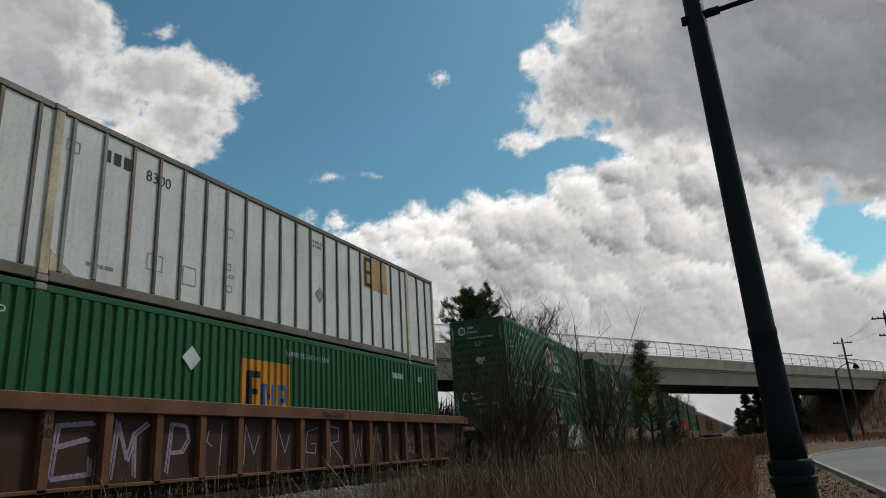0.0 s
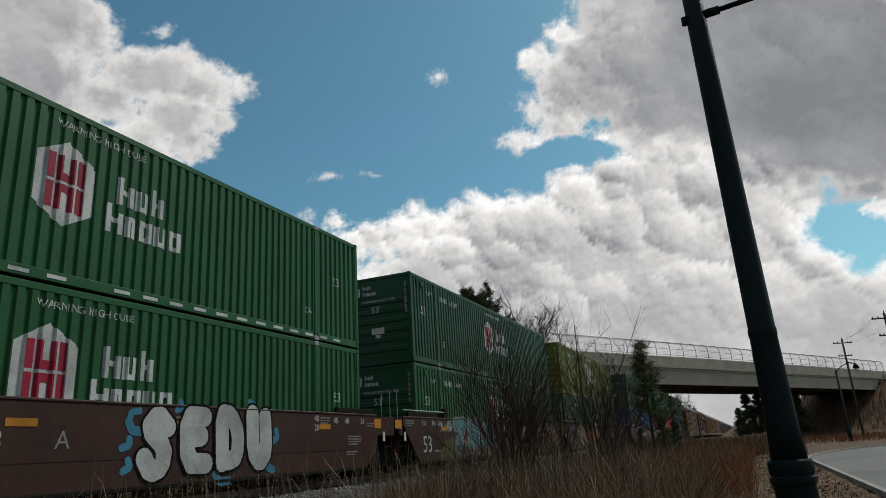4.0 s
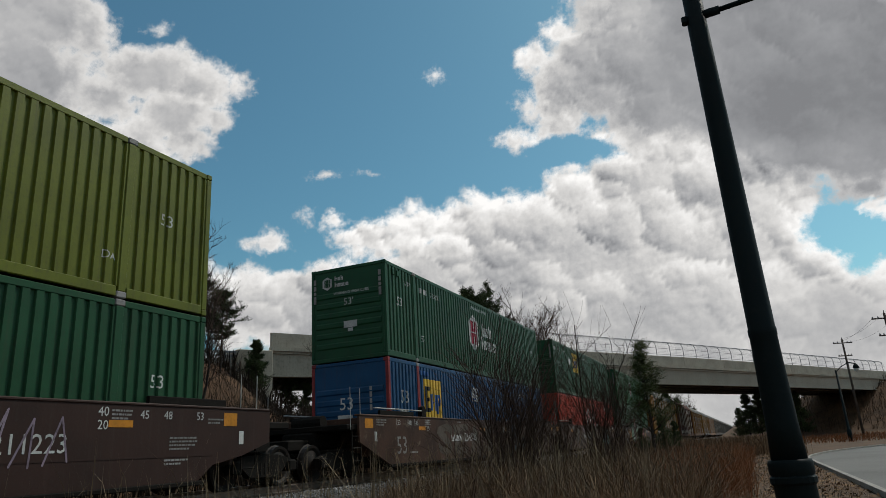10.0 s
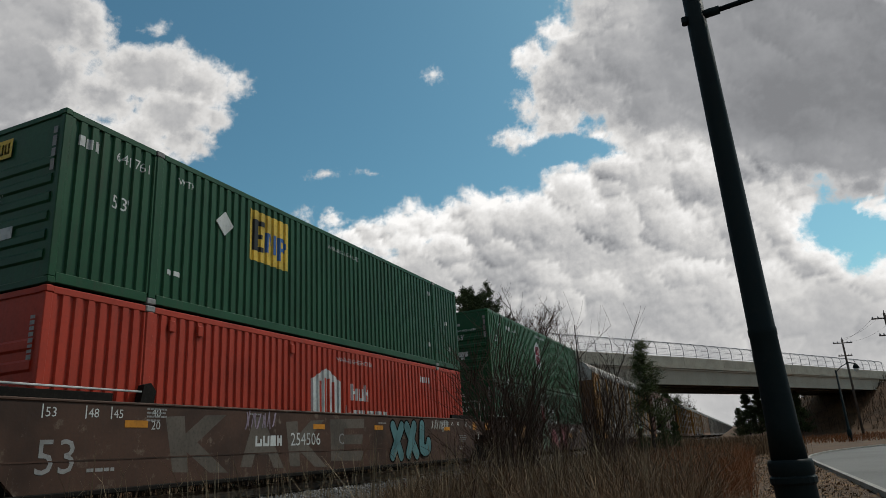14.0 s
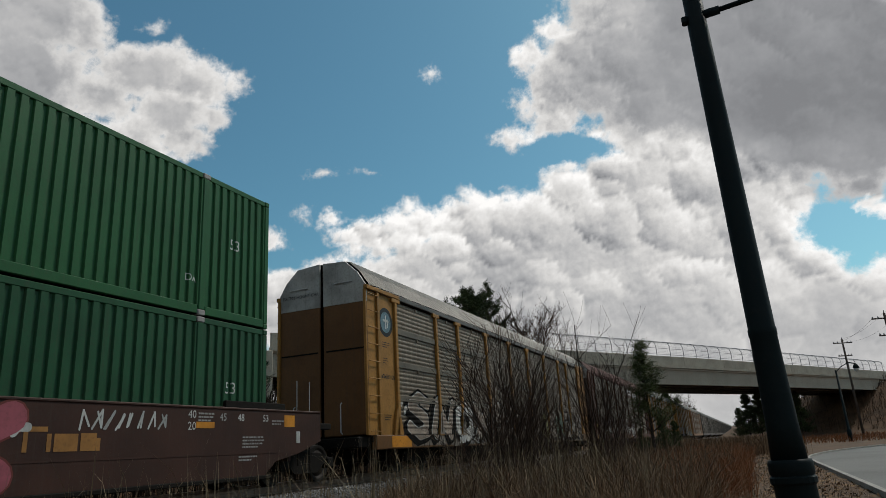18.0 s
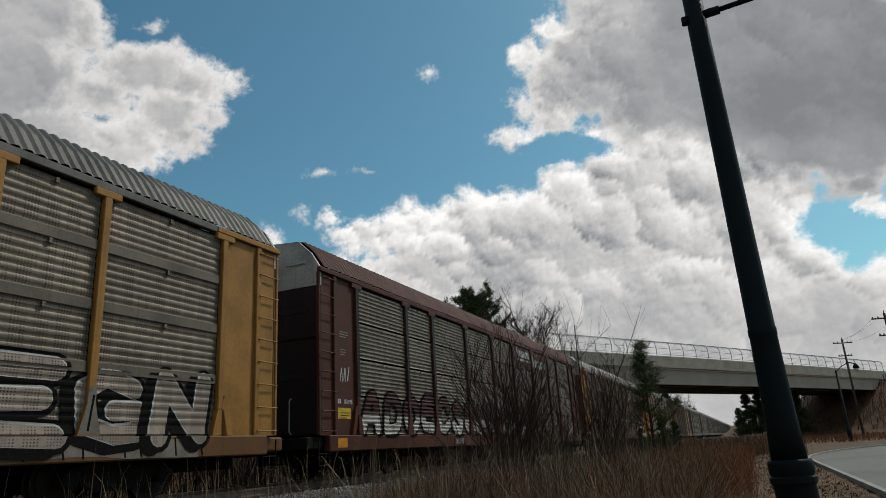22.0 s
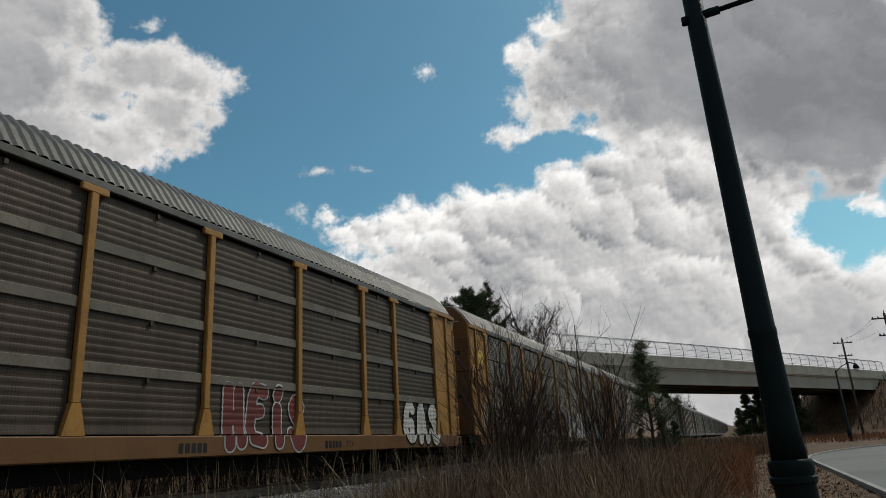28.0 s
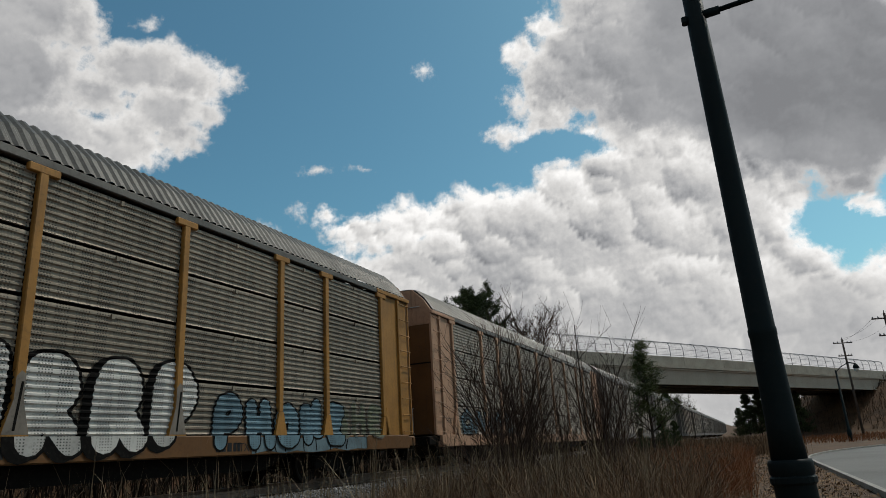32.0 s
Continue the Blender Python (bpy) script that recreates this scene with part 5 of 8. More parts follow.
def well_marks(root, fives=True, number=None, letter="", big=decal_grey, num_at=(5.2, 0.78), yellow=True, long_front=False):
    x = WX + 0.004
    if fives:
        stencil(root, letters("53", 0.68), big, -0.05, 0.52, x, name="length_mark")
    if number:
        stencil(root, letters(number, 0.38), decal_white, num_at[0] + 1.15, num_at[1], x, name="car_number")
        stencil(root, block_word((0.2, 0.2, 0.18, 0.16), 0.28, 4), decal_white, num_at[0], num_at[1], x, name="owner_mark")
        if letter:
            stencil(root, letters(letter, 0.36), decal_grey, num_at[0] + 3.05, num_at[1], x, name="unit_letter")
    for s, t in ((0.05, "53"), (0.75, "48"), (1.2, "45")):
        stencil(root, letters(t, 0.19), decal_white, s, 1.30, x, name="position_mark")
        stencil(root, rect(-0.05, -0.02, -0.03, 0.17), decal_white, s, 1.30, x, name="position_line")
    for s in (1.95, 13.75):
        stencil(root, joined([(letters("40", 0.2), 0, 0.17, 1, 1), (letters("20", 0.2), 0, -0.03, 1, 1)]), decal_white, s, 1.16, x, name="position_mark")
    for s, t in ((14.55, "45"), (15.05, "48"), (15.8, "53")):
        stencil(root, letters(t, 0.19), decal_white, s, 1.30, x, name="position_mark")
    for s, z, rows, w in ((1.85, 1.44, 4, 0.4), (14.0, 1.40, 3, 0.35), (15.2, 0.98, 4, 0.6), (15.1, 0.62, 2, 0.5), (16.1, 1.3, 2, 0.4), (9.6, 1.32, 1, 0.6), (4.4, 1.42, 1, 0.5)):
        stencil(root, bars(rows, w, 0.03, 0.03, int(s * 7)), decal_grey, s, z, x, name="small_print")
    if yellow:
        for s in (1.42, 6.6, 9.4, 13.95):
            stencil(root, rect(0, 0, 0.46, 0.11), decal_orange, s, 1.16, x + 0.003, "orange reflective strip", "reflector")
    xp = WX + 0.005
    for s, w, xx in ((-1.76, 0.42, xp if long_front else WX - 0.015), (C_LEN + 0.36, 0.36, xp)):
        stencil(root, rect(0, 0, w, 0.24), decal_orange, s, 1.2, xx, "orange data panel", "data_panel")
        stencil(root, rect(w + 0.07, -0.08, w + 0.2, 0.16), decal_white, s, 0.95, xp, "small white plate", "data_panel")
    stencil(root, bars(3, 0.5, 0.035, 0.03, 8), decal_grey, -1.15, 1.4, x, name="small_print")
    stencil(root, bars(1, 0.6, 0.05, 0.03, 6), decal_grey, 0.8, 0.52, x, name="small_print")


QUADRANT = [(0.07, 0.07)] + [(0.31 * math.cos(radians(a)), 0.31 * math.sin(radians(a))) for a in (14, 30, 45, 60, 76)]   # a quarter of the herald's field
well_a = well_car(8.70, well_rust, "orange-brown ribbed well car with chalked letters", 2.0, 2.9, (-2.3, C_LEN + 2.0), ribbed=True)
BAY_ONE = 2.2
# big chalk letters, one in each bay between the ribs
CHALK = {"E": (((0.9, 0.95), (0.12, 0.9), (0.05, 0.05), (0.9, 0.1), (0.88, 0.35)), ((0.1, 0.55), (0.8, 0.68))), "M": (((0.05, 0.02), (0.15, 0.98), (0.45, 0.3), (0.6, 0.75), (0.65, 0.02)), ((0.6, 0.75), (0.95, 0.95))),
         "P": (((0.2, 0.05), (0.3, 0.95), (0.75, 0.92), (0.85, 0.65), (0.65, 0.42), (0.3, 0.4)),), "I": (((0.6, 0.1), (0.65, 0.95)), ((0.2, 0.8), (0.12, 0.6), (0.3, 0.5))),
         "N": (((0.15, 0.1), (0.2, 0.95), (0.55, 0.3), (0.75, 0.7)),), "G": (((0.85, 0.9), (0.3, 0.8), (0.2, 0.3), (0.7, 0.25), (0.75, 0.5), (0.5, 0.5)),),
         "R": (((0.2, 0.15), (0.15, 0.95), (0.7, 0.9), (0.65, 0.55), (0.2, 0.5), (0.9, 0.05)),), "W": (((0.2, 0.95), (0.35, 0.1), (0.55, 0.6), (0.7, 0.1), (0.85, 0.95)),),
         "A": (((0.15, 0.05), (0.45, 0.95), (0.85, 0.05)), ((0.45, 0.95), (0.6, 0.6)))}
for i, ch in enumerate("EMPINNGRWA"):
    s = BAY_ONE + 1.005 * i
    for stroke in CHALK[ch]:
        for shift in ((0.0, 0.05) if i < 3 else (0.0,)):
            pts = [(s + 0.06 + 0.74 * p + shift, 0.42 + 0.86 * q - shift * 0.6) for p, q in stroke]
            sprayed("chalk_stroke", blob(pts, 0.020 if i < 3 else 0.014, WX - 0.056 + shift * 0.02), "chalk", well_a, "lilac chalk stroke")
scrawl(well_a, BAY_ONE + 11.0, 0.5, 0.72, 0.26, "chalk", WX - 0.056, 16, "pale scrawled tag", 4, 0.02)
scrawl(well_a, BAY_ONE + 11.0, 0.78, 0.72, 0.24, "chalk", WX - 0.056, 17, "pale scrawled tag", 4, 0.02)
scrawl(well_a, BAY_ONE + 11.0, 1.04, 0.72, 0.24, "chalk", WX - 0.056, 18, "pale scrawled tag", 4, 0.02)
stencil(well_a, letters("786058", 0.17), decal_black, 9.32, 1.42, WX + 0.094, name="car_number")
stencil(well_a, letters("A", 0.17), decal_black, 10.05, 1.42, WX + 0.094, name="unit_letter")
stencil(well_a, block_word((0.07, 0.07, 0.07, 0.07), 0.12, 5), decal_black, 8.94, 1.42, WX + 0.094, name="owner_mark")
stencil(well_a, joined([(letters("20", 0.2), 0, 0.2, 1, 1), (letters("40", 0.2), 0, 0, 1, 1)]), decal_black, 2.0, 1.0, WX + 0.065, name="position_mark")

well_b = well_car(32.45, well_brown, "brown well car with a silver graffiti piece", 2.6, 1.65, (-2.2, C_LEN + 1.65))
well_marks(well_b, long_front=True, letter="A", number="211228", num_at=(4.3, 0.86))
tag(well_b, "SEDU", 8.75, 0.29, 3.5, 1.24, "white", "black", WX + 0.010, 3, "white bubble graffiti with blue splashes round it", "", 0.17, 0.045)
splashes(well_b, [(8.55, 0.5), (8.5, 0.85), (8.6, 1.25), (8.8, 1.42), (9.6, 1.45), (10.6, 0.35), (11.6, 1.45), (12.1, 0.55), (12.2, 0.9), (12.05, 1.2), (11.9, 0.4)], "blue_splash", WX + 0.006, 4, "blue paint splash")
well_c = well_car(51.92, well_brown, "brown well car covered in teal and red graffiti", 1.65, 1.4, (C_LEN + 1.4,))
well_marks(well_c, big=decal_white)
stencil(well_c, shape([(0, 0), (1.1, 0.15), (1.9, 1.0), (6.2, 1.12), (6.3, 0.9), (6.2, 0.05), (4, -0.03), (1.5, 0)]), spray["red"], 2.0, 0.36, WX + 0.005, "dark red sprayed ground", "graffiti_ground")
stencil(well_c, shape([(0, 0), (1.8, 0), (1.9, 0.35), (1.2, 0.62), (0.5, 0.5)]), spray["olive"], 1.1, 0.34, WX + 0.007, "olive sprayed shape", "graffiti_ground")
tag(well_c, "ZNAD", 2.3, 0.29, 5.0, 1.26, "teal_deep", "cream", WX + 0.009, 11, "teal graffiti letters", "", 0.165, 0.045, 0.0, True)
tag(well_c, "OAHVU", 7.75, 0.31, 4.6, 1.2, ("red", "red", "cream"), "cream", WX + 0.008, 12, "dark red graffiti letters with white edges", "", 0.15, 0.06)
scrawl(well_c, 7.35, 1.15, 0.5, 0.22, "white", WX + 0.03, 25, "white scrawled tag", 3, 0.03)
scrawl(well_c, 7.4, 0.9, 0.5, 0.2, "mint", WX + 0.03, 26, "mint scrawled tag", 3, 0.03)
scrawl(well_c, 7.45, 0.66, 0.55, 0.2, "mint", WX + 0.03, 27, "mint scrawled tag", 4, 0.03)
disc = [(0.42 * math.cos(2 * math.pi * i / 24), 0.42 * math.sin(2 * math.pi * i / 24)) for i in range(24)]
stencil(well_c, shape(disc), spray["cream"], 12.75, 1.0, WX + 0.050, "round tan herald", "herald")
stencil(well_c, joined([(shape(QUADRANT), 0, 0, 0.85 * p, 0.85 * r) for p in (1, -1) for r in (1, -1)]), well_brown, 12.75, 1.0, WX + 0.053, "dark squares on the herald", "herald_mark")
scrawl(well_c, 13.5, 1.12, 0.55, 0.24, "white", WX + 0.006, 19, "white scrawled tag", 3, 0.05)
scrawl(well_c, 13.5, 0.82, 0.55, 0.24, "white", WX + 0.006, 20, "white scrawled tag", 3, 0.05)
throw_up(well_c, 14.4, 0.6, 1.0, 0.8, "orange", "mint", WX + 0.008, 14, "orange and green graffiti shapes", 2, "", 0.16)
scrawl(well_c, 1.3, 1.12, 1.0, 0.28, "white", WX + 0.006, 13, "white scrawled tag", 6, 0.03)
well_d = well_car(70.88, well_plum, "plum-brown well car with orange bubble graffiti", 1.4, 2.5, (C_LEN + 2.1,))
well_marks(well_d, number="211223", letter="", num_at=(11.0, 0.80), big=decal_white)
stencil(well_d, shape([(-0.3, 0.1), (0.5, -0.02), (3, 0.02), (5.2, 0.0), (5.6, 0.2), (5.3, 0.55), (5.7, 0.9), (5.2, 1.12), (3.5, 1.05), (1.5, 1.15), (0.2, 1.05), (-0.1, 0.7)]), spray["faded_ground"], 2.75, 0.32, WX + 0.005, "dull green sprayed ground", "graffiti_ground")
throw_up(well_d, 3.0, 0.36, 5.0, 0.95, "night", "night", WX + 0.006, 22, "dark blue shapes between the letters", 6, "", 0.16)
tag(well_d, "CLBA", 3.1, 0.27, 4.9, 1.32, "sunset", "black", WX + 0.034, 21, "orange and pink bubble-letter graffiti", "cream", 0.185, 0.05)
stencil(well_d, letters("B", 0.36), decal_grey, 10.2, 0.80, WX + 0.004, name="unit_letter")
ring = [(0.5 * math.cos(2 * math.pi * i / 24), 0.5 * math.sin(2 * math.pi * i / 24)) for i in range(24)]
stencil(well_d, shape(ring), spray["cream"], 2.42, 0.98, WX + 0.050, "round tan herald", "herald")
stencil(well_d, joined([(shape(QUADRANT), 0, 0, p, r) for p in (1, -1) for r in (1, -1)] + [(rect(-0.025, -0.05, 0.025, 0.05), 0.40 * math.cos(i * 0.3927), 0.40 * math.sin(i * 0.3927), 1, 1) for i in range(16)]), well_plum, 2.42, 0.98, WX + 0.053, "cross on the herald", "herald_cross")
scrawl(well_d, 11.0, 0.45, 2.4, 1.0, "chalk", WX + 0.006, 24, "pale outline tag", 5, 0.03)
well_e = well_car(94.38, well_faded, "brown well car with patched paint and a white-lined tag", 2.5, 1.63, (-2.2, C_LEN + 1.63))
well_marks(well_e, long_front=True, number="254506", letter="A", num_at=(3.86, 0.82))
tag(well_e, "BLINK", 10.0, 0.28, 4.7, 1.22, ("night", "blue_dull", "brown", "brown", "brown"), "cream", WX + 0.006, 31, "white-outlined graffiti letters", "", 0.16, 0.045, 0.0, True)
scrawl(well_e, 14.75, 0.9, 0.45, 0.2, "black", WX + 0.006, 36, "small black tag", 4, 0.02)
scrawl(well_e, 8.9, 1.05, 1.1, 0.28, "white", WX + 0.006, 37, "white scrawled tag", 7, 0.03)
roller_letters(well_e, "SEAS", 2.68, 0.34, 5.4, 1.1, "roller", "brown", WX - 0.006, 33, "faded grey roller letters")
well_f = well_car(113.80, well_faded, "patched brown well car with a teal tag", 1.63, 1.74, (C_LEN + 1.74,))
well_marks(well_f, number="254506", letter="C", num_at=(4.6, 0.82))
tag(well_f, "XXL", 10.2, 0.32, 2.7, 1.15, "teal", "black", WX + 0.006, 41, "teal graffiti letters", "", 0.13, 0.05)
roller_letters(well_f, "KAKE", 2.3, 0.33, 6.6, 1.12, "roller", "brown", WX - 0.006, 47, "buffed grey roller letters")
scrawl(well_f, 4.3, 1.15, 1.0, 0.35, "chalk", WX + 0.006, 43, "pale scrawled tag", 6, 0.03)
scrawl(well_f, 13.0, 1.2, 1.3, 0.28, "white", WX + 0.006, 44, "white scrawled tag", 7, 0.03)
well_g = well_car(133.43, well_brown, "brown well car with mint, pink and orange graffiti", 1.74, 2.3, (C_LEN + 1.75,))
well_marks(well_g, number="254506", letter="B", num_at=(6.3, 0.72))
tag(well_g, "N", 1.95, 0.28, 1.35, 1.24, "ochre", "brown", WX + 0.008, 49, "ochre graffiti letter", "", 0.2, 0.03)
tag(well_g, "S", 3.3, 0.27, 1.4, 1.26, "mint", "brown", WX + 0.008, 58, "mint graffiti letter", "", 0.2, 0.03)
tag(well_g, "8", 5.85, 0.27, 1.35, 1.26, "mint", "brown", WX + 0.008, 53, "mint graffiti ribbon", "", 0.19, 0.03)
stencil(well_g, shape([(0, -0.16), (0.14, 0.02), (0.12, 0.12), (0.05, 0.13), (0, 0.07), (-0.05, 0.13), (-0.12, 0.12), (-0.14, 0.02)]), spray["red"], 6.62, 1.12, WX + 0.024, "dark red heart on the ribbon", "graffiti_heart")
tag(well_g, "A", 7.3, 0.30, 1.45, 0.95, "pink", "red", WX + 0.008, 59, "pink graffiti letter", "", 0.2, 0.03)
tag(well_g, "K", 9.15, 0.27, 1.6, 1.24, "pink", "red", WX + 0.008, 60, "pink graffiti letter", "", 0.18, 0.03)
splashes(well_g, [(1.3, 1.2), (1.75, 0.95), (2.6, 1.38), (2.9, 0.95), (3.2, 1.15), (4.5, 0.75), (4.75, 1.35), (4.9, 0.6), (5.3, 0.7), (5.5, 0.45), (7.1, 0.85), (7.3, 1.0), (8.85, 0.75), (9.0, 0.95), (10.45, 1.2), (10.8, 1.15)], "white", WX + 0.007, 61, "white curled paint splash")
stencil(well_g, block_word((0.42, 0.38, 0.34), 0.34, 27), spray["ochre"], 10.75, 0.82, WX + 0.005, "faded tan block lettering", "brand_word")
scrawl(well_g, 11.6, 1.12, 1.7, 0.30, "white", WX + 0.006, 55, "white scrawled tag", 8, 0.035)

LOW, HIGH = 0.33, 3.25


def hub(number, word=True):
    return lambda root, seed: hub_side(root, seed, word, number)


LOADS = []


def load(p0, base, *args, **kw):
    LOADS.append((container(p0, base, *args, **kw), p0, base))


load(8.70, LOW, paint_green, "green corrugated container with an orange logo, in a well", marks=(emp_old_side,))
load(8.70, HIGH, paint_white, "white smooth-sided container with dark side stakes", posts=paint_ivory, rail=panel_band, smooth_side=True, marks=(white_side,))
# on paint_green containers the darker end colour paints in the ends' shade
load(32.45, LOW, paint_green, "green corrugated container with a white hexagon emblem", end=paint_dark_green, marks=(hub("504730"), hub_front), seed=2)
load(32.45, HIGH, paint_green, "green corrugated container with striped bottom rail, stacked on top", end=paint_dark_green, marks=(hub("518153"), hub_front), seed=3)
load(51.92, LOW, paint_green, "green corrugated container with a white hexagon emblem", end=paint_dark_green, marks=(hub("504748"), hub_front), seed=4)
load(51.92, HIGH, paint_dark_green, "dark green corrugated container stacked on another", end=paint_dark_green, marks=(hub("501579"), hub_front), seed=5)
load(70.88, LOW, paint_dark_green, "dark green corrugated container in a graffitied well", end=paint_dark_green, marks=(hub("517091"), hub_front), seed=6)
load(70.88, HIGH, paint_olive, "olive green corrugated container with a hexagon emblem", end=paint_olive, marks=(hub("638791"), hub_front), seed=7)
load(94.38, LOW, paint_blue, "blue corrugated container with red posts and a yellow logo", end=paint_blue, posts=paint_maroon_post, marks=(emp_blue_side, emp_blue_front), seed=8)
load(94.38, HIGH, paint_dark_green, "dark green container stacked on a blue one", end=paint_dark_green, marks=(hub("500100"), hub_front), seed=9)
load(113.80, LOW, paint_red, "orange-red corrugated container with a white house emblem", end=paint_red, marks=(hub_red_side, hub_red_front), seed=10)
load(113.80, HIGH, paint_dark_green, "dark green container with a yellow logo, on a red one", end=paint_dark_green, marks=(emp_green_side, emp_green_front), seed=11)
load(133.43, LOW, paint_dark_green, "green corrugated container low in a graffitied well", end=paint_dark_green, marks=(hub("646600"), hub_front), seed=12)
load(133.43, HIGH, paint_green, "green container with an emblem but no brand words", end=paint_dark_green, marks=(hub("646673", False), hub_front), seed=13)
# reflective dashes along the bottom rail of one container
for i in range(26):
    if i % 13 != 12:
        part("reflector", Geo().box(1.29, 0.5 + i * 0.6, 0.07, 1.299, 0.82 + i * 0.6, 0.13), decal_white, LOADS[3][0], "white reflective dash")

# ---- autoracks ----
RACK_LEN = 27.3
RX = 1.45
BAYS = (1.75, 4.68, 6.6, 9.55, 12.45, 15.15, 18.05, 20.95, 22.75, 25.55)


PANEL_H = 0.915


def panel_rows(h, style):
    """Heights and depths of a side panel's lengthwise folds."""
    rows = [(0.0, 0.02)]
    if style == "fine":
        n = 8
        for i in range(n):
            z = 0.03 + i * (h - 0.06) / n
            k = (h - 0.06) / n
            rows += [(z, 0.0), (z + 0.42 * k, 0.0), (z + 0.60 * k, 0.025), (z + 0.86 * k, 0.025)]
    else:
        n = 6
        for i in range(n):
            z = 0.13 + i * (h - 0.15) / n
            k = (h - 0.15) / n
            d = 0.3 if style == "shallow" else 0.6
            rows += [(z, -0.008 * d), (z + 0.2 * k, -0.004 * d), (z + 0.45 * k, 0.014 * d), (z + 0.7 * k, 0.018 * d), (z + 0.88 * k, 0.008 * d)]
    rows.append((h - 0.012, 0.02))
    return rows


def ribbed_panel(w, h, style):
    """A punched side panel with its lengthwise folds; its lower near corner at the origin."""
    g = Geo()
    rows = panel_rows(h, style)
    for (z0, x0), (z1, x1) in zip(rows, rows[1:]):
        g.quad((x0, 0.0, z0), (x0, w, z0), (x1, w, z1), (x1, 0.0, z1))
    g.quad((0.02, 0, h - 0.012), (0.02, w, h - 0.012), (-0.03, w, h - 0.012), (-0.03, 0, h - 0.012))
    g.quad((0.0, 0, 0.0), (0.0, w, 0.0), (-0.03, w, 0.0), (-0.03, 0, 0.0))
    g.box(0.0, w * 0.5 - 0.03, h - 0.10, 0.045, w * 0.5 + 0.03, h - 0.02)
    return g


def wave_roof(material):
    """The folded sheet roof: a chamfer each side and a nearly flat top, with cross ribs."""
    g = Geo()
    prof = [(RX + 0.01, 5.07), (RX - 0.30, 5.52), (RX - 0.62, 5.82), (0.55, 5.88), (0, 5.89)]
    prof = prof + [(-x, z) for x, z in prof[-2::-1]]
    s, k = 0.25, 0.20
    ys = []
    while s < RACK_LEN - 0.25 - k:
        ys += [(s, 0.0), (s + 0.06, 0.03), (s + 0.12, 0.03), (s + 0.16, 0.0)]
        s += k
    ys.append((RACK_LEN - 0.25, 0.0))
    w = len(prof)
    for y, lift in ys:
        for x, z in prof:
            q = math.hypot(x, z - 4)
            g.v.append((x + lift * x / q, y, z + lift * (z - 4) / q))
    for i in range(len(ys) - 1):
        for j in range(w - 1):
            n = i * w + j
            g.f.append((n, n + 1, n + w + 1, n + w))
    return closed(g.mesh("roof", material))


RACK_PARTS = {}


def autorack(p0, body, end, label, style="fine", panels=None, roof=None, end_top=None, marks=None, sill=None):
    root = thing("autorack_car", label, "rail car", pose(XC, p0 - travelled(0), 0), group="enclosed autoracks")
    CARS.append((root, p0))
    key = (body.name, style, (panels or panel_grey).name, (roof or roof_grey).name)
    panels, roof, sill = panels or panel_grey, roof or roof_grey, sill or body
    shared = RACK_PARTS.setdefault(key, {})
    for sign in (1, -1):
        part("side_sill", Geo().box(sign * (RX - 0.12), 0.35, 0.66, sign * (RX + 0.05), RACK_LEN - 0.35, 1.03, 0.02), sill, root)
        part("top_rail", Geo().box(sign * (RX - 0.1), 0.12, 4.92, sign * (RX + 0.03), RACK_LEN - 0.12, 5.06, 0.015), roof, root)
        for s0, s1 in ((0.0, 2.0), (RACK_LEN - 2.0, RACK_LEN)):
            part("corner_beam", Geo().box(sign * (RX - 0.06), s0, 4.93, sign * (RX + 0.05), s1, 5.05, 0.015), body, root)
        for e in (0, 1):
            y = (lambda q: q) if e == 0 else (lambda q: RACK_LEN - q)
            part("corner_panel", Geo().box(sign * (RX - 0.07), y(0.05), 1.03, sign * (RX - 0.03), y(1.66), 4.93), body, root)
            part("corner_stile", Geo().box(sign * (RX - 0.08), y(0.62), 1.03, sign * (RX + 0.03), y(0.76), 4.93, 0.012), body, root)
            part("corner_stile", Geo().box(sign * (RX - 0.08), y(0.0), 1.03, sign * (RX + 0.0), y(0.07), 4.93, 0.012), body, root)
            if "rung" not in shared:
                shared["rung"] = closed(Geo().tube([(0, 0, 0), (0, 0.62, 0)], 0.014, 6).mesh("ladder_rung", body))
            for k in range(9):
                part("ladder_rung", shared["rung"], body, root).location = (sign * (RX + 0.045), 0.06 if e == 0 else RACK_LEN - 0.68, 1.12 + k * 0.46)
            part("door_track", Geo().prism([(y(1.40), 1.03), (y(1.72), 1.03), (y(1.72), 1.6), (y(1.66), 1.75), (y(1.60), 1.75), (y(1.52), 1.5)], sign * (RX - 0.05), sign * (RX + 0.045)), body, root)
        if "post" not in shared:
            g = Geo()
            g.box(RX - 0.06, -0.075, 1.5, RX + 0.04, 0.075, 4.85, 0.015)
            g.prism([(-0.20, 1.03), (0.20, 1.03), (0.075, 1.5), (-0.075, 1.5)], RX - 0.06, RX + 0.045)
            g.box(RX - 0.04, -0.26, 4.80, RX + 0.045, 0.26, 4.93, 0.015)
            shared["post"] = closed(g.mesh("side_post", body))
        for b in BAYS:
            # a black face laid over each upper post paints in the shade there
            if body is rack_maroon and sign > 0:
                part("post_face", Geo().box(RX + 0.041, b - 0.07, 1.98, RX + 0.046, b + 0.07, 4.84), decal_black, root, "black upper post face standing for shade")
            ob = part("side_post", shared["post"], body, root)
            ob.matrix_local = pose(0, b, 0, 0, 0, 0 if sign > 0 else 180)
        for a, b in zip(BAYS, BAYS[1:]):
            w = b - a - 0.18
            for k in range(4):
                size = ("panel", round(w, 2))
                if size not in shared:
                    shared[size] = ribbed_panel(w, PANEL_H, style).mesh("side_panel", panels)
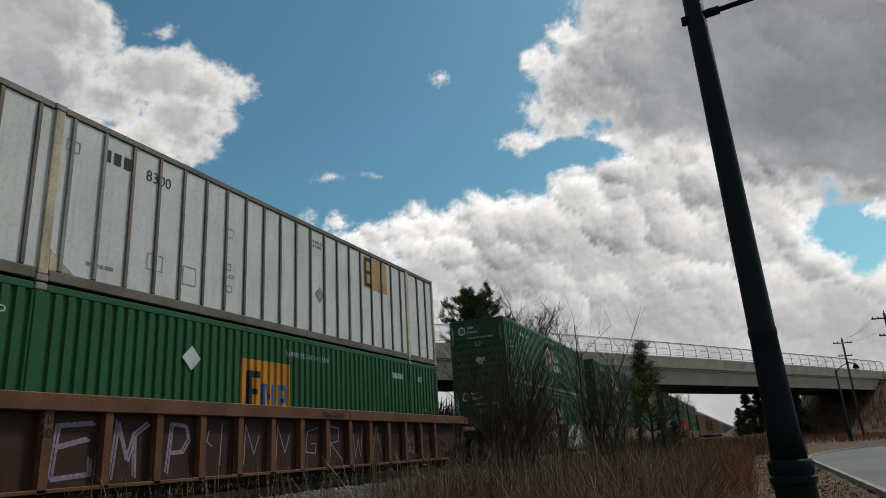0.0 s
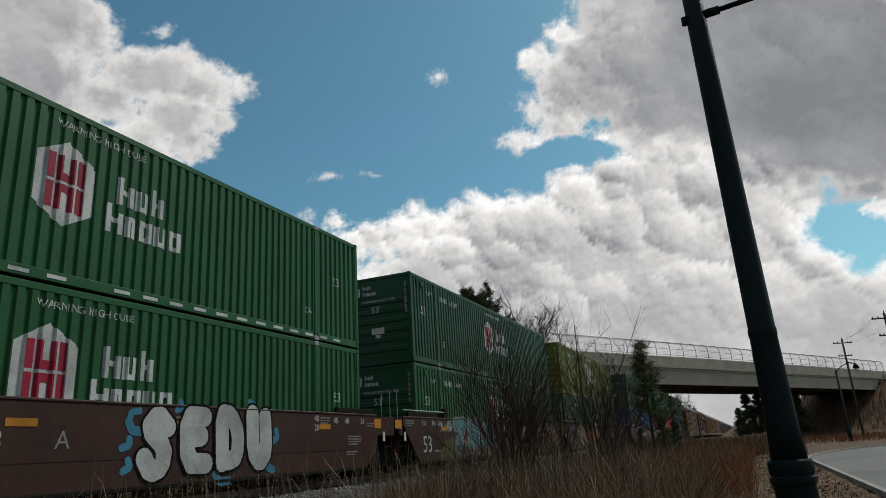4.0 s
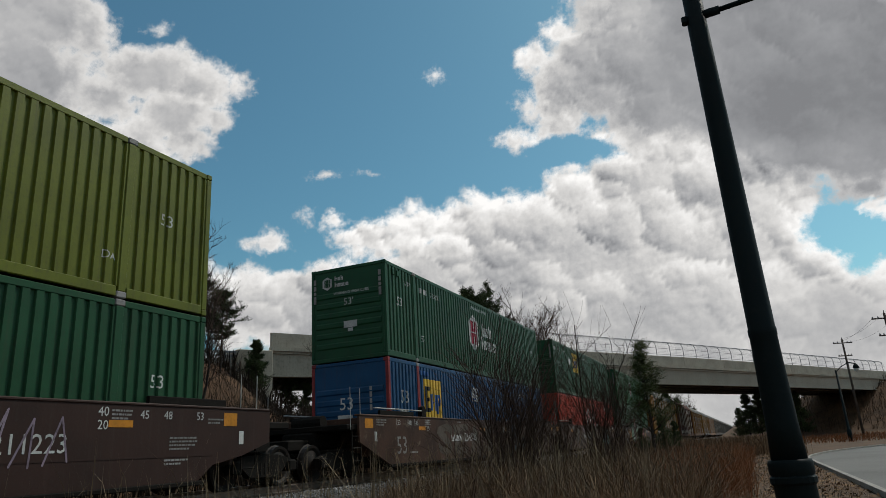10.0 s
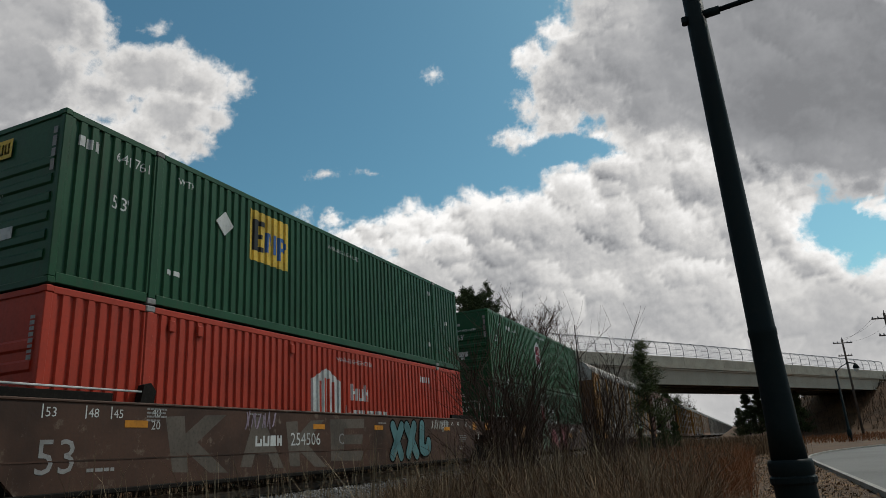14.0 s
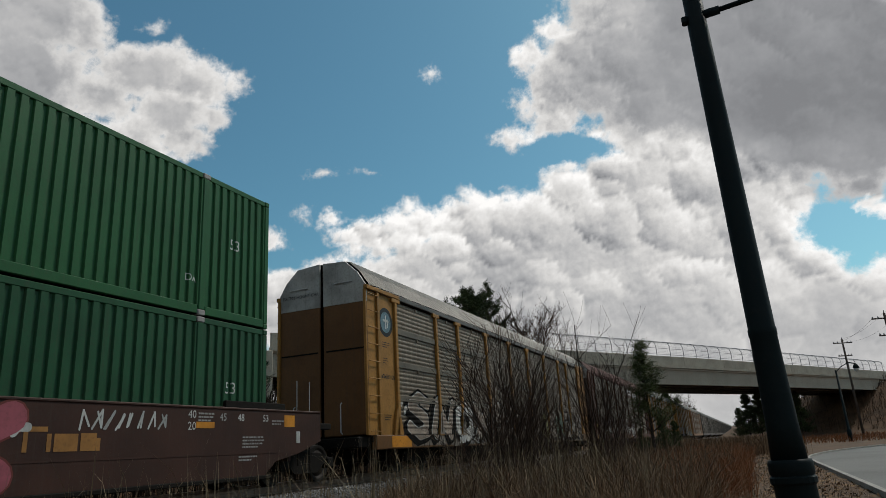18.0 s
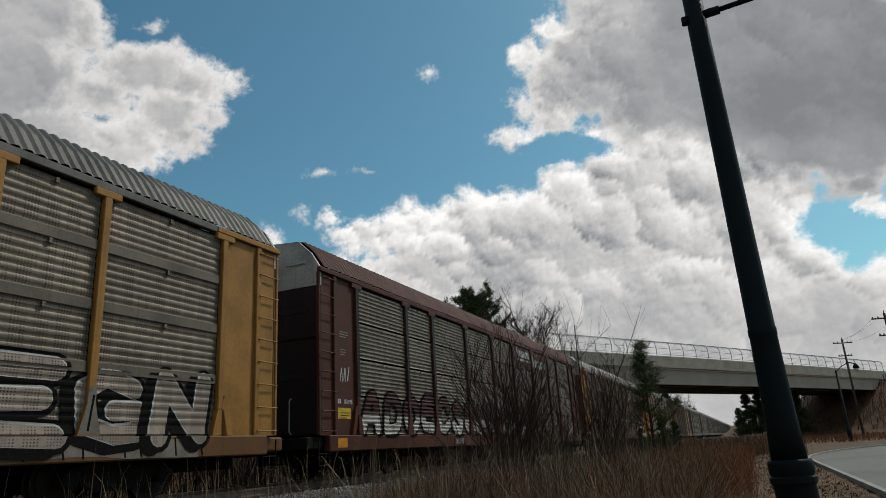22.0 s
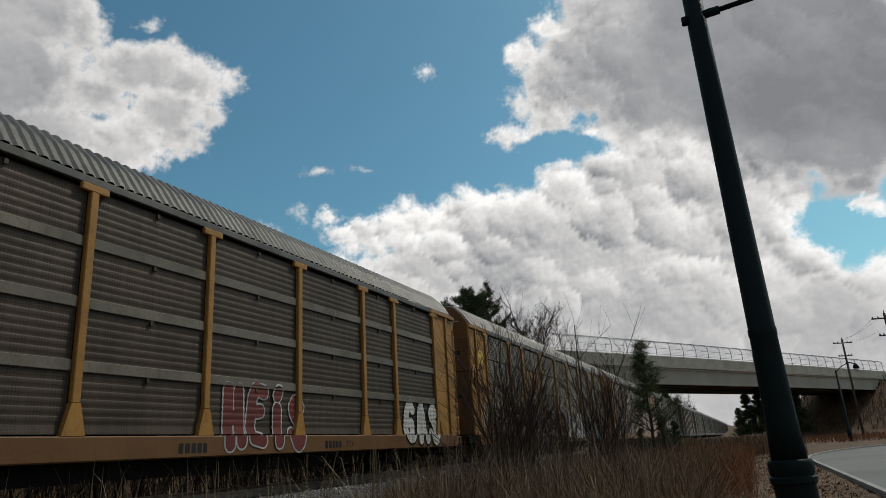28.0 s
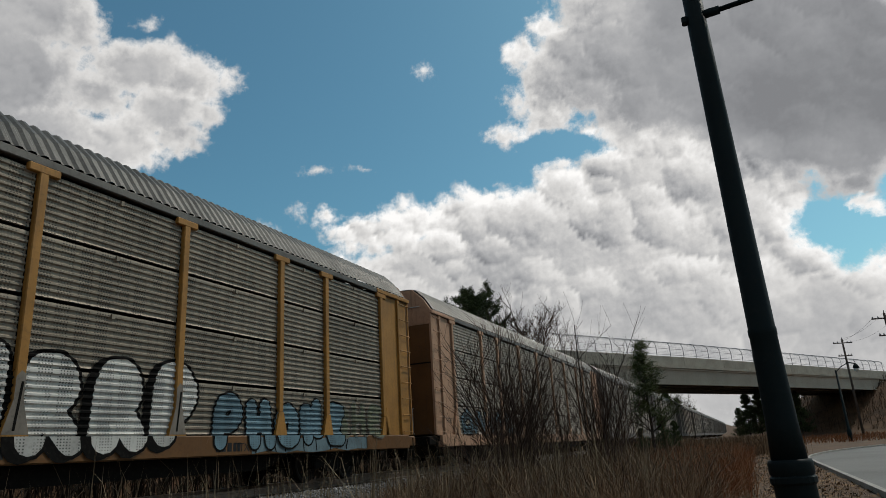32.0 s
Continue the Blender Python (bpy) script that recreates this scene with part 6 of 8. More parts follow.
                ob = part("side_panel", shared[size], panels, root)
                ob.matrix_local = pose(RX - 0.05, a + 0.09, 1.06 + k * 0.965) if sign > 0 else pose(-RX + 0.05, b - 0.09, 1.06 + k * 0.965, 0, 0, 180)
            if style != "fine":
                for k in range(1, 4):
                    if sign > 0:
                        part("joint_band", Geo().box(RX - 0.05, a + 0.1, 1.0 + k * 0.965, RX - 0.012, b - 0.1, 1.17 + k * 0.965, 0.006), panel_band, root)
    if "roof" not in shared:
        shared["roof"] = wave_roof(roof)
    part("roof", shared["roof"], roof, root)
    part("deck", Geo().box(-RX + 0.05, 0.3, 0.85, RX - 0.05, RACK_LEN - 0.3, 1.0), steel_dark, root)
    part("centre_sill", Geo().box(-0.35, 0.0, 0.42, 0.35, RACK_LEN, 0.85, 0.03), steel_dark, root)
    part("side_skirt", Geo().prism([(5.6, 0.66), (6.4, 0.36), (RACK_LEN - 6.4, 0.36), (RACK_LEN - 5.6, 0.66)], RX - 0.4, RX - 0.34), steel_dark, root)
    # an added dark box; it makes the gaps between panels read as shaded
    part("liner", Geo().box(-RX + 0.16, 0.4, 1.0, RX - 0.16, RACK_LEN - 0.4, 4.95), steel_dark, root, "dark box standing for the shaded interior")
    for e in (0, 1):
        y = (lambda q: q) if e == 0 else (lambda q: RACK_LEN - q)
        for x0, x1 in ((-RX + 0.02, -0.06), (0.06, RX - 0.02)):
            lo = [(x0, 1.03), (x1, 1.03), (x1, 4.72), (x0, 4.72)]
            g = Geo()
            g.box(x0, y(0.06), 1.05, x1, y(0.14), 4.60, 0.02)
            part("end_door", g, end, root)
            prof = [(x0, 4.60), (x1, 4.60)] + ([(x1, 5.86), (-0.8, 5.80), (-1.18, 5.45), (x0, 5.06)] if x0 < 0 else [(x1, 5.06), (1.18, 5.45), (0.8, 5.80), (x0, 5.86)])
            g = Geo()
            n = len(prof)
            g.v += [(x, y(0.06), z) for x, z in prof] + [(x, y(0.14), z) for x, z in prof]
            g.f += [tuple(range(n)), tuple(range(2 * n - 1, n - 1, -1))] + [(i, (i + 1) % n, n + (i + 1) % n, n + i) for i in range(n)]
            part("end_door_top", g, end_top or end_white, root)
            part("door_seam", Geo().box(x0 + 0.1, y(0.045), 3.30, x1 - 0.05, y(0.07), 3.34), steel_dark, root)
            mid = (x0 + x1) / 2
            g = Geo()
            g.tube([(mid - 0.3, y(0.03), 5.2), (mid + 0.3, y(0.03), 5.2)], 0.016, 6)
            part("door_handle", g, handrail, root)
            g = Geo()
            for xx in (mid, ):
                g.tube([(xx - 0.05, y(-0.05), 1.1), (xx - 0.05, y(-0.12), 1.14), (xx - 0.05, y(-0.12), 1.86), (xx - 0.05, y(-0.05), 1.9)], 0.016, 6)
            part("grab_rail", g, handrail, root, "pale steel grab rail")
        part("end_sill", Geo().box(-RX + 0.1, y(-0.35), 0.72, RX - 0.1, y(0.3), 1.0, 0.03), sill if e else steel_dark, root)
        g = Geo().box(-0.14, y(-0.75), 0.72, 0.14, y(-0.3), 0.98, 0.03)
        part("coupler", g, steel_dark, root)
        g = Geo()
        for z in (0.36, 0.62):
            g.tube([(RX - 0.02, y(0.0), z), (RX - 0.02, y(0.42), z)], 0.016, 6)
        for q in (0.0, 0.42):
            g.tube([(RX - 0.02, y(q), 0.34), (RX - 0.02, y(q), 0.95)], 0.016, 6)
        part("step_ladder", g, steel_dark, root)
    for s in (3.6, RACK_LEN - 3.6):
        truck(root, s)
    folds = [(0.5, 0.066), (1.028, 0.066), (1.032, -0.04)]   # the sill stands out below the panels
    for k in range(4):
        z0 = 1.06 + k * 0.965
        folds += [(z0 - 0.012, -0.04)] + [(z0 + z, x - 0.022) for z, x in panel_rows(PANEL_H, style)] + [(z0 + PANEL_H + 0.004, -0.04)]
    RELIEF["rows"] = folds
    if marks:
        marks(root)
    RELIEF["rows"] = None
    return root


PX = RX - 0.012


def rack_prints(root, dark=decal_black, seed=3):
    x = RX - 0.026
    for s, z, rows, w in ((0.95, 3.55, 3, 0.4), (0.98, 3.1, 3, 0.25), (0.95, 1.55, 3, 0.4)):
        stencil(root, bars(rows, w, 0.022, 0.04, seed + int(z * 9)), dark, s, z, x, name="small_print")
    stencil(root, letters("EXCESS HEIGHT CAR", 0.13), dark, -1.3, 4.95, 0, name="end_print").matrix_local = pose(0, 0.045, 0, 0, 0, -90)
    for s in (8.0, 14.5, 19.0):
        stencil(root, bars(1, 0.9, 0.16, 0, seed + int(s)), dark, s, 0.74, RX + 0.054, name="sill_print")


def sill_paint(root, s0, s1, colour, seed):
    """Spray that runs down over the side sill, with dark drips."""
    rng = random.Random(seed)
    n = int((s1 - s0) / 0.5)
    low = [(s0 + (s1 - s0) * i / n, rng.uniform(0.66, 0.74)) for i in range(n + 1)]
    high = [(s1 - (s1 - s0) * i / n, rng.uniform(0.96, 1.02)) for i in range(n + 1)]
    stencil(root, shape(low + high), spray[colour], 0, 0, RX + 0.0535, "spray paint over the side sill", "sill_spray")
    for i in range(n):
        s = s0 + (s1 - s0) * (i + rng.random()) / n
        k = rng.uniform(-0.12, 0.12)
        stencil(root, shape([(s, 1.0), (s + 0.035, 1.0), (s + 0.035 + k, 0.7), (s + k, 0.7)]), spray["black"], 0, 0, RX + 0.056, "", "drip")


def post_paint(root, s0, s1, top, colour):
    """The same spray where it crosses the side posts."""
    rng = random.Random(int(s0 * 10))
    for b in BAYS:
        if s0 < b < s1:
            h = top - rng.uniform(0.0, 0.25)
            stencil(root, shape([(-0.19, 1.05), (0.19, 1.05), (0.07, 1.52), (0.07, h), (0.0, h + 0.05), (-0.07, h - 0.04), (-0.07, 1.52)]), spray[colour], b, 0, RX + 0.0475, "spray paint on the side post", "post_spray")
            stencil(root, shape([(-0.05, 1.1), (-0.01, 1.1), (0.05, h - 0.1), (0.01, h - 0.1)]), spray["black"], b, 0, RX + 0.0495, "", "post_line")


def end_slots(root):
    for z in (3.95, 2.35):
        part("door_slot", Geo().box(0.25, 0.05, z, 1.05, 0.075, z + 0.14), decal_black, root, "dark slot in the end door")


def marks_h(root):
    rack_prints(root)
    sill_paint(root, 2.6, 25.0, "white_dull", 5)
    post_paint(root, 2.0, 25.0, 1.95, "white_dull")
    x = RX - 0.026
    disc = [(0.42 * math.cos(2 * math.pi * i / 28), 0.42 * math.sin(2 * math.pi * i / 28)) for i in range(28)]
    stencil(root, shape(disc), decal_black, 1.18, 4.15, x, "round black herald", "herald")
    stencil(root, joined([(shape(disc), 0, 0, 0.72, 0.72)]), spray["blue"], 1.18, 4.15, x + 0.004, "pale blue centre of the herald", "herald_centre")
    stencil(root, joined([(rect(-0.03, -0.2, 0.03, 0.2), 0, 0, 1, 1), (rect(-0.16, -0.03, 0.16, 0.03), 0, 0.04, 1, 1), (rect(0.08, -0.15, 0.12, 0.1), 0, 0, 1, 1)]), decal_white, 1.18, 4.15, x + 0.008, "pale bars on the herald", "herald_mark")
    stencil(root, letters("33128", 0.17), decal_black, 1.2, 2.55, x, name="car_number")
    stencil(root, block_word((0.09, 0.09, 0.09, 0.08), 0.12, 3), decal_black, 0.82, 2.55, x, name="owner_mark")
    tag(root, "SNOXSG", 2.25, 0.82, 10.9, 1.42, ("sand", "sand", "perforated", "sand"), "black", PX + 0.004, 61, "beige and white graffiti letters with black shadow", "white", 0.115, 0.10, 0.2, True)
    tag(root, "TNOSMEGN", 13.4, 0.80, 12.0, 1.32, ("sand", "sand", "lime", "sand", "mint", "sand"), "black", PX + 0.004, 62, "beige graffiti letters with black shadow", "white", 0.115, 0.09, 0.17, True)
    splashes(root, [(2.0, 1.9), (2.4, 1.8), (6.1, 2.05), (6.35, 2.0), (8.4, 1.6), (18.6, 1.85), (21.2, 1.7)], "perforated", PX + 0.002, 65, "round white paint spot")
    stencil(root, letters("711142", 0.27), decal_white, 7.0, 0.74, RX + 0.084, name="car_number")
    stencil(root, bars(1, 0.8, 0.2, 0, 5), decal_white, 6.0, 0.75, RX + 0.084, name="owner_mark")
    stencil(root, rect(0, 0, 1.2, 0.3), decal_orange, 1.2, 0.70, RX + 0.054, "orange sill patch", "sill_patch")


def marks_i(root):
    rack_prints(root, decal_grey, 9)
    end_slots(root)
    x = RX - 0.026
    stencil(root, letters("80695", 0.16), decal_white, 1.12, 1.78, x, name="car_number")
    stencil(root, bars(1, 0.26, 0.11, 0, 3), decal_white, 0.82, 1.78, x, name="owner_mark")
    stencil(root, rect(0, 0, 0.62, 0.26), decal_yellow, 0.8, 1.42, x, "yellow data panel", "data_panel")
    stencil(root, rect(0, 0, 0.42, 0.22), decal_orange, 0.7, 0.74, RX + 0.054, "orange reflective strip", "reflector")
    scrawl(root, 0.95, 2.3, 0.5, 0.45, "white", x, 7, "white scrawled tag", 3, 0.03)
    tag(root, "ADOECSENE", 1.9, 1.02, 10.6, 1.22, "half", "black", PX + 0.004, 71, "white and dark red block graffiti with black edges", "", 0.125, 0.055, 0.05)
    tag(root, "CRU", 12.4, 0.98, 1.95, 1.05, "half", "black", PX + 0.004, 73, "white and dark red graffiti letters", "white", 0.15, 0.06)
    tag(root, "RAHY", 14.3, 0.96, 4.6, 1.2, "half", "black", PX + 0.004, 72, "white and dark block graffiti with black outline", "white", 0.125, 0.07, 0.06)
    stencil(root, letters("CUSHION-CAR", 0.27), spray["ochre"], 12.5, 0.72, RX + 0.054, name="sill_print")
    # maroon sign boards with a white brand mark
    for a, b in ((15.15, 18.05), (18.05, 20.95)):
        part("sign_board", Geo().box(PX - 0.02, a + 0.09, 4.0, PX + 0.012, b - 0.09, 4.9, 0.006), rack_maroon, root, "maroon sign board")
    sx = PX + 0.016
    stencil(root, block_word((0.2, 0.19, 0.19, 0.15, 0.19, 0.18, 0.16, 0.19), 0.40, 15, "Touuonon"), decal_white, 15.85, 4.45, sx, "white block lettering", "brand_word")
    stencil(root, shape([(0, 0.08), (0.12, 0.0), (2.2, 0.0), (2.2, 0.08)]), decal_white, 15.75, 4.28, sx, "white stripe", "brand_stripe")
    stencil(root, block_word((0.34, 0.27, 0.24, 0.24, 0.24, 0.24, 0.26), 0.50, 16, "Tonouno"), decal_white, 18.3, 4.15, sx, "white block lettering", "brand_word")
    stencil(root, letters("80695", 0.26), decal_white, 16.15, 0.74, RX + 0.054, name="car_number")
    stencil(root, bars(1, 0.45, 0.19, 0, 4), decal_white, 15.5, 0.74, RX + 0.054, name="owner_mark")
    stencil(root, rect(0, 0, 0.5, 0.14), decal_orange, 14.75, 0.76, RX + 0.054, "orange reflective strip", "reflector")
    stencil(root, rect(0, 0, 0.35, 0.22), decal_yellow, 25.8, 1.3, x, "yellow plate", "data_panel")


def marks_j(root):
    rack_prints(root, decal_black, 5)
    tag(root, "HEIS", 15.6, 0.70, 2.7, 1.33, "red", "white", PX + 0.004, 81, "red graffiti letters with white edges", "", 0.17, 0.035)
    tag(root, "GAS", 23.1, 0.70, 2.5, 1.40, "perforated", "black", PX + 0.004, 82, "white graffiti letters with black outline", "", 0.17, 0.05)
    stencil(root, letters("TTX", 0.2), decal_black, 19.9, 0.76, RX + 0.054, name="sill_print")


def marks_k(root):
    rack_prints(root, decal_black, 8)
    end_slots(root)
    sill_paint(root, 2.0, 6.6, "black", 9)
    sill_paint(root, 6.8, 9.6, "lilac_dull", 6)
    sill_paint(root, 9.7, 13.5, "black", 10)
    post_paint(root, 13.6, 18.3, 2.0, "white_dull")
    sill_paint(root, 20.0, 24.5, "blue_dull", 8)
    x = RX - 0.026
    stencil(root, rect(0, 0, 0.62, 0.62), decal_yellow, 0.88, 3.55, x, "yellow plate", "data_panel")
    stencil(root, bars(1, 0.3, 0.1, 0.0, 6), decal_black, 1.02, 4.03, x + 0.004, name="plate_print")
    stencil(root, letters("Quality", 0.16), decal_black, 0.93, 3.82, x + 0.004, name="plate_print")
    stencil(root, letters("Auto Rack", 0.13), decal_black, 0.91, 3.62, x + 0.004, name="plate_print")
    scrawl(root, 0.9, 2.55, 0.75, 0.4, "black", x, 91, "black scrawled tag", 4, 0.04)
    scrawl(root, 1.05, 1.15, 0.45, 1.1, "white", x + 0.003, 92, "white scrawled tag", 2, 0.05)
    part("sign_board", Geo().box(PX - 0.02, 6.7, 3.0, PX + 0.012, 9.45, 3.85, 0.006), rack_yellow, root, "yellow sign board")
    stencil(root, block_word((0.42, 0.42, 0.42), 0.52, 23), decal_black, 7.3, 3.22, PX + 0.016, "dark block lettering", "brand_word")
    stencil(root, rect(0, 0, 1.5, 0.05), decal_black, 7.3, 3.1, PX + 0.016, "dark stripe", "brand_stripe")
    throw_up(root, 1.9, 1.05, 4.7, 0.95, "faint", "silver", PX + 0.004, 93, "faded green graffiti shapes", 7, "", 0.1)
    throw_up(root, 6.7, 0.72, 2.8, 1.3, "lilac", "silver", PX + 0.004, 94, "pale lilac graffiti shapes", 4, "", 0.16)
    tag(root, "ORD", 9.75, 0.95, 4.2, 1.25, "black", "cream", PX + 0.004, 95, "black graffiti letters with a thin pale outline", "", 0.17, 0.045)
    tag(root, "NRRP", 13.9, 0.76, 4.7, 1.50, "perforated", "black", PX + 0.004, 96, "white bubble graffiti with black outline", "", 0.2, 0.055, 0.12)
    tag(root, "PHONE", 18.9, 0.74, 4.6, 1.05, "blue", "black", PX + 0.004, 97, "pale blue graffiti letters", "", 0.16, 0.04)
    tag(root, "SHE", 23.0, 0.95, 2.4, 0.85, "faint", "silver", PX + 0.004, 99, "faded graffiti letters", "", 0.13, 0.03)
    stencil(root, letters("TTX", 0.22), decal_black, 19.5, 0.74, RX + 0.054, name="sill_print")


def marks_far(root):
    rack_prints(root, decal_black, 12)
    throw_up(root, 2.2, 1.0, 5.5, 0.9, "blue", "black", PX + 0.004, 98, "pale blue graffiti shapes", 5, "", 0.14)


autorack(153.59, rack_yellow, rack_tan, "yellow autorack with grey panels and long white graffiti", "band", panel_grey, marks=marks_h, sill=rack_tan)
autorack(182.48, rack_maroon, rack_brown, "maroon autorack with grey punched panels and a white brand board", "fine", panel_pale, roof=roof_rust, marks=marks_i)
autorack(211.29, rack_yellow, rack_tan, "yellow autorack with sooty brown side panels", "shallow", panel_brown, marks=marks_j, sill=rack_tan)
autorack(240.09, rack_yellow, rack_tan, "yellow autorack with grey ribbed panels and several graffiti tags", "fine", panel_pale, end_top=rack_tan, marks=marks_k, sill=rack_tan)
autorack(269.07, rack_salmon, rack_tan, "bleached salmon autorack with pale ribbed panels and a blue tag", "fine", panel_light, end_top=rack_salmon, marks=marks_far)
grey_far = autorack(297.9, rack_grey, rack_grey, "distant pale grey autorack under the bridge", "fine", panel_light, end_top=rack_grey)
FAR_AT = [326.75 + 28.85 * i for i in range(9)]
for p0 in FAR_AT:
    ob = copy_thing(grey_far, pose(XC, p0 - travelled(0), 0))
    CARS.append((ob, p0))

# ---- ground ----
BR_A, BR_DIR = Vector((-8.17, 95.1)), Vector((0.485, 0.8745))   # a point under the bridge's near edge, and its way


def road_offset(x, y):
    """How far a point lies to the right of the road's near edge."""
    if y < 32:
        return x - 2.0
    if x < 38:
        return 36.0 - math.hypot(x - 38.0, y - 32.0)
    return 68.0 - y + (x - 38.0) * 0.028


def ground_z(x, y):
    rel = Vector((x, y)) - BR_A
    along, off = rel.dot(BR_DIR), rel.dot(Vector((BR_DIR.y, -BR_DIR.x)))
    z = GROUND
    if along > 50:                                 # the bank that carries the road up to the bridge
        ridge = min(9.3, max(0.0, (along - 50) * 0.5))
        z = max(z, GROUND + ridge - max(0.0, abs(off + 5.5) - 7) * 0.42)
    if along < -50:
        ridge = min(9.0, max(0.0, (-50 - along) * 0.8))
        z = max(z, GROUND + ridge - max(0.0, abs(off + 5.5) - 7) * 0.45)
    if x < -14.5:                                  # the bank behind the track
        z = max(z, GROUND + min(3.0, (-14.5 - x) * 0.55))
    far = math.hypot(x, y)
    if far > 220:
        z += min(9.0, (far - 220) * 0.02)
    off = road_offset(x, y)
    if -3.5 < off < 11 and z < GROUND + 0.05:
        return GROUND - (0.12 if 0.1 < off < 7.36 else 0.0)     # cut away under the road
    return z + 0.06 * noise.noise(Vector((x * 0.35, y * 0.35, 0))) * (1 if far < 200 else 8)


def ground():
    def steps(stops):
        out = []
        for a, b, d in stops:
            out += list(np.arange(a, b, d))
        return out + [stops[-1][1]]
    xs = steps([(-2500, -300, 200), (-300, -60, 20), (-60, -16, 3), (-16, 1.9, 0.8), (2.03, 2.12, 0.08), (2.2, 10, 0.8), (10, 70, 1.5), (70, 310, 20), (310, 2500, 200)])
    ys = steps([(-2500, -100, 200), (-100, -10, 15), (-10, 74, 1.0), (74, 210, 3), (210, 400, 15), (400, 2600, 200)])
    g = Geo()
    for y in ys:
        for x in xs:
            g.v.append((x, y, ground_z(x, y)))
    w = len(xs)
    for i in range(len(ys) - 1):
        for j in range(w - 1):
            n = i * w + j
            g.f.append((n, n + 1, n + w + 1, n + w))
    return single("ground", g.mesh("ground", earth, True), earth, "verge of dead grass, litter and bare earth", "ground", kind="structure")


ground()


def ribbon(name, rows, material, label, category, thick=0.0):
    """A strip between two edges: rows of (left point, right point)."""
    g = Geo()
    for a, b in rows:
        g.v += [a, b]
        if thick: g.v += [(b[0], b[1], b[2] - thick), (a[0], a[1], a[2] - thick)]
    k = 4 if thick else 2
    for i in range(len(rows) - 1):
        n = i * k
        g.f.append((n, n + 1, n + k + 1, n + k))
        if thick:
            g.f += [(n + 1, n + 2, n + k + 2, n + k + 1), (n + 3, n, n + k, n + k + 3)]
    if thick:
        m = (len(rows) - 1) * k
        g.f += [(0, 3, 2, 1), (m, m + 1, m + 2, m + 3)]
    return single(name, g, material, label, category, kind="structure")


# the road's centre bends to the right beyond 27 m
def road_line(offset, z):
    rows = []
    for i in range(0, 24):
        rows.append((2.0 + offset, -14 + i * 2.0, z))
    cx, cy, R = 38.0, 32.0, 36.0
    for i in range(1, 31):
        w = i / 30 * radians(88)
        rows.append((cx - (R - offset) * math.cos(w), cy + (R - offset) * math.sin(w), z))
    rows.append((180.0, cy + (R - offset) + 4, z))
    return rows


RZ = GROUND + 0.02
ribbon("road", list(zip(road_line(0.16, RZ), road_line(7.3, RZ))), asphalt, "pale worn asphalt road bending to the right", "road", 0.3)
ribbon("kerb_near", list(zip(road_line(0.04, RZ + 0.09), road_line(0.16, RZ + 0.09))), concrete_kerb, "pale concrete kerb along the road", "kerb", 0.4)
ribbon("kerb_far", list(zip(road_line(7.3, RZ + 0.09), road_line(7.42, RZ + 0.09))), concrete_kerb, "pale concrete kerb along the road", "kerb", 0.4)
for off in (3.62, 3.80):
    ribbon("road_marking", list(zip(road_line(off, RZ + 0.005), road_line(off + 0.1, RZ + 0.005))), road_yellow, "worn yellow centre line", "road marking")

# ---- track ----
def ballast():
    g = Geo()
    prof = [(-4.6, -0.85), (-3.8, -0.25), (-2.2, -0.22), (-1.35, -0.17), (-0.9, -0.2), (0.9, -0.2), (1.35, -0.17), (2.2, -0.22), (3.4, -0.62), (4.2, -0.85)]
    ys = list(np.arange(-30, 40, 0.35)) + list(np.arange(40, 500, 5))
    rng = random.Random(4)
    for y in ys:
        for x, z in prof:
            g.v.append((XC + x + rng.uniform(-0.06, 0.06), y, z + (rng.uniform(-0.035, 0.035) if z > -0.8 else 0)))
    w = len(prof)
    for i in range(len(ys) - 1):
        for j in range(w - 1):
            n = i * w + j
            g.f.append((n, n + 1, n + w + 1, n + w))
    return single("track_bed", g.mesh("track_bed", ballast_mat), ballast_mat, "grey crushed-stone railway ballast", "ballast", kind="structure")


ballast()


def loose_stones():
    rng = np.random.RandomState(5)
    n = 9000
    x = XC + rng.uniform(1.3, 3.9, n)
    y = 4 + 34 * rng.rand(n) ** 1.2
    z = np.interp(x - XC, [1.35, 2.2, 3.4, 4.2], [-0.17, -0.22, -0.62, -0.85])
    base = np.array([(1, 0, 0), (-1, 0, 0), (0, 1, 0), (0, -1, 0), (0, 0, 1), (0, 0, -1)], float)
    tri = np.array([(0, 2, 4), (2, 1, 4), (1, 3, 4), (3, 0, 4), (2, 0, 5), (1, 2, 5), (3, 1, 5), (0, 3, 5)])
    size = rng.uniform(0.018, 0.042, (n, 1, 1))
    v = base[None] * (rng.uniform(0.6, 1.3, (n, 6, 1))) * size
    a = rng.rand(n) * 6.28
    c, s = np.cos(a)[:, None], np.sin(a)[:, None]
    vx, vy = v[..., 0] * c - v[..., 1] * s, v[..., 0] * s + v[..., 1] * c
    v = np.stack([vx + x[:, None], vy + y[:, None], v[..., 2] * 0.8 + (z + 0.015)[:, None]], -1).reshape(-1, 3)
    f = (tri[None] + 6 * np.arange(n)[:, None, None]).reshape(-1, 3)
    me = bpy.data.meshes.new("ballast_stones")
    me.from_pydata(v.tolist(), [], f.tolist())
    me.materials.append(stones)
    tagged(new("ballast_stones", me), "loose grey crushed stone on the track shoulder", "gravel", kind="stuff")


loose_stones()
tie = closed(Geo().box(-1.3, -0.115, -0.33, 1.3, 0.115, -0.155, 0.015).mesh("tie", tie_wood))
track = thing("railway_track", "single railway track of steel rails on timber ties", "railway track", pose(XC, 0, 0), kind="structure")
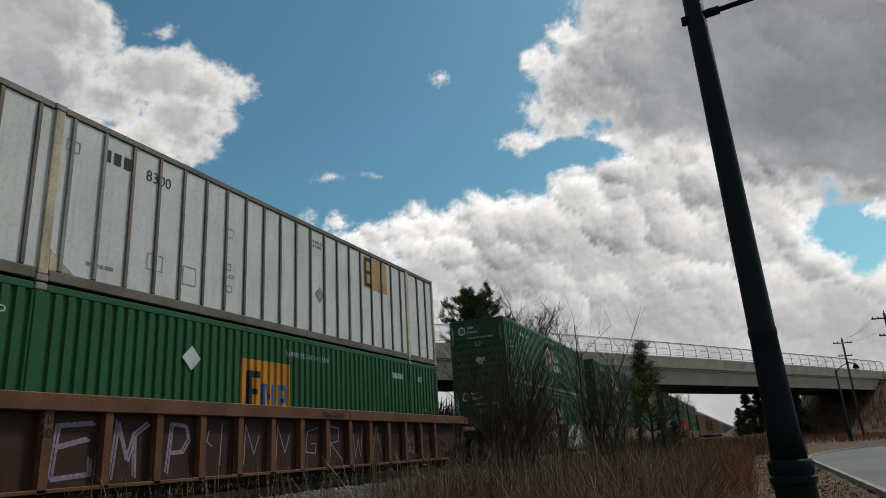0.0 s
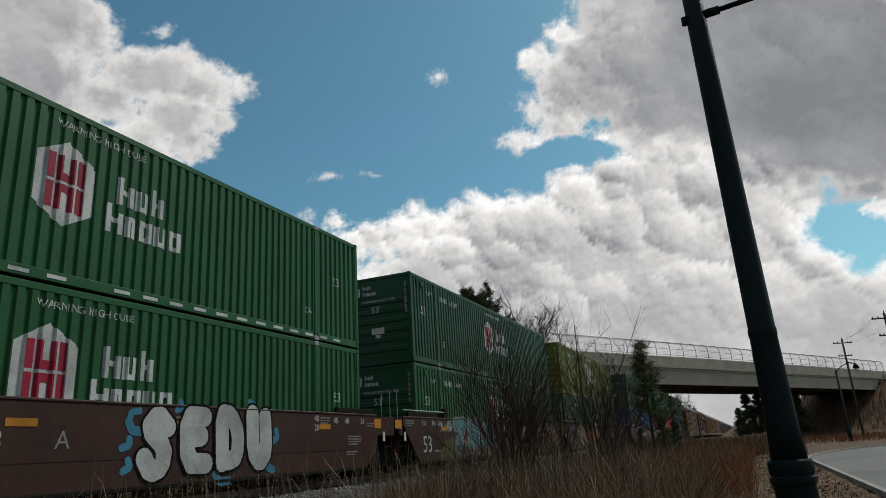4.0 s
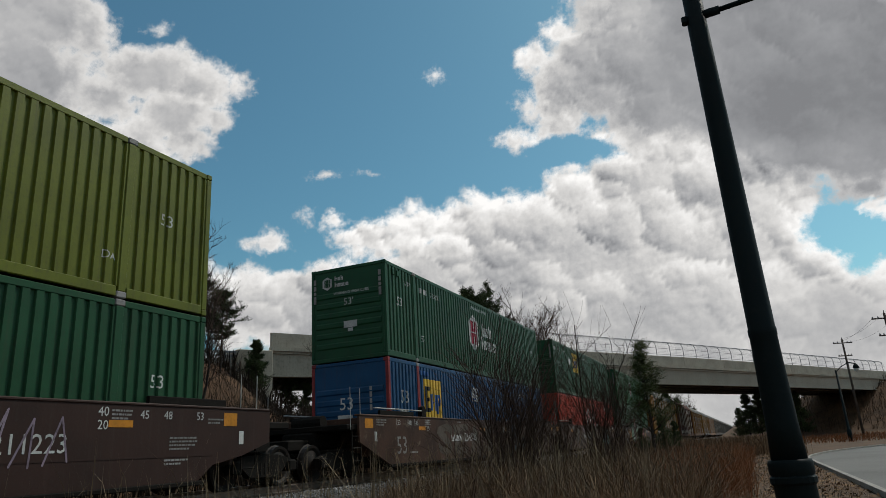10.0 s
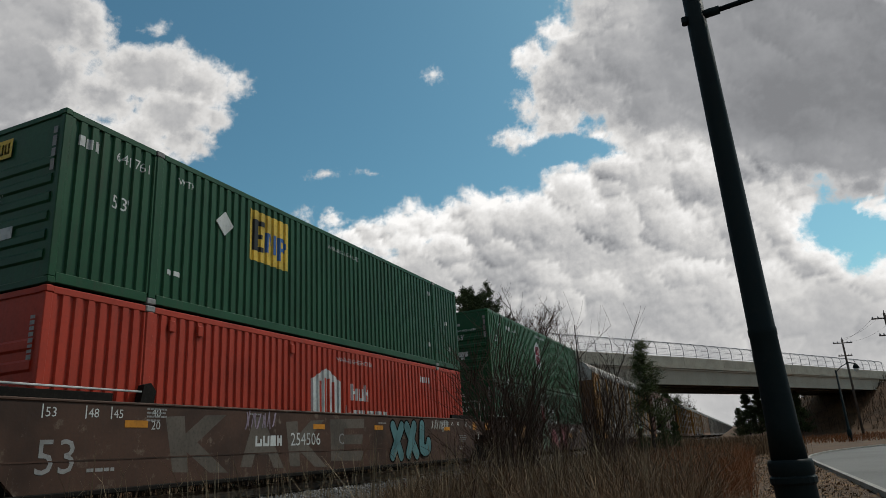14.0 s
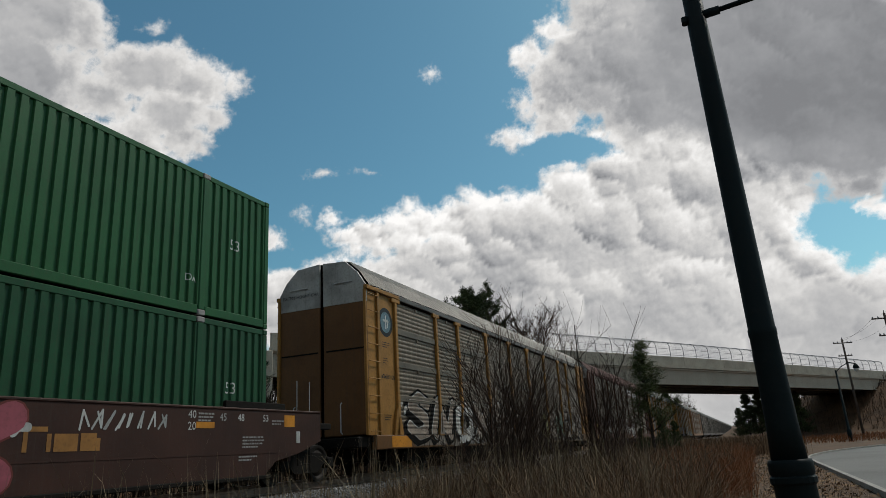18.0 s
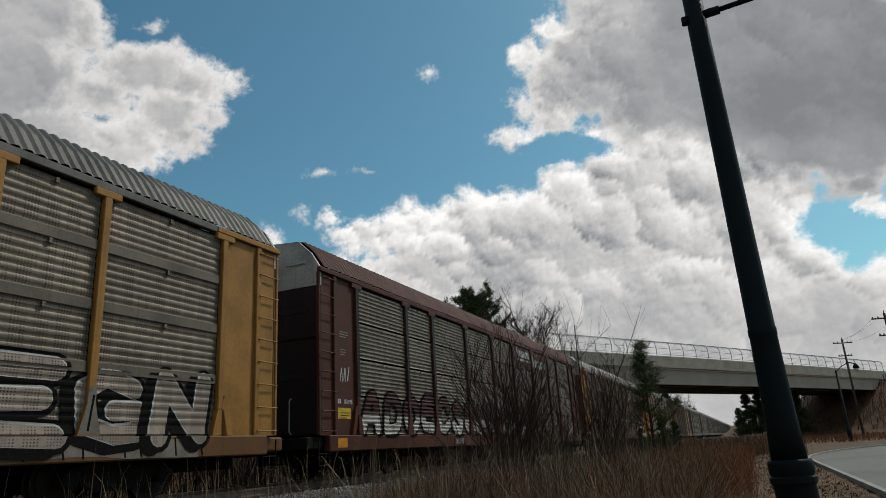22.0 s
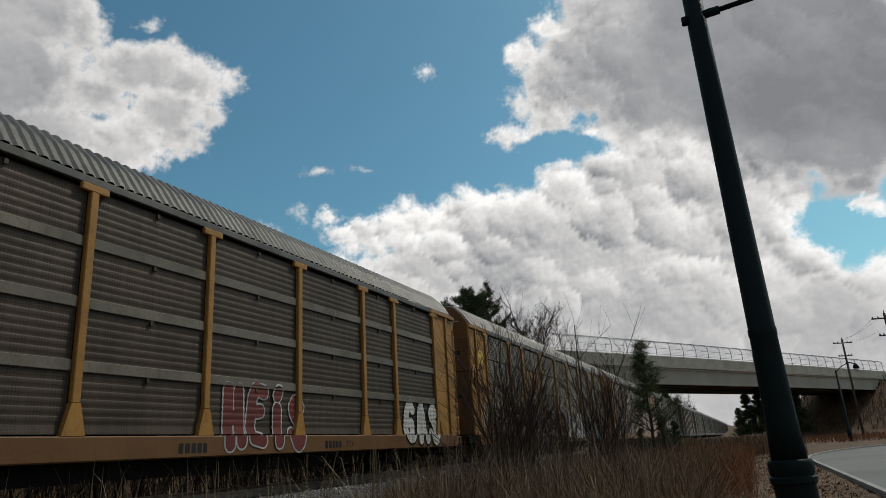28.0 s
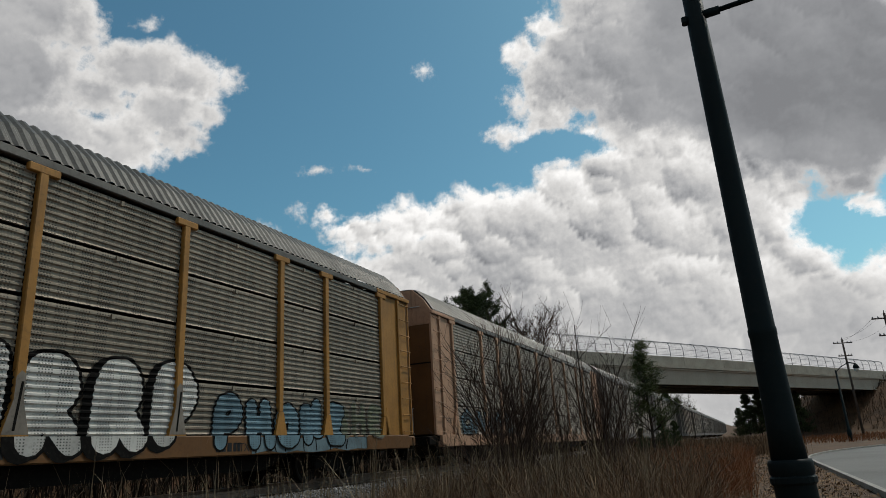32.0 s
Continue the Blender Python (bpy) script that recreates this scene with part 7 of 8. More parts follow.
for i in range(150):
    ob = part("tie", tie, tie_wood, track)
    ob.location = (random.Random(i).uniform(-0.03, 0.03), -12 + i * 0.53, 0)
rest = Geo()
for i in range(400):
    y = 68 + i * 0.75
    rest.box(-1.3, y - 0.11, -0.33, 1.3, y + 0.11, -0.155)
tagged(part("far_ties", rest, tie_wood, track), kind="stuff")
for x in (-0.755, 0.755):
    g = Geo()
    prof = [(-0.07, -0.155), (0.07, -0.155), (0.07, -0.14), (0.012, -0.125), (0.012, -0.045), (0.036, -0.035), (0.036, -0.004), (0.03, 0.0), (-0.03, 0.0), (-0.036, -0.004), (-0.036, -0.035), (-0.012, -0.045), (-0.012, -0.125), (-0.07, -0.14)]
    g.v += [(x + a, -40, z) for a, z in prof] + [(x + a, 520, z) for a, z in prof]
    n = len(prof)
    g.f += [(i, (i + 1) % n, n + (i + 1) % n, n + i) for i in range(n)]
    part("rail", g, rail_top, track, "rusty steel rail with a worn top")

# ---- bridge ----
def bridge():
    root = thing("road_bridge", "pale concrete road bridge over the track with a curved mesh fence", "bridge")
    ang = math.atan2(BR_DIR.y, BR_DIR.x)
    root.matrix_world = Matrix.Translation((BR_A.x, BR_A.y, 0)) @ Matrix.Rotation(ang, 4, "Z")
    # local x runs along the bridge; local y is away from the viewer
    a, b = -56.0, 73.0

    def sag(x):
        """The deck falls gently towards its right end."""
        return -0.006 * max(0.0, x - 5)
    xs = list(np.linspace(a, b, 14))
    for i, (p, q) in enumerate(zip(xs, xs[1:])):
        z0, z1 = sag(p), sag(q)

        def slab(name, y0, y1, lo, hi, material, label=""):
            g = Geo()
            g.v += [(p, y0, lo + z0), (q - 0.03, y0, lo + z1), (q - 0.03, y1, lo + z1), (p, y1, lo + z0), (p, y0, hi + z0), (q - 0.03, y0, hi + z1), (q - 0.03, y1, hi + z1), (p, y1, hi + z0)]
            g.f += [(0, 3, 2, 1), (4, 5, 6, 7), (0, 1, 5, 4), (1, 2, 6, 5), (2, 3, 7, 6), (3, 0, 4, 7)]
            part(name, g, material, root, label)
        slab("parapet", 0.0, 0.32, 9.75, 10.95, concrete, "")
        slab("parapet", 11.0, 11.32, 9.75, 10.95, concrete, "")
        slab("deck_edge", -0.12, 0.5, 9.42, 9.75, concrete, "")
        slab("deck", 0.5, 11.0, 9.25, 9.55, bridge_shade, "")
    for k, y in enumerate((0.35, 3.0, 5.6, 8.2, 10.6)):
        for p, q in ((a, -18.0), (-18.0, 30.0), (30.0, b)):
            g = Geo()
            z0, z1 = sag(p), sag(q)
            for yy0, yy1, lo, hi in ((y - 0.1, y + 0.1, 7.45, 9.42), (y - 0.28, y + 0.28, 7.3, 7.47), (y - 0.28, y + 0.28, 9.22, 9.42)):
                n = len(g.v)
                g.v += [(p, yy0, lo + z0), (q - 0.05, yy0, lo + z1), (q - 0.05, yy1, lo + z1), (p, yy1, lo + z0), (p, yy0, hi + z0), (q - 0.05, yy0, hi + z1), (q - 0.05, yy1, hi + z1), (p, yy1, hi + z0)]
                g.f += [tuple(n + i for i in f) for f in ((0, 3, 2, 1), (4, 5, 6, 7), (0, 1, 5, 4), (1, 2, 6, 5), (2, 3, 7, 6), (3, 0, 4, 7))]
            # inner girders get the concrete with shade in its colour
            part("girder", g, beam_paint if k == 0 else bridge_shade, root)
    for x in (-24.0, 25.5):
        z = sag(x)
        skew = BR_DIR.y / BR_DIR.x                      # the piers stand parallel to the track
        g = Geo()
        c = [(x - 0.8, -0.2), (x + 0.8, -0.2), (x + 0.8 + 11.6 * skew, 11.4), (x - 0.8 + 11.6 * skew, 11.4)]
        g.v += [(p, q, 6.4 + z) for p, q in c] + [(p, q, 7.3 + z) for p, q in c]
        g.f += [(0, 3, 2, 1), (4, 5, 6, 7), (0, 1, 5, 4), (1, 2, 6, 5), (2, 3, 7, 6), (3, 0, 4, 7)]
        part("pier_cap", g, bridge_shade, root)
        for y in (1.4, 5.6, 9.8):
            part("pier_column", Geo().lathe(x + (y + 0.2) * skew, y, [(0.5, -1.5), (0.5, 6.4 + z)], 14), bridge_shade, root)
    part("abutment", Geo().box(b, -0.3, -2, b + 3.5, 11.6, 9.3 + sag(b), 0.05), concrete, root)
    part("abutment", Geo().box(a - 3, -0.3, -2, a, 11.6, 9.4, 0.05), concrete, root)
    part("wing_wall", Geo().box(b + 3.5, -0.2, 4, b + 12, 0.2, 10.6 + sag(b), 0.04), concrete, root)
    post = None
    x = a + 5.0
    while x < b:
        pts = [(0, 0.16, 10.95), (0, 0.16, 12.0), (0, 0.22, 12.45), (0, 0.42, 12.8), (0, 0.75, 13.0), (0, 1.15, 13.08)]
        if post is None:
            post = closed(Geo().tube(pts, 0.045, 6).mesh("fence_post", galv))
        ob = part("fence_post", post, galv, root)
        ob.location = (x, 0, sag(x))
        x += 3.05
    ends = list(np.linspace(a + 5, b - 1, 30))
    for y, z, r in ((0.16, 11.2, 0.03), (0.16, 12.0, 0.03), (0.42, 12.8, 0.03), (1.15, 13.08, 0.035)):
        part("fence_rail", Geo().tube([(q, y, z + sag(q)) for q in ends], r, 5), galv, root)
    # the woven wire as a thin sheet of crossing wires
    g = Geo()
    prof = [(0.16, 11.2), (0.16, 12.0), (0.22, 12.45), (0.42, 12.8), (0.75, 13.0), (1.15, 13.08)]
    for i in range(60):
        k = a + 5 + i * (b - a - 6) / 60
        for (y0, z0), (y1, z1) in zip(prof, prof[1:]):
            g.quad((k, y0, z0 + sag(k)), (k + 0.02, y0, z0 + sag(k)), (k + 0.02, y1, z1 + sag(k)), (k, y1, z1 + sag(k)))
    for (y0, z0), (y1, z1) in zip(prof, prof[1:]):
        for t in (0.25, 0.5, 0.75):
            y, z = y0 + (y1 - y0) * t, z0 + (z1 - z0) * t
            for p, q in zip(ends, ends[1:]):
                g.quad((p, y, z + sag(p)), (q, y, z + sag(q)), (q, y, z + 0.015 + sag(q)), (p, y, z + 0.015 + sag(p)))
    part("fence_mesh", g.mesh("fence_mesh", galv), galv, root, "fine woven wire")
    return root


bridge()

# ---- posts and poles ----
def lamp_post():
    root = thing("street_lamp_post", "dark green tapered steel lamp post with a collared base", "lamp post", pose(0.217, 4.9, GROUND, 0, -0.8, 0))
    h = -GROUND
    part("base", Geo().lathe(0, 0, [(0.1743, 0), (0.1743, 0.08), (0.1535, 0.12), (0.1369, 0.2), (0.1245, 0.6), (0.1203, 0.98), (0.1311, 1.0), (0.1311, 1.06), (0.1245, 1.08)], 20), pole_paint, root, "", True)
    part("collar", Geo().lathe(0, 0, [(0.1245, 0.93), (0.1353, 0.945), (0.1353, 0.975), (0.1245, 0.985)], 20), pole_paint, root)
    part("shaft", Geo().lathe(0, 0, [(0.1062, 1.08), (0.0954, 1.3), (0.0871, 1.7), (0.0847, 1.85), (0.0880, 1.86), (0.0880, 1.9), (0.0838, 1.91), (0.0730, 3.6), (0.0622, 6.2)], 24), pole_paint, root, "", True)
    g = Geo()
    z = h + 0.5 + 4.9 * math.tan(radians(31.9))
    g.tube([(0.05, -0.02, z), (0.17, -0.03, z)], 0.034, 10)
    g.tube([(0.16, -0.03, z), (0.95, -0.14, z - 0.02)], 0.02, 8)
    part("banner_arm", g, pole_paint, root, "thin banner arm", True)
    part("clamp", Geo().box(-0.105, -0.05, z - 0.04, -0.06, 0.01, z + 0.02, 0.008), pole_paint, root)
    for w in (-2.2, -1.4, -0.5):
        part("bolt", Geo().tube([(0.124 * math.cos(w), 0.124 * math.sin(w), 0.93 - 0.12), (0.134 * math.cos(w), 0.134 * math.sin(w), 0.93 - 0.12)], 0.014, 8), decal_grey, root)
    part("lantern_arm", Geo().tube([(0, 0, 6.1), (0.2, 0, 6.5), (0.7, 0, 6.6), (0.95, 0, 6.4)], 0.03, 8), pole_paint, root)
    return root


lamp_post()


def bearing(az, d):
    return d * math.sin(radians(az)), d * math.cos(radians(az))


def far_lamp(az, d, h):
    x, y = bearing(az, d)
    root = thing("street_lamp", "dark post-top street lamp with a teardrop lantern", "street lamp", pose(x, y, ground_z(x, y)))
    part("pole", Geo().lathe(0, 0, [(0.2, 0), (0.2, 1.0), (0.12, 1.1), (0.08, h)], 10), pole_paint, root, "", True)
    part("arm", Geo().tube([(0, 0, h - 0.2), (0.5, 0, h + 0.25), (1.2, 0, h + 0.6), (1.75, 0, h + 0.45)], 0.045, 6), pole_paint, root)
    part("lantern", Geo().lathe(1.75, 0, [(0.05, h + 0.45), (0.2, h + 0.3), (0.3, h + 0.02), (0.22, h - 0.02)], 12), pole_paint, root, "", True)
    part("globe", Geo().lathe(1.75, 0, [(0.21, h - 0.02), (0.2, h - 0.2), (0.1, h - 0.32)], 12), decal_white, root, "pale glass globe", True)
    return root


far_lamp(6.52, 76, 6.6)


def utility_pole(az, d, h, twist):
    x, y = bearing(az, d)
    root = thing("utility_pole", "weathered timber utility pole with crossarms", "utility pole", pose(x, y, ground_z(x, y) - 0.05, 0, 0, twist))
    part("pole", Geo().lathe(0, 0, [(0.17, 0), (0.12, h)], 8), timber_pole, root, "", True)
    for z, w in ((h - 0.5, 1.25), (h - 2.2, 0.9)):
        part("crossarm", Geo().box(-w, -0.06, z - 0.06, w, 0.06, z + 0.06, 0.01), timber_pole, root)
        for k in (-0.9, -0.5, 0.5, 0.9):
            part("insulator", Geo().lathe(k * w, 0, [(0.05, z + 0.06), (0.07, z + 0.12), (0.03, z + 0.24)], 6), galv, root)
    part("insulator", Geo().lathe(0, 0, [(0.05, h), (0.03, h + 0.3)], 6), galv, root)
    return root


u1, u2 = utility_pole(7.35, 105, 12.6, 20), utility_pole(10.3, 80, 12.0, 10)
g = Geo()
for k, z in ((-1.1, 12.2), (1.1, 12.2), (0, 12.7)):
    p, q = Vector(bearing(7.35, 105)).to_3d() + Vector((k, 0, u1.location.z + z)), Vector(bearing(10.3, 80)).to_3d() + Vector((k, 0, u2.location.z + z - 0.6))
    g.tube([p.lerp(q, i / 12) - Vector((0, 0, 0.5 * (1 - (i / 6 - 1) ** 2))) for i in range(13)], 0.009, 4)
    q2 = Vector((60, 60, 11))
    g.tube([q.lerp(q2, i / 12) - Vector((0, 0, 0.5 * (1 - (i / 6 - 1) ** 2))) for i in range(13)], 0.009, 4)
single("overhead_cables", g, steel_dark, "thin dark overhead power cables", "cable")

mast = thing("sign_mast", "thin dark mast beside the bridge", "mast", pose(-8.0 + 1.2, 32.0, GROUND))
part("pole", Geo().tube([(0, 0, 0), (0, 0, 6.7)], [0.03, 0.022], 6), steel_dark, mast)
x, y = bearing(-51.2, 44)
flood = thing("floodlight_mast", "dark mast with a pair of floodlights above the trees", "floodlight", pose(x, y, ground_z(x, y)))
part("pole", Geo().lathe(0, 0, [(0.16, 0), (0.09, 5.60)], 8), steel_dark, flood, "", True)
part("crossbar", Geo().tube([(-0.45, 0, 5.45), (0.45, 0, 5.45)], 0.04, 6), steel_dark, flood)
for k in (-0.4, 0.4):
    part("lamp_head", Geo().prism([(-0.10, 5.42), (0.22, 5.32), (0.26, 5.62), (0.0, 5.78)], k - 0.17, k + 0.17), steel_dark, flood)

# ---- trees and shrubs ----
def twigs_from(segments, sides=4):
    """A mesh of tapered twigs from (start, end, radius, radius) rows."""
    n = len(segments)
    P = np.array([[tuple(s[0]), tuple(s[1])] for s in segments])
    R = np.array([[s[2], s[3]] for s in segments])
    d = P[:, 1] - P[:, 0]
    d /= np.linalg.norm(d, axis=1)[:, None] + 1e-9
    up = np.where(np.abs(d[:, 2:3]) < 0.9, np.array([[0, 0, 1.0]]), np.array([[1.0, 0, 0]]))
    a = np.cross(d, up)
    a /= np.linalg.norm(a, axis=1)[:, None] + 1e-9
    b = np.cross(d, a)
    w = 2 * np.pi * np.arange(sides) / sides
    ring = a[:, None] * np.cos(w)[None, :, None] + b[:, None] * np.sin(w)[None, :, None]
    v = (P[:, :, None] + ring[:, None] * R[:, :, None, None]).reshape(-1, 3)
    k = np.arange(sides)
    quad = np.stack([k, (k + 1) % sides, sides + (k + 1) % sides, sides + k], -1)
    f = (quad[None] + (2 * sides * np.arange(n))[:, None, None]).reshape(-1, 4)
    return v, f


def grow(rng, p, d, length, r, depth, out, bend=0.25, lift=0.1, kids=(2, 4), spread=0.7, steps=3):
    """A limb in a few bent steps, with smaller limbs along it."""
    q = Vector(p)
    d = Vector(d).normalized()
    for i in range(steps):
        d = (d + Vector((rng.uniform(-bend, bend), rng.uniform(-bend, bend), rng.uniform(-bend, bend) * 0.6 + lift))).normalized()
        n = q + d * length / steps
        r1 = r * (1 - 0.75 * (i + 1) / steps) if depth == 0 else r * (1 - 0.45 * (i + 1) / steps)
        out.append((q, n, r * (1 - 0.45 * i / steps), max(r1, 0.0025)))
        if depth > 0:
            for _ in range(rng.randint(*kids)):
                t = rng.random()
                side = Vector((rng.uniform(-1, 1), rng.uniform(-1, 1), rng.uniform(-0.2, 0.9))).normalized()
                grow(rng, q.lerp(n, t), d * (1 - spread) + side * spread, length * rng.uniform(0.35, 0.6), r * 0.45, depth - 1, out, bend, lift, kids, spread, steps)
        q = n


def twig_mesh(name, segs, material, sides=4):
    v, f = twigs_from(segs, sides)
    me = bpy.data.meshes.new(name)
    me.from_pydata(v.tolist(), [], f.tolist())
    me.materials.append(material)
    return me


def shrub(name, x, y, height, spread, stems, seed, label, depth=2, thick=0.02, kids=(1, 3)):
    """Many stems from one base, each with its twigs."""
    rng = random.Random(seed)
    root = thing(name, label, "shrub", pose(x, y, ground_z(x, y)))
    for i in range(stems):
        segs = []
        w = rng.uniform(0, 2 * math.pi)
        tilt = spread * math.sqrt(rng.random())
        d = Vector((math.cos(w) * tilt, math.sin(w) * tilt, 1))
        grow(rng, (rng.uniform(-0.25, 0.25), rng.uniform(-0.25, 0.25), -0.05), d, height * rng.uniform(0.55, 1.0) * 0.85, thick * rng.uniform(0.7, 1.2), depth, segs, 0.14, 0.05, kids, 0.5, 4)
        part("stem", twig_mesh("stem", segs, twig), twig, root)
    return root


shrub("bare_shrub", *bearing(-18.0, 19.0), 4.6, 0.60, 26, 1, "leafless many-stemmed shrub beside the track", 2, 0.022)
shrub("bare_shrub", *bearing(-16.4, 21.5), 4.0, 0.34, 9, 2, "leafless dark shrub with fine twigs", 2, 0.02)
shrub("bare_shrub", *bearing(-11.0, 26.0), 5.0, 0.50, 20, 3, "tall leafless shrub with arching twigs", 2, 0.022)
shrub("bare_shrub", *bearing(-9.2, 28.0), 4.6, 0.3, 7, 4, "thin leafless shrub in dry grass", 2, 0.018)
shrub("bare_shrub", *bearing(-14.0, 24.0), 3.2, 0.35, 9, 5, "low leafless shrub in dry grass", 2, 0.018)
shrub("bare_shrub", *bearing(-20.6, 18.5), 2.6, 0.4, 8, 6, "low leafless shrub by the track", 2, 0.016)


def tufts(rng, centers, per, reach, width, droop=0.0):
    """Needle tufts: thin tapered blades round each centre."""
    c = np.repeat(np.array(centers, float), per, axis=0)
    n = len(c)
    d = rng.normal(size=(n, 3))
    d[:, 2] = d[:, 2] * 0.6 + 0.25 - droop
    d /= np.linalg.norm(d, axis=1)[:, None]
    side = np.cross(d, rng.normal(size=(n, 3)))
    side /= np.linalg.norm(side, axis=1)[:, None] + 1e-9
    L = reach * rng.uniform(0.6, 1.2, (n, 1))
    w = width * rng.uniform(0.6, 1.3, (n, 1))
    start = c + rng.normal(size=(n, 3)) * reach * 0.35
    v = np.stack([start - side * w * 0.5, start + side * w * 0.5, start + d * L * 0.6 + side * w * 0.4, start + d * L, start + d * L * 0.6 - side * w * 0.4], 1).reshape(-1, 3)
    f = np.arange(n * 5).reshape(n, 5)
    return v, f


def leafy_mesh(name, v, f, material):
    me = bpy.data.meshes.new(name)
    me.from_pydata(v.tolist(), [], f.tolist())
    me.materials.append(material)
    return me


TREES = {}


def pine_meshes(kind, seed):
    """A pine: trunk and limbs, and a crown of needle tufts on them."""
    rng = random.Random(seed)
    nrng = np.random.RandomState(seed)
    segs, centers = [], []
    if kind == "tall":
        h, bare, reach, tiers = 13.0, 0.42, 3.0, 15
    elif kind == "broad":
        h, bare, reach, tiers = 11.0, 0.12, 3.2, 17
    else:
        h, bare, reach, tiers = 5.3, 0.28, 1.25, 9
    p = Vector((0, 0, -0.1))
    trunk = [p]
    for i in range(8):
        p = p + Vector((rng.uniform(-0.05, 0.05) * h * 0.1, rng.uniform(-0.05, 0.05) * h * 0.1, h / 8))
        trunk.append(p)
    r0 = h * 0.014 + 0.015
    for i in range(8):
        segs.append((trunk[i], trunk[i + 1], r0 * (1 - i / 8.6), r0 * (1 - (i + 1) / 8.6)))
    for k in range(tiers):
        t = bare + (1 - bare) * (k + rng.random() * 0.6) / tiers
        z = t * h
        i = min(int(t * 8), 7)
        q = trunk[i].lerp(trunk[i + 1], t * 8 - i)
        wide = reach * (1.0 - (t - bare) / (1 - bare)) ** 0.75 if kind != "tall" else reach * (0.45 + 0.75 * math.sin(math.pi * min(1, (t - bare) / (1 - bare) * 0.85 + 0.12)))
        young = kind == "sapling"
        for _ in range(4 if young else rng.randint(3, 5)):
            w = rng.uniform(0, 6.283)
            L = wide * rng.uniform(0.45, 1.1) + (0.10 if young else 0.15)
            d = Vector((math.cos(w), math.sin(w), 0.75 if young else rng.uniform(-0.05, 0.55)))
            out = []
            grow(rng, q, d, L, r0 * 0.28, 1, out, 0.2, 0.06, (1, 2), 0.6, 3)
            segs += out
            for a, b, _, r in out:
                if (b - q).length > L * (0.55 if young else 0.3):
                    centers.append(tuple(b))
                    if not young: centers.append(tuple(a.lerp(b, 0.5)))
    per, rr, ww = (26, 0.32, 0.05) if seed == 5 else {"tall": (11, 0.36, 0.05), "broad": (10, 0.36, 0.05), "sapling": (15, 0.30, 0.013)}[kind]
    v, f = tufts(nrng, centers, per, rr, ww)
    return twig_mesh("trunk", segs, bark, 5), leafy_mesh("crown", v, f, needles_fresh if kind == "sapling" else needles)


def pine(x, y, kind, seed, label, k=1.0, turn=0.0, name="pine_tree"):
    key = (kind, seed)
    if key not in TREES:
        TREES[key] = pine_meshes(kind, seed)
    root = thing(name, label, "tree", Matrix.Translation((x, y, ground_z(x, y))) @ Matrix.Rotation(turn, 4, "Z") @ Matrix.Scale(k, 4))
    part("trunk", TREES[key][0], bark, root)
    part("crown", TREES[key][1], needles, root)
    return root


def bare_tree(x, y, h, seed, label, depth=3, lean=0.4, limbs=(2, 3), kids=(1, 2), finest=0.004):
    rng = random.Random(seed)
    root = thing("bare_tree", label, "tree", pose(x, y, ground_z(x, y)))
    trunk = []
    q = Vector((0, 0, -0.1))
    for i in range(5):
        n = q + Vector((rng.uniform(-0.03, 0.03) * h, rng.uniform(-0.03, 0.03) * h, h * 0.13))
        r = h * 0.012
        trunk.append((q, n, r * (1 - i * 0.13), r * (1 - (i + 1) * 0.13)))
        if i > 0:
            for _ in range(rng.randint(*limbs)):
                w = rng.uniform(0, 6.283)
                segs = []
                grow(rng, n, (math.cos(w) * lean, math.sin(w) * lean, 0.9), h * rng.uniform(0.3, 0.5), r * 0.45, depth - 1, segs, 0.2, 0.08, kids, 0.55, 4)
                segs = [(p, e, max(r0, finest), max(r1, finest * 0.8)) for p, e, r0, r1 in segs]
                part("limb", twig_mesh("limb", segs, twig), twig, root)
        q = n
    part("trunk", twig_mesh("trunk", trunk, bark, 6), bark, root)
    return root


pine(*bearing(-6.9, 30.5), "sapling", 3, "young slender pine in the dry grass", 1.0, 0.4, "pine_sapling")
# the wood behind the track
rng = random.Random(8)
for az, d, kind, k in ((-62.5, 38, "tall", 0.50), (-58.6, 36, "tall", 0.50), (-55.4, 42, "broad", 0.55), (-53.2, 42, "tall", 0.56), (-50.6, 50, "tall", 0.50),
                       (-47.4, 48, "tall", 0.50), (-45.6, 44, "tall", 0.56), (-43.6, 48, "tall", 0.56), (-41.4, 52, "tall", 0.45), (-38.6, 54, "broad", 0.4), (-36.0, 62, "tall", 0.5)):
    pine(*bearing(az, d), kind, 1 if kind == "tall" else 2, "dark evergreen in the wood behind the track", k, rng.uniform(0, 6))
for i in range(9):
    az = -64 + i * 4.2
    pine(*bearing(az, 56 + 5 * (i % 3)), "broad", 2, "dense dark evergreen at the back of the wood", 0.28 + 0.05 * (i % 4), i * 1.3)
pine(*bearing(-20.2, 84), "tall", 5, "tall dark pine standing above the train", 1.30, 1.0)
bare_tree(*bearing(-48.6, 23), 6.9, 3, "leafless tree with fine upswept branches", 4, 0.42)
bare_tree(*bearing(-52.6, 26), 6.4, 4, "leafless slender tree behind the track", 4, 0.4)
bare_tree(*bearing(-45.4, 25), 6.6, 5, "leafless slender tree behind the track", 4, 0.42)
bare_tree(*bearing(-57.0, 25), 5.6, 13, "leafless slender tree behind the track", 4, 0.4)
bare_tree(*bearing(-42.6, 30), 6.0, 14, "leafless slender tree behind the track", 4, 0.4)
bare_tree(*bearing(-4.6, 150), 9.0, 15, "leafless brown tree beyond the train", 4, 0.6)
bare_tree(*bearing(-5.4, 140), 8.6, 16, "leafless brown tree beyond the train", 4, 0.6)
bare_tree(*bearing(-3.9, 160), 8.0, 17, "leafless brown tree beyond the train", 4, 0.6)
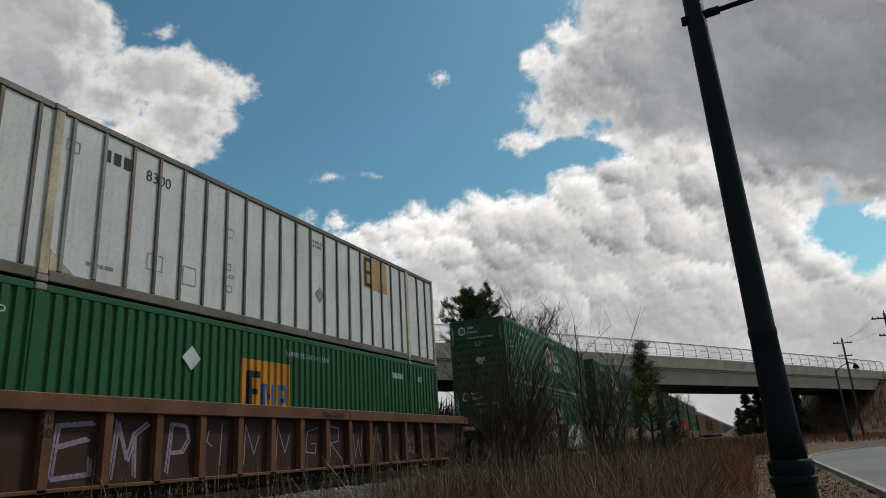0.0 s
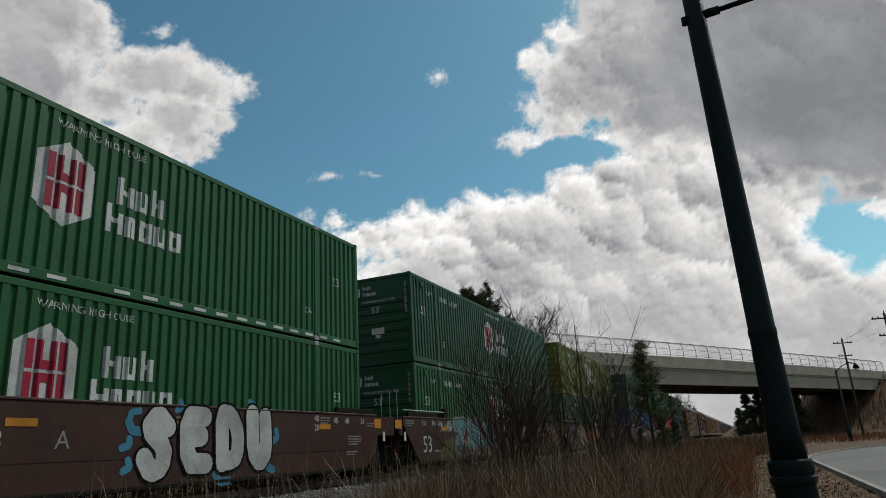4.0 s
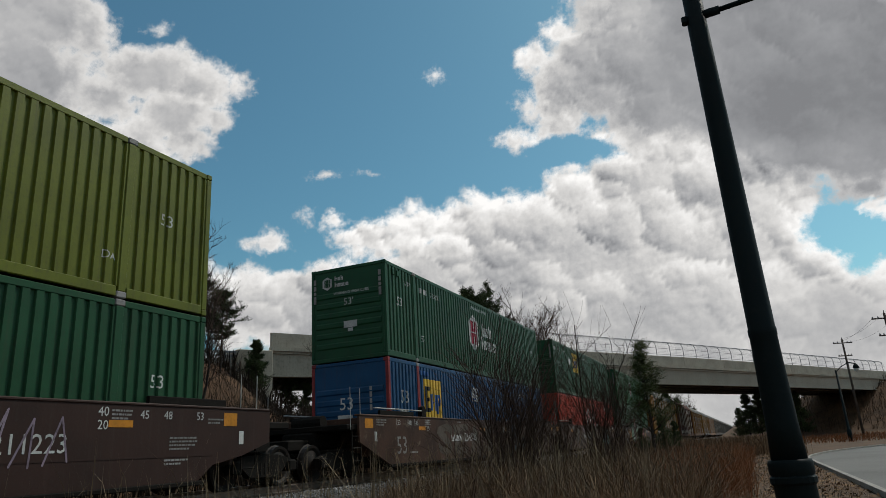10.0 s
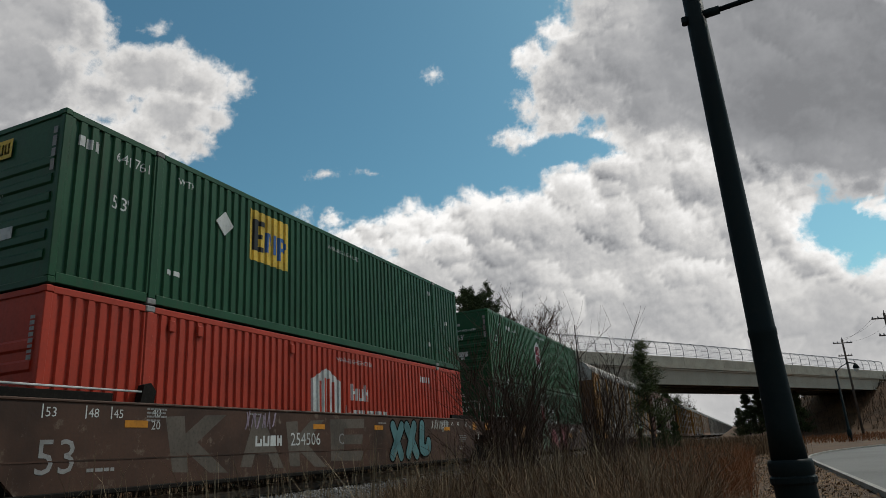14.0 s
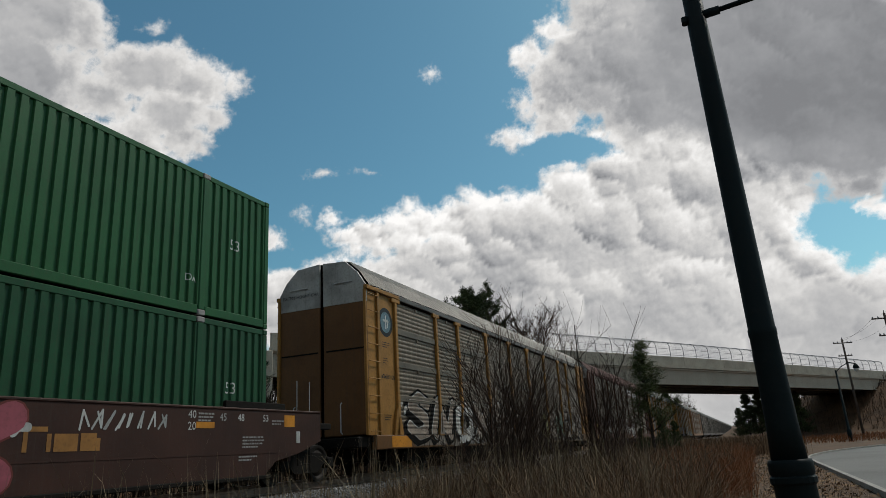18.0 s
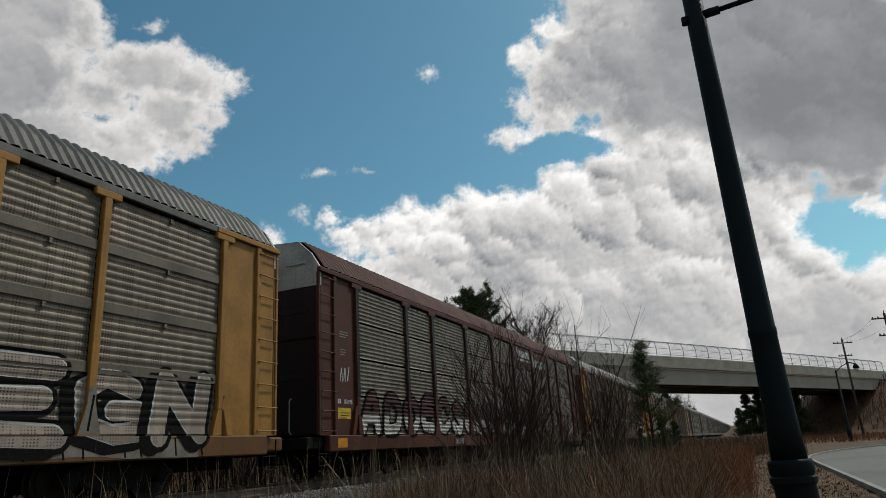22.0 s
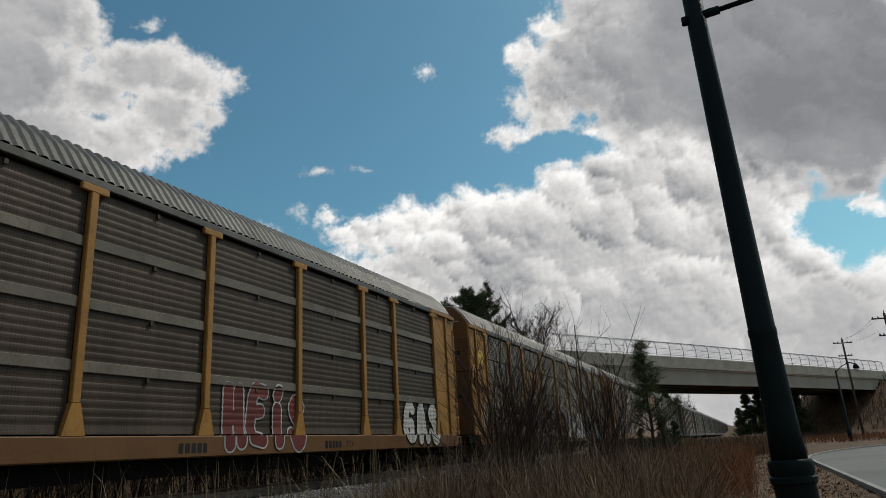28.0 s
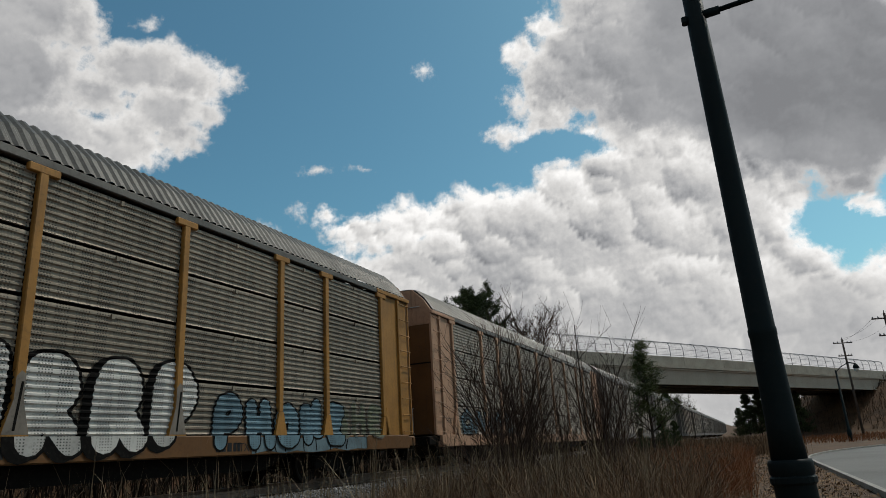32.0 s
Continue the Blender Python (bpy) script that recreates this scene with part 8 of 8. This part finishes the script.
# a guard rail on the road behind the wood
p, q = BR_A + BR_DIR * -96, BR_A + BR_DIR * -56.5
guard = thing("guard_rail", "pale steel guard rail on posts behind the wood", "guard rail", Matrix.Translation((p.x, p.y, 8.25)) @ Matrix.Rotation(math.atan2(q.y - p.y, q.x - p.x) - math.pi / 2, 4, "Z"))
run = (q - p).length
for z in (0.55, 0.85):
    part("rail", Geo().prism([(0, z), (run, z), (run, z + 0.18), (0, z + 0.18)], -0.04, 0.04), galv, guard)
for i in range(int(run / 2) + 1):
    part("post", Geo().box(0.05, i * 2.0 - 0.06, -0.6, 0.17, i * 2.0 + 0.06, 1.05), galv, guard)
bare_tree(*bearing(-15.9, 70), 12.6, 6, "leafless round-headed tree beyond the bridge", 4, 0.9, (3, 4), (1, 2), 0.008)
bare_tree(*bearing(-17.0, 76), 11.4, 7, "leafless tree beyond the track", 4, 0.7, (2, 3), (1, 2), 0.008)
bare_tree(*bearing(-33.0, 50), 6.5, 9, "leafless tree behind the track", 4, 0.4)
bare_tree(*bearing(-27.0, 56), 6.0, 10, "leafless tree behind the track", 4, 0.4)
# evergreen scrub by the bridge
for az, d, k in ((-6.4, 190, 0.95), (-5.6, 200, 1.0), (-4.8, 205, 0.98), (-4.2, 215, 0.85), (-3.7, 230, 0.75), (-7.4, 185, 0.9)):
    pine(*bearing(az, d), "broad", 2, "dark evergreen beyond the train near the bridge", k, az)
for az, d, k in ((-6.2, 37, 0.22), (-5.3, 42, 0.2), (-7.8, 33, 0.16)):
    pine(*bearing(az, d), "broad", 2, "low evergreen brush in the dry grass", k, az)
for az, d, k in ((0.1, 135, 0.75), (0.9, 128, 0.8), (1.8, 122, 0.85), (2.6, 130, 0.8), (3.6, 132, 0.7), (-0.5, 160, 0.6)):
    pine(*bearing(az, d), "broad", 2, "dark evergreen beyond the bridge", k, az)


def far_woods():
    """A ragged belt of far trees round the horizon."""
    nrng = np.random.RandomState(12)
    centers = []
    for i in range(2600):
        az = nrng.uniform(-180, 180)
        d = nrng.uniform(230, 330)
        x, y = d * math.sin(radians(az)), d * math.cos(radians(az))
        if abs(x - XC) < 9 and y > 0 or -3.0 < az < 0.6:
            continue
        top = 9 + 4 * noise.noise(Vector((az * 0.2, 0, 3)))
        centers.append((x, y, nrng.uniform(0, 1) ** 0.7 * top))
    v, f = tufts(nrng, centers, 26, 3.0, 0.9)
    ob = new("far_woods", leafy_mesh("far_woods", v, f, needles))
    return tagged(ob, "belt of dark woods round the horizon", "woods", kind="stuff")


far_woods()


# ---- grass ----
def blades(name, spots, heights, width, material, label, seed, lean=0.35):
    """Dry blades: each a bent strip that tapers to a point."""
    r = np.random.RandomState(seed)
    n = len(spots)
    P = np.array(spots)
    h = np.array(heights)
    w = r.rand(n) * 6.283
    a = np.stack([np.cos(w), np.sin(w), np.zeros(n)], -1)
    bw = r.rand(n) * 6.283
    bend = np.stack([np.cos(bw), np.sin(bw), np.zeros(n)], -1) * (r.rand(n) ** 1.6 * lean)[:, None]
    wd = (width * r.uniform(0.6, 1.4, n))[:, None]
    rows = []
    for t, k in ((0, 1.0), (0.4, 0.85), (0.75, 0.55)):
        c = P + np.array([0, 0, 1.0]) * (h * t)[:, None] + bend * (h * t * t)[:, None]
        rows += [c - a * wd * k * 0.5, c + a * wd * k * 0.5]
    rows.append(P + np.array([0, 0, 1.0]) * (h * (1 - 0.25 * np.linalg.norm(bend, axis=1)))[:, None] + bend * h[:, None])
    v = np.stack(rows, 1).reshape(-1, 3)
    q = np.array([(0, 1, 3, 2), (2, 3, 5, 4)])
    f4 = (q[None] + 7 * np.arange(n)[:, None, None]).reshape(-1, 4).tolist()
    f3 = (np.array([4, 5, 6])[None] + 7 * np.arange(n)[:, None]).tolist()
    me = bpy.data.meshes.new(name)
    me.from_pydata(v.tolist(), [], f4 + f3)
    me.materials.append(material)
    return tagged(new(name, me), label, "grass", kind="stuff")


def scatter(n, x0, x1, y0, y1, seed, keep=None, power=1.0):
    r = np.random.RandomState(seed)
    out = []
    while len(out) < n:
        y = y0 + (y1 - y0) * r.rand() ** power
        x = r.uniform(x0, x1)
        if keep is None or keep(x, y, r):
            out.append((x, y, GROUND - 0.02 if x > -7.0 else -0.72 + max(0, (-7.0 - x)) * 0.25))
    return out


def clumped(x, y, r):
    if x / y < -0.55 or x / y > -0.045 + 0.03 * noise.noise(Vector((x * 0.7, y * 0.5, 9.0))) + 0.02 * (r.rand() - 0.5) and y < 22:
        return False                                # bare ballast near the camera, and litter beside the post
    return noise.noise(Vector((x * 0.55, y * 0.4, 1.7))) + 0.35 > r.rand() * 0.9


s1 = scatter(26000, -7.6, -0.6, 7.0, 42.0, 1, clumped, 1.5)
r = np.random.RandomState(3)
blades("tall_dry_grass", s1, r.uniform(0.5, 1.12, len(s1)), 0.012, straw, "tall tangled dry brown grass beside the track", 2, 1.5)
s2 = scatter(9000, -5.0, 0.3, 15.0, 46.0, 5, lambda x, y, q: -0.125 < x / y < 0.004 - 0.035 * q.rand() and noise.noise(Vector((x * 0.8, y * 0.30, 7.1))) > 0.02 - 0.22 * q.rand(), 1.1)
blades("rusty_broom_grass", s2, r.uniform(0.5, 1.05, len(s2)), 0.012, rusty_straw, "orange-brown broom grass in clumps", 6, 1.0)
s3 = scatter(330, -7.3, -3.6, 3.2, 8.5, 7)
blades("tall_stems", s3, r.uniform(0.75, 1.75, len(s3)) * r.uniform(0.7, 1.0, len(s3)), 0.012, pale_straw, "tall thin dry stems close by", 8, 0.5)
s4 = scatter(900, -6.6, -1.0, 7.5, 18.0, 9)
blades("tall_stems", s4, r.uniform(0.9, 1.75, len(s4)), 0.011, pale_straw, "tall thin dry stems above the grass", 10, 0.9)
s5 = scatter(22000, -7.0, 1.9, 8.0, 60.0, 11, None, 1.4)
blades("short_turf", s5, r.uniform(0.03, 0.15, len(s5)), 0.012, turf, "short dead turf on the verge", 12, 0.7)
s6 = scatter(9000, 3.0, 40.0, 68.0, 120.0, 13)
s6 = [(x, y, ground_z(x, y) - 0.03) for x, y, z in s6 if y > 70]
blades("bank_grass", s6, r.uniform(0.15, 0.75, len(s6)), 0.04, rusty_straw, "rough dry grass on the bank beyond the road", 14, 0.5)
s7 = scatter(9000, -9, 3.0, 42.0, 110.0, 15, clumped)
blades("far_grass", s7, r.uniform(0.5, 1.3, len(s7)), 0.035, straw, "rough dry grass farther along the track", 16, 0.5)

s8 = [(x, y, ground_z(x, y) - 0.05) for x, y, z in scatter(30000, -46.0, -14.3, -4.0, 62.0, 17)]
blades("bank_brush", s8, r.uniform(0.4, 1.9, len(s8)), 0.022, dark_brush, "dark brown brush on the bank behind the track", 18, 1.9)

s9 = [(x, y, ground_z(x, y) - 0.05) for x, y, z in scatter(24000, 4.0, 60.0, 84.0, 190.0, 19)]
s9 = [q for q in s9 if q[2] > GROUND + 0.3]
blades("hillside_brush", s9, r.uniform(0.6, 2.2, len(s9)), 0.09, brown_brush, "brown leafless brush on the hillside by the bridge", 20, 0.9)

s10 = [(x, y, ground_z(x, y) - 0.05) for x, y, z in scatter(9000, -17.5, -14.4, -8.0, 60.0, 23)]
blades("undergrowth", s10, r.uniform(0.5, 1.5, len(s10)), 0.045, dark_brush, "dark undergrowth close behind the track", 24, 0.8)


s11 = [(x, y, ground_z(x, y) - 0.05) for x, y, z in scatter(20000, -75.0, -14.5, 40.0, 112.0, 25)]
s11 = [q for q in s11 if q[2] > GROUND + 0.4]
blades("embankment_brush", s11, r.uniform(0.8, 2.6, len(s11)), 0.13, dark_brush, "dark leafless brush on the embankment behind the wood", 26, 1.2)


def brambles():
    """Arching dark canes that run through the dry grass."""
    rr = random.Random(41)
    segs = []
    for _ in range(1500):
        y = 9 + 34 * rr.random() ** 1.3
        x = -rr.uniform(0.07, 0.46) * y if y < 17 else rr.uniform(-7.4, -0.05 * y)
        if x < -7.6: continue
        q = Vector((x, y, GROUND - 0.02))
        w, lean = rr.uniform(0, 6.283), rr.uniform(0.15, 0.9)
        k = rr.uniform(0.5, 1.35)
        for i in range(4):
            d = Vector((math.cos(w) * lean * (0.3 + 0.5 * i), math.sin(w) * lean * (0.3 + 0.5 * i), 1.0 - 0.34 * i * lean)).normalized()
            n = q + d * k / 4
            segs.append((q, n, 0.007 * (1 - i * 0.17), 0.007 * (0.83 - i * 0.17)))
            if i and rr.random() < 0.8:
                side = Vector((rr.uniform(-1, 1), rr.uniform(-1, 1), rr.uniform(0.1, 1))).normalized()
                segs.append((n, n + side * k * rr.uniform(0.12, 0.3), 0.004, 0.002))
            q = n
    tagged(new("bramble_canes", twig_mesh("bramble_canes", segs, twig, 3)), "dark arching canes tangled in the dry grass", "brush", kind="stuff")


brambles()


def leaf_litter():
    rr = np.random.RandomState(21)
    n = 9000
    c = np.stack([rr.uniform(-2.5, 2.02, n), 6 + 40 * rr.rand(n) ** 1.4, np.full(n, GROUND + 0.03)], -1)
    d = rr.normal(size=(n, 3)) * [1, 1, 0.25]
    d /= np.linalg.norm(d, axis=1)[:, None]
    s = np.cross(d, [0, 0, 1.0]) + rr.normal(size=(n, 3)) * 0.2
    L = rr.uniform(0.03, 0.07, (n, 1))
    v = np.stack([c - d * L, c + s * L * 0.6, c + d * L, c - s * L * 0.6], 1).reshape(-1, 3)
    ob = new("leaf_litter", leafy_mesh("leaf_litter", v, np.arange(n * 4).reshape(n, 4), litter))
    tagged(ob, "brown fallen leaves scattered over the verge", "leaves", kind="stuff")


leaf_litter()


def motions():
    times = [float(t) for t in range(33)]
    for root, p0 in CARS:
        walk(root, [(t, pose(XC, p0 - travelled(t), 0)) for t in times])
    for root, p0, base in LOADS:
        walk(root, [(t, pose(XC, p0 - travelled(t), base)) for t in times])
    turns = [i / 15 for i in range(481)]
    for w in ROLLING:
        y, z = w.location.y, w.location.z
        walk(w, [(t, pose(0, y, z, math.degrees((travelled(t) - travelled(0)) / WHEEL_R), 0, 0)) for t in turns])
    walk(clouds, [(t, pose(-39.9 * (t - 16) / 32, -3.8 * (t - 16) / 32, 29.5 * (t - 16) / 32)) for t in (0.0, 16.0, 32.0)])


motions()
